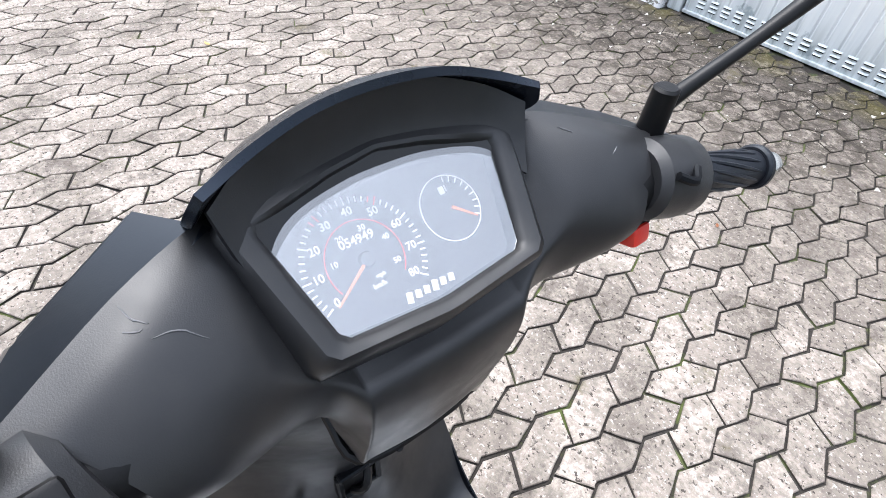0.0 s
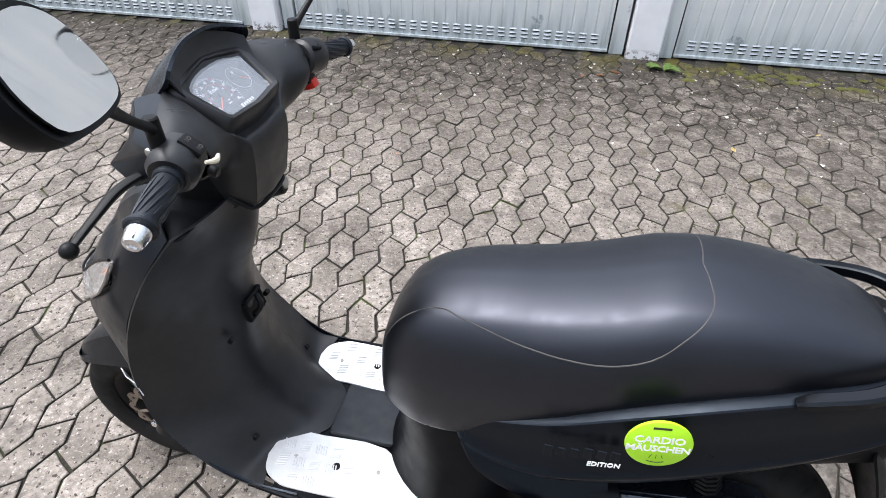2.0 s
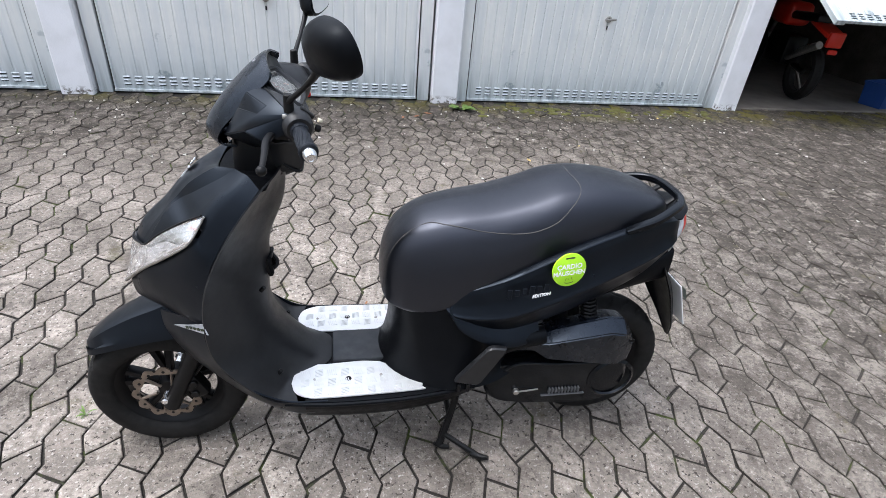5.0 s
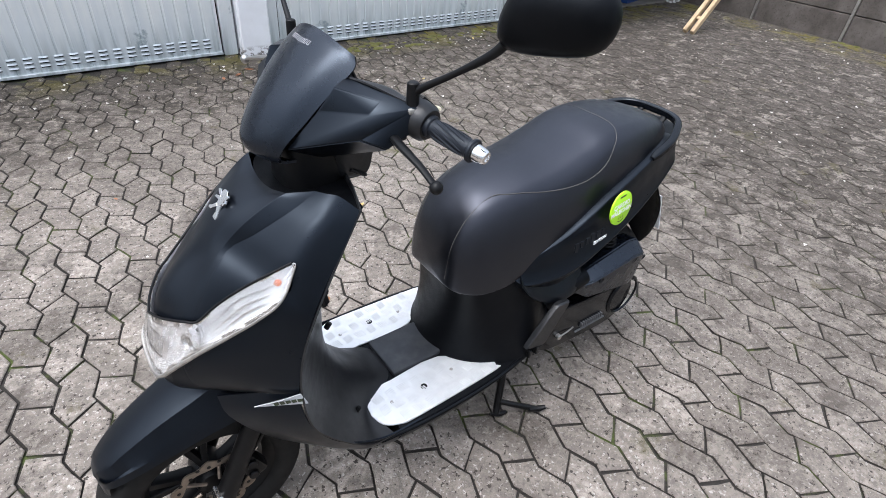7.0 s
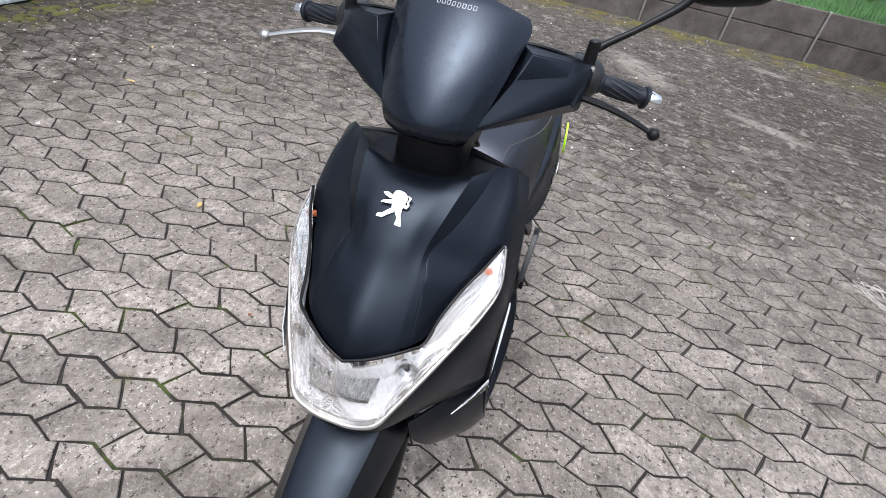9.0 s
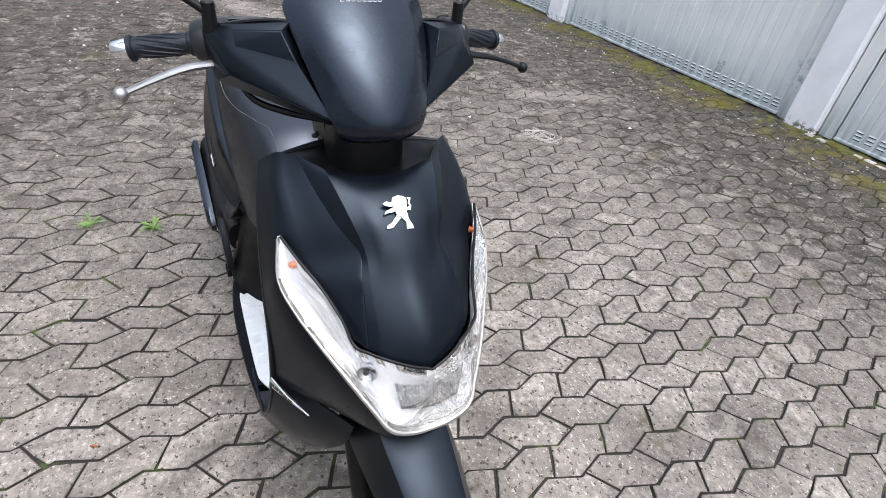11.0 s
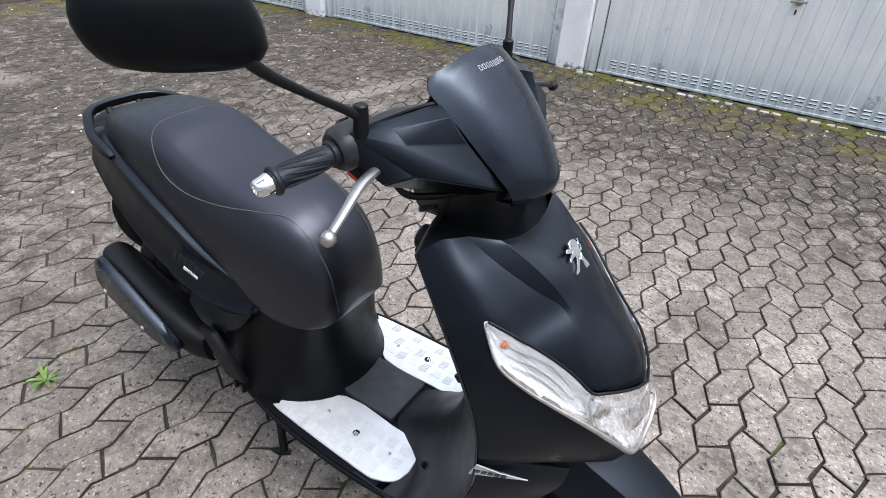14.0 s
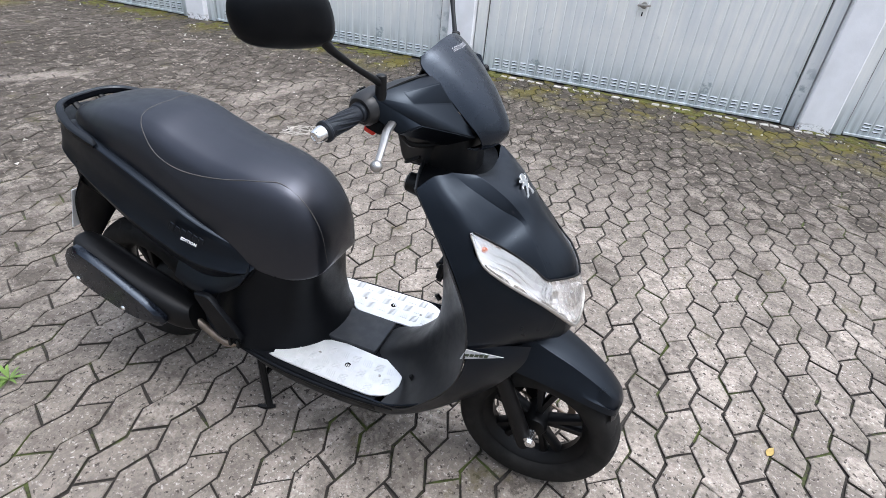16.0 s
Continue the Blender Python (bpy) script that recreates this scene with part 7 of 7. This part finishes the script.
def paver_mesh(o, r):
    """Points and faces of one stone about the origin, its edges a little broken."""
    pts = []
    gap, n = r.uniform(0.0012, 0.0034), 2 * len(o)
    jit = [(r.uniform(-0.0016, 0.0016), r.uniform(-0.0016, 0.0016)) for _ in range(n)]
    chip = [r.uniform(0.0, 0.0016) if r.random() < 0.8 else r.uniform(0.002, 0.0045) for _ in range(n)]
    for d, z in ((gap, -0.03), (gap + 0.0006, -0.0034), (gap + 0.0030, 0.0)):
        q = shrink(o, d)
        ring_ = []
        for j, (p0, p1) in enumerate(zip(q, q[1:] + q[:1])):
            ring_ += [p0, ((p0[0] + p1[0]) / 2, (p0[1] + p1[1]) / 2)]
        for (x, y), (a, b), c in zip(ring_, jit, chip):
            e = 1.0 - (c / max(0.03, math.hypot(x, y)) if z > -0.02 else 0.0)
            pts.append((x * e + a, y * e + b, z))
    fs = [tuple(range(2 * n, 3 * n))]
    for q in range(2):
        fs += [(q * n + j, q * n + (j + 1) % n, (q + 1) * n + (j + 1) % n, (q + 1) * n + j) for j in range(n)]
    return pts, (fs if area > 0 else [tuple(reversed(f)) for f in fs])


def to_mesh(name, pts, fs):
    me = bpy.data.meshes.new(name)
    me.from_pydata(pts, [], fs)
    me.materials.append(M_PAVE)
    me.materials.append(M_JOINT)
    # the stones' lower flanks share the dark joint sand colour, which also stands for shade in the gap
    me.polygons.foreach_set("material_index", [1 if 0 < j % 33 < 17 else 0 for j in range(len(fs))])
    return me


r = random.Random(77)
kinds = {}
for par in (0, 1):
    o = paver_outline(par, 0)
    c = (sum(q[0] for q in o) / 8, sum(q[1] for q in o) / 8)
    kinds[par] = [(to_mesh("paver", *paver_mesh([(x - c[0], y - c[1]) for x, y in o], r)), c) for _ in range(12)]
VP, VF = [], []
for i in range(-65, 80):
    for k in range(-20, 24):
        par = i % 2
        cu, cv = kinds[par][0][1][0] + ROW * (i - par), kinds[par][0][1][1] + P_ * k
        if not (-7.40 < cu < 8.8 and -3.66 < cv < 4.40):
            continue
        dz, tx, ty = r.gauss(0, 0.0012), r.gauss(0, 0.25), r.gauss(0, 0.25)
        if -1.15 < cu < 1.35 and -1.28 < cv < 1.28:
            ob = new("paver", r.choice(kinds[par])[0])
            ob.parent = pavement
            ob.matrix_basis = pose(cu, cv, dz, tx, ty, r.gauss(0, 0.3))
        else:
            pts, fs = paver_mesh([(x - cu, y - cv) for x, y in paver_outline(i, k)], r)
            m_ = pose(cu, cv, dz, tx, ty, r.gauss(0, 0.3))
            base = len(VP)
            VP += [tuple(m_ @ Vector(q)) for q in pts]
            VF += [tuple(base + j for j in f) for f in fs]
rest = new("paver_field", to_mesh("paver_field", VP, VF))
rest.parent = pavement
tagged(rest, "the yard's further zigzag concrete pavers", kind="stuff")
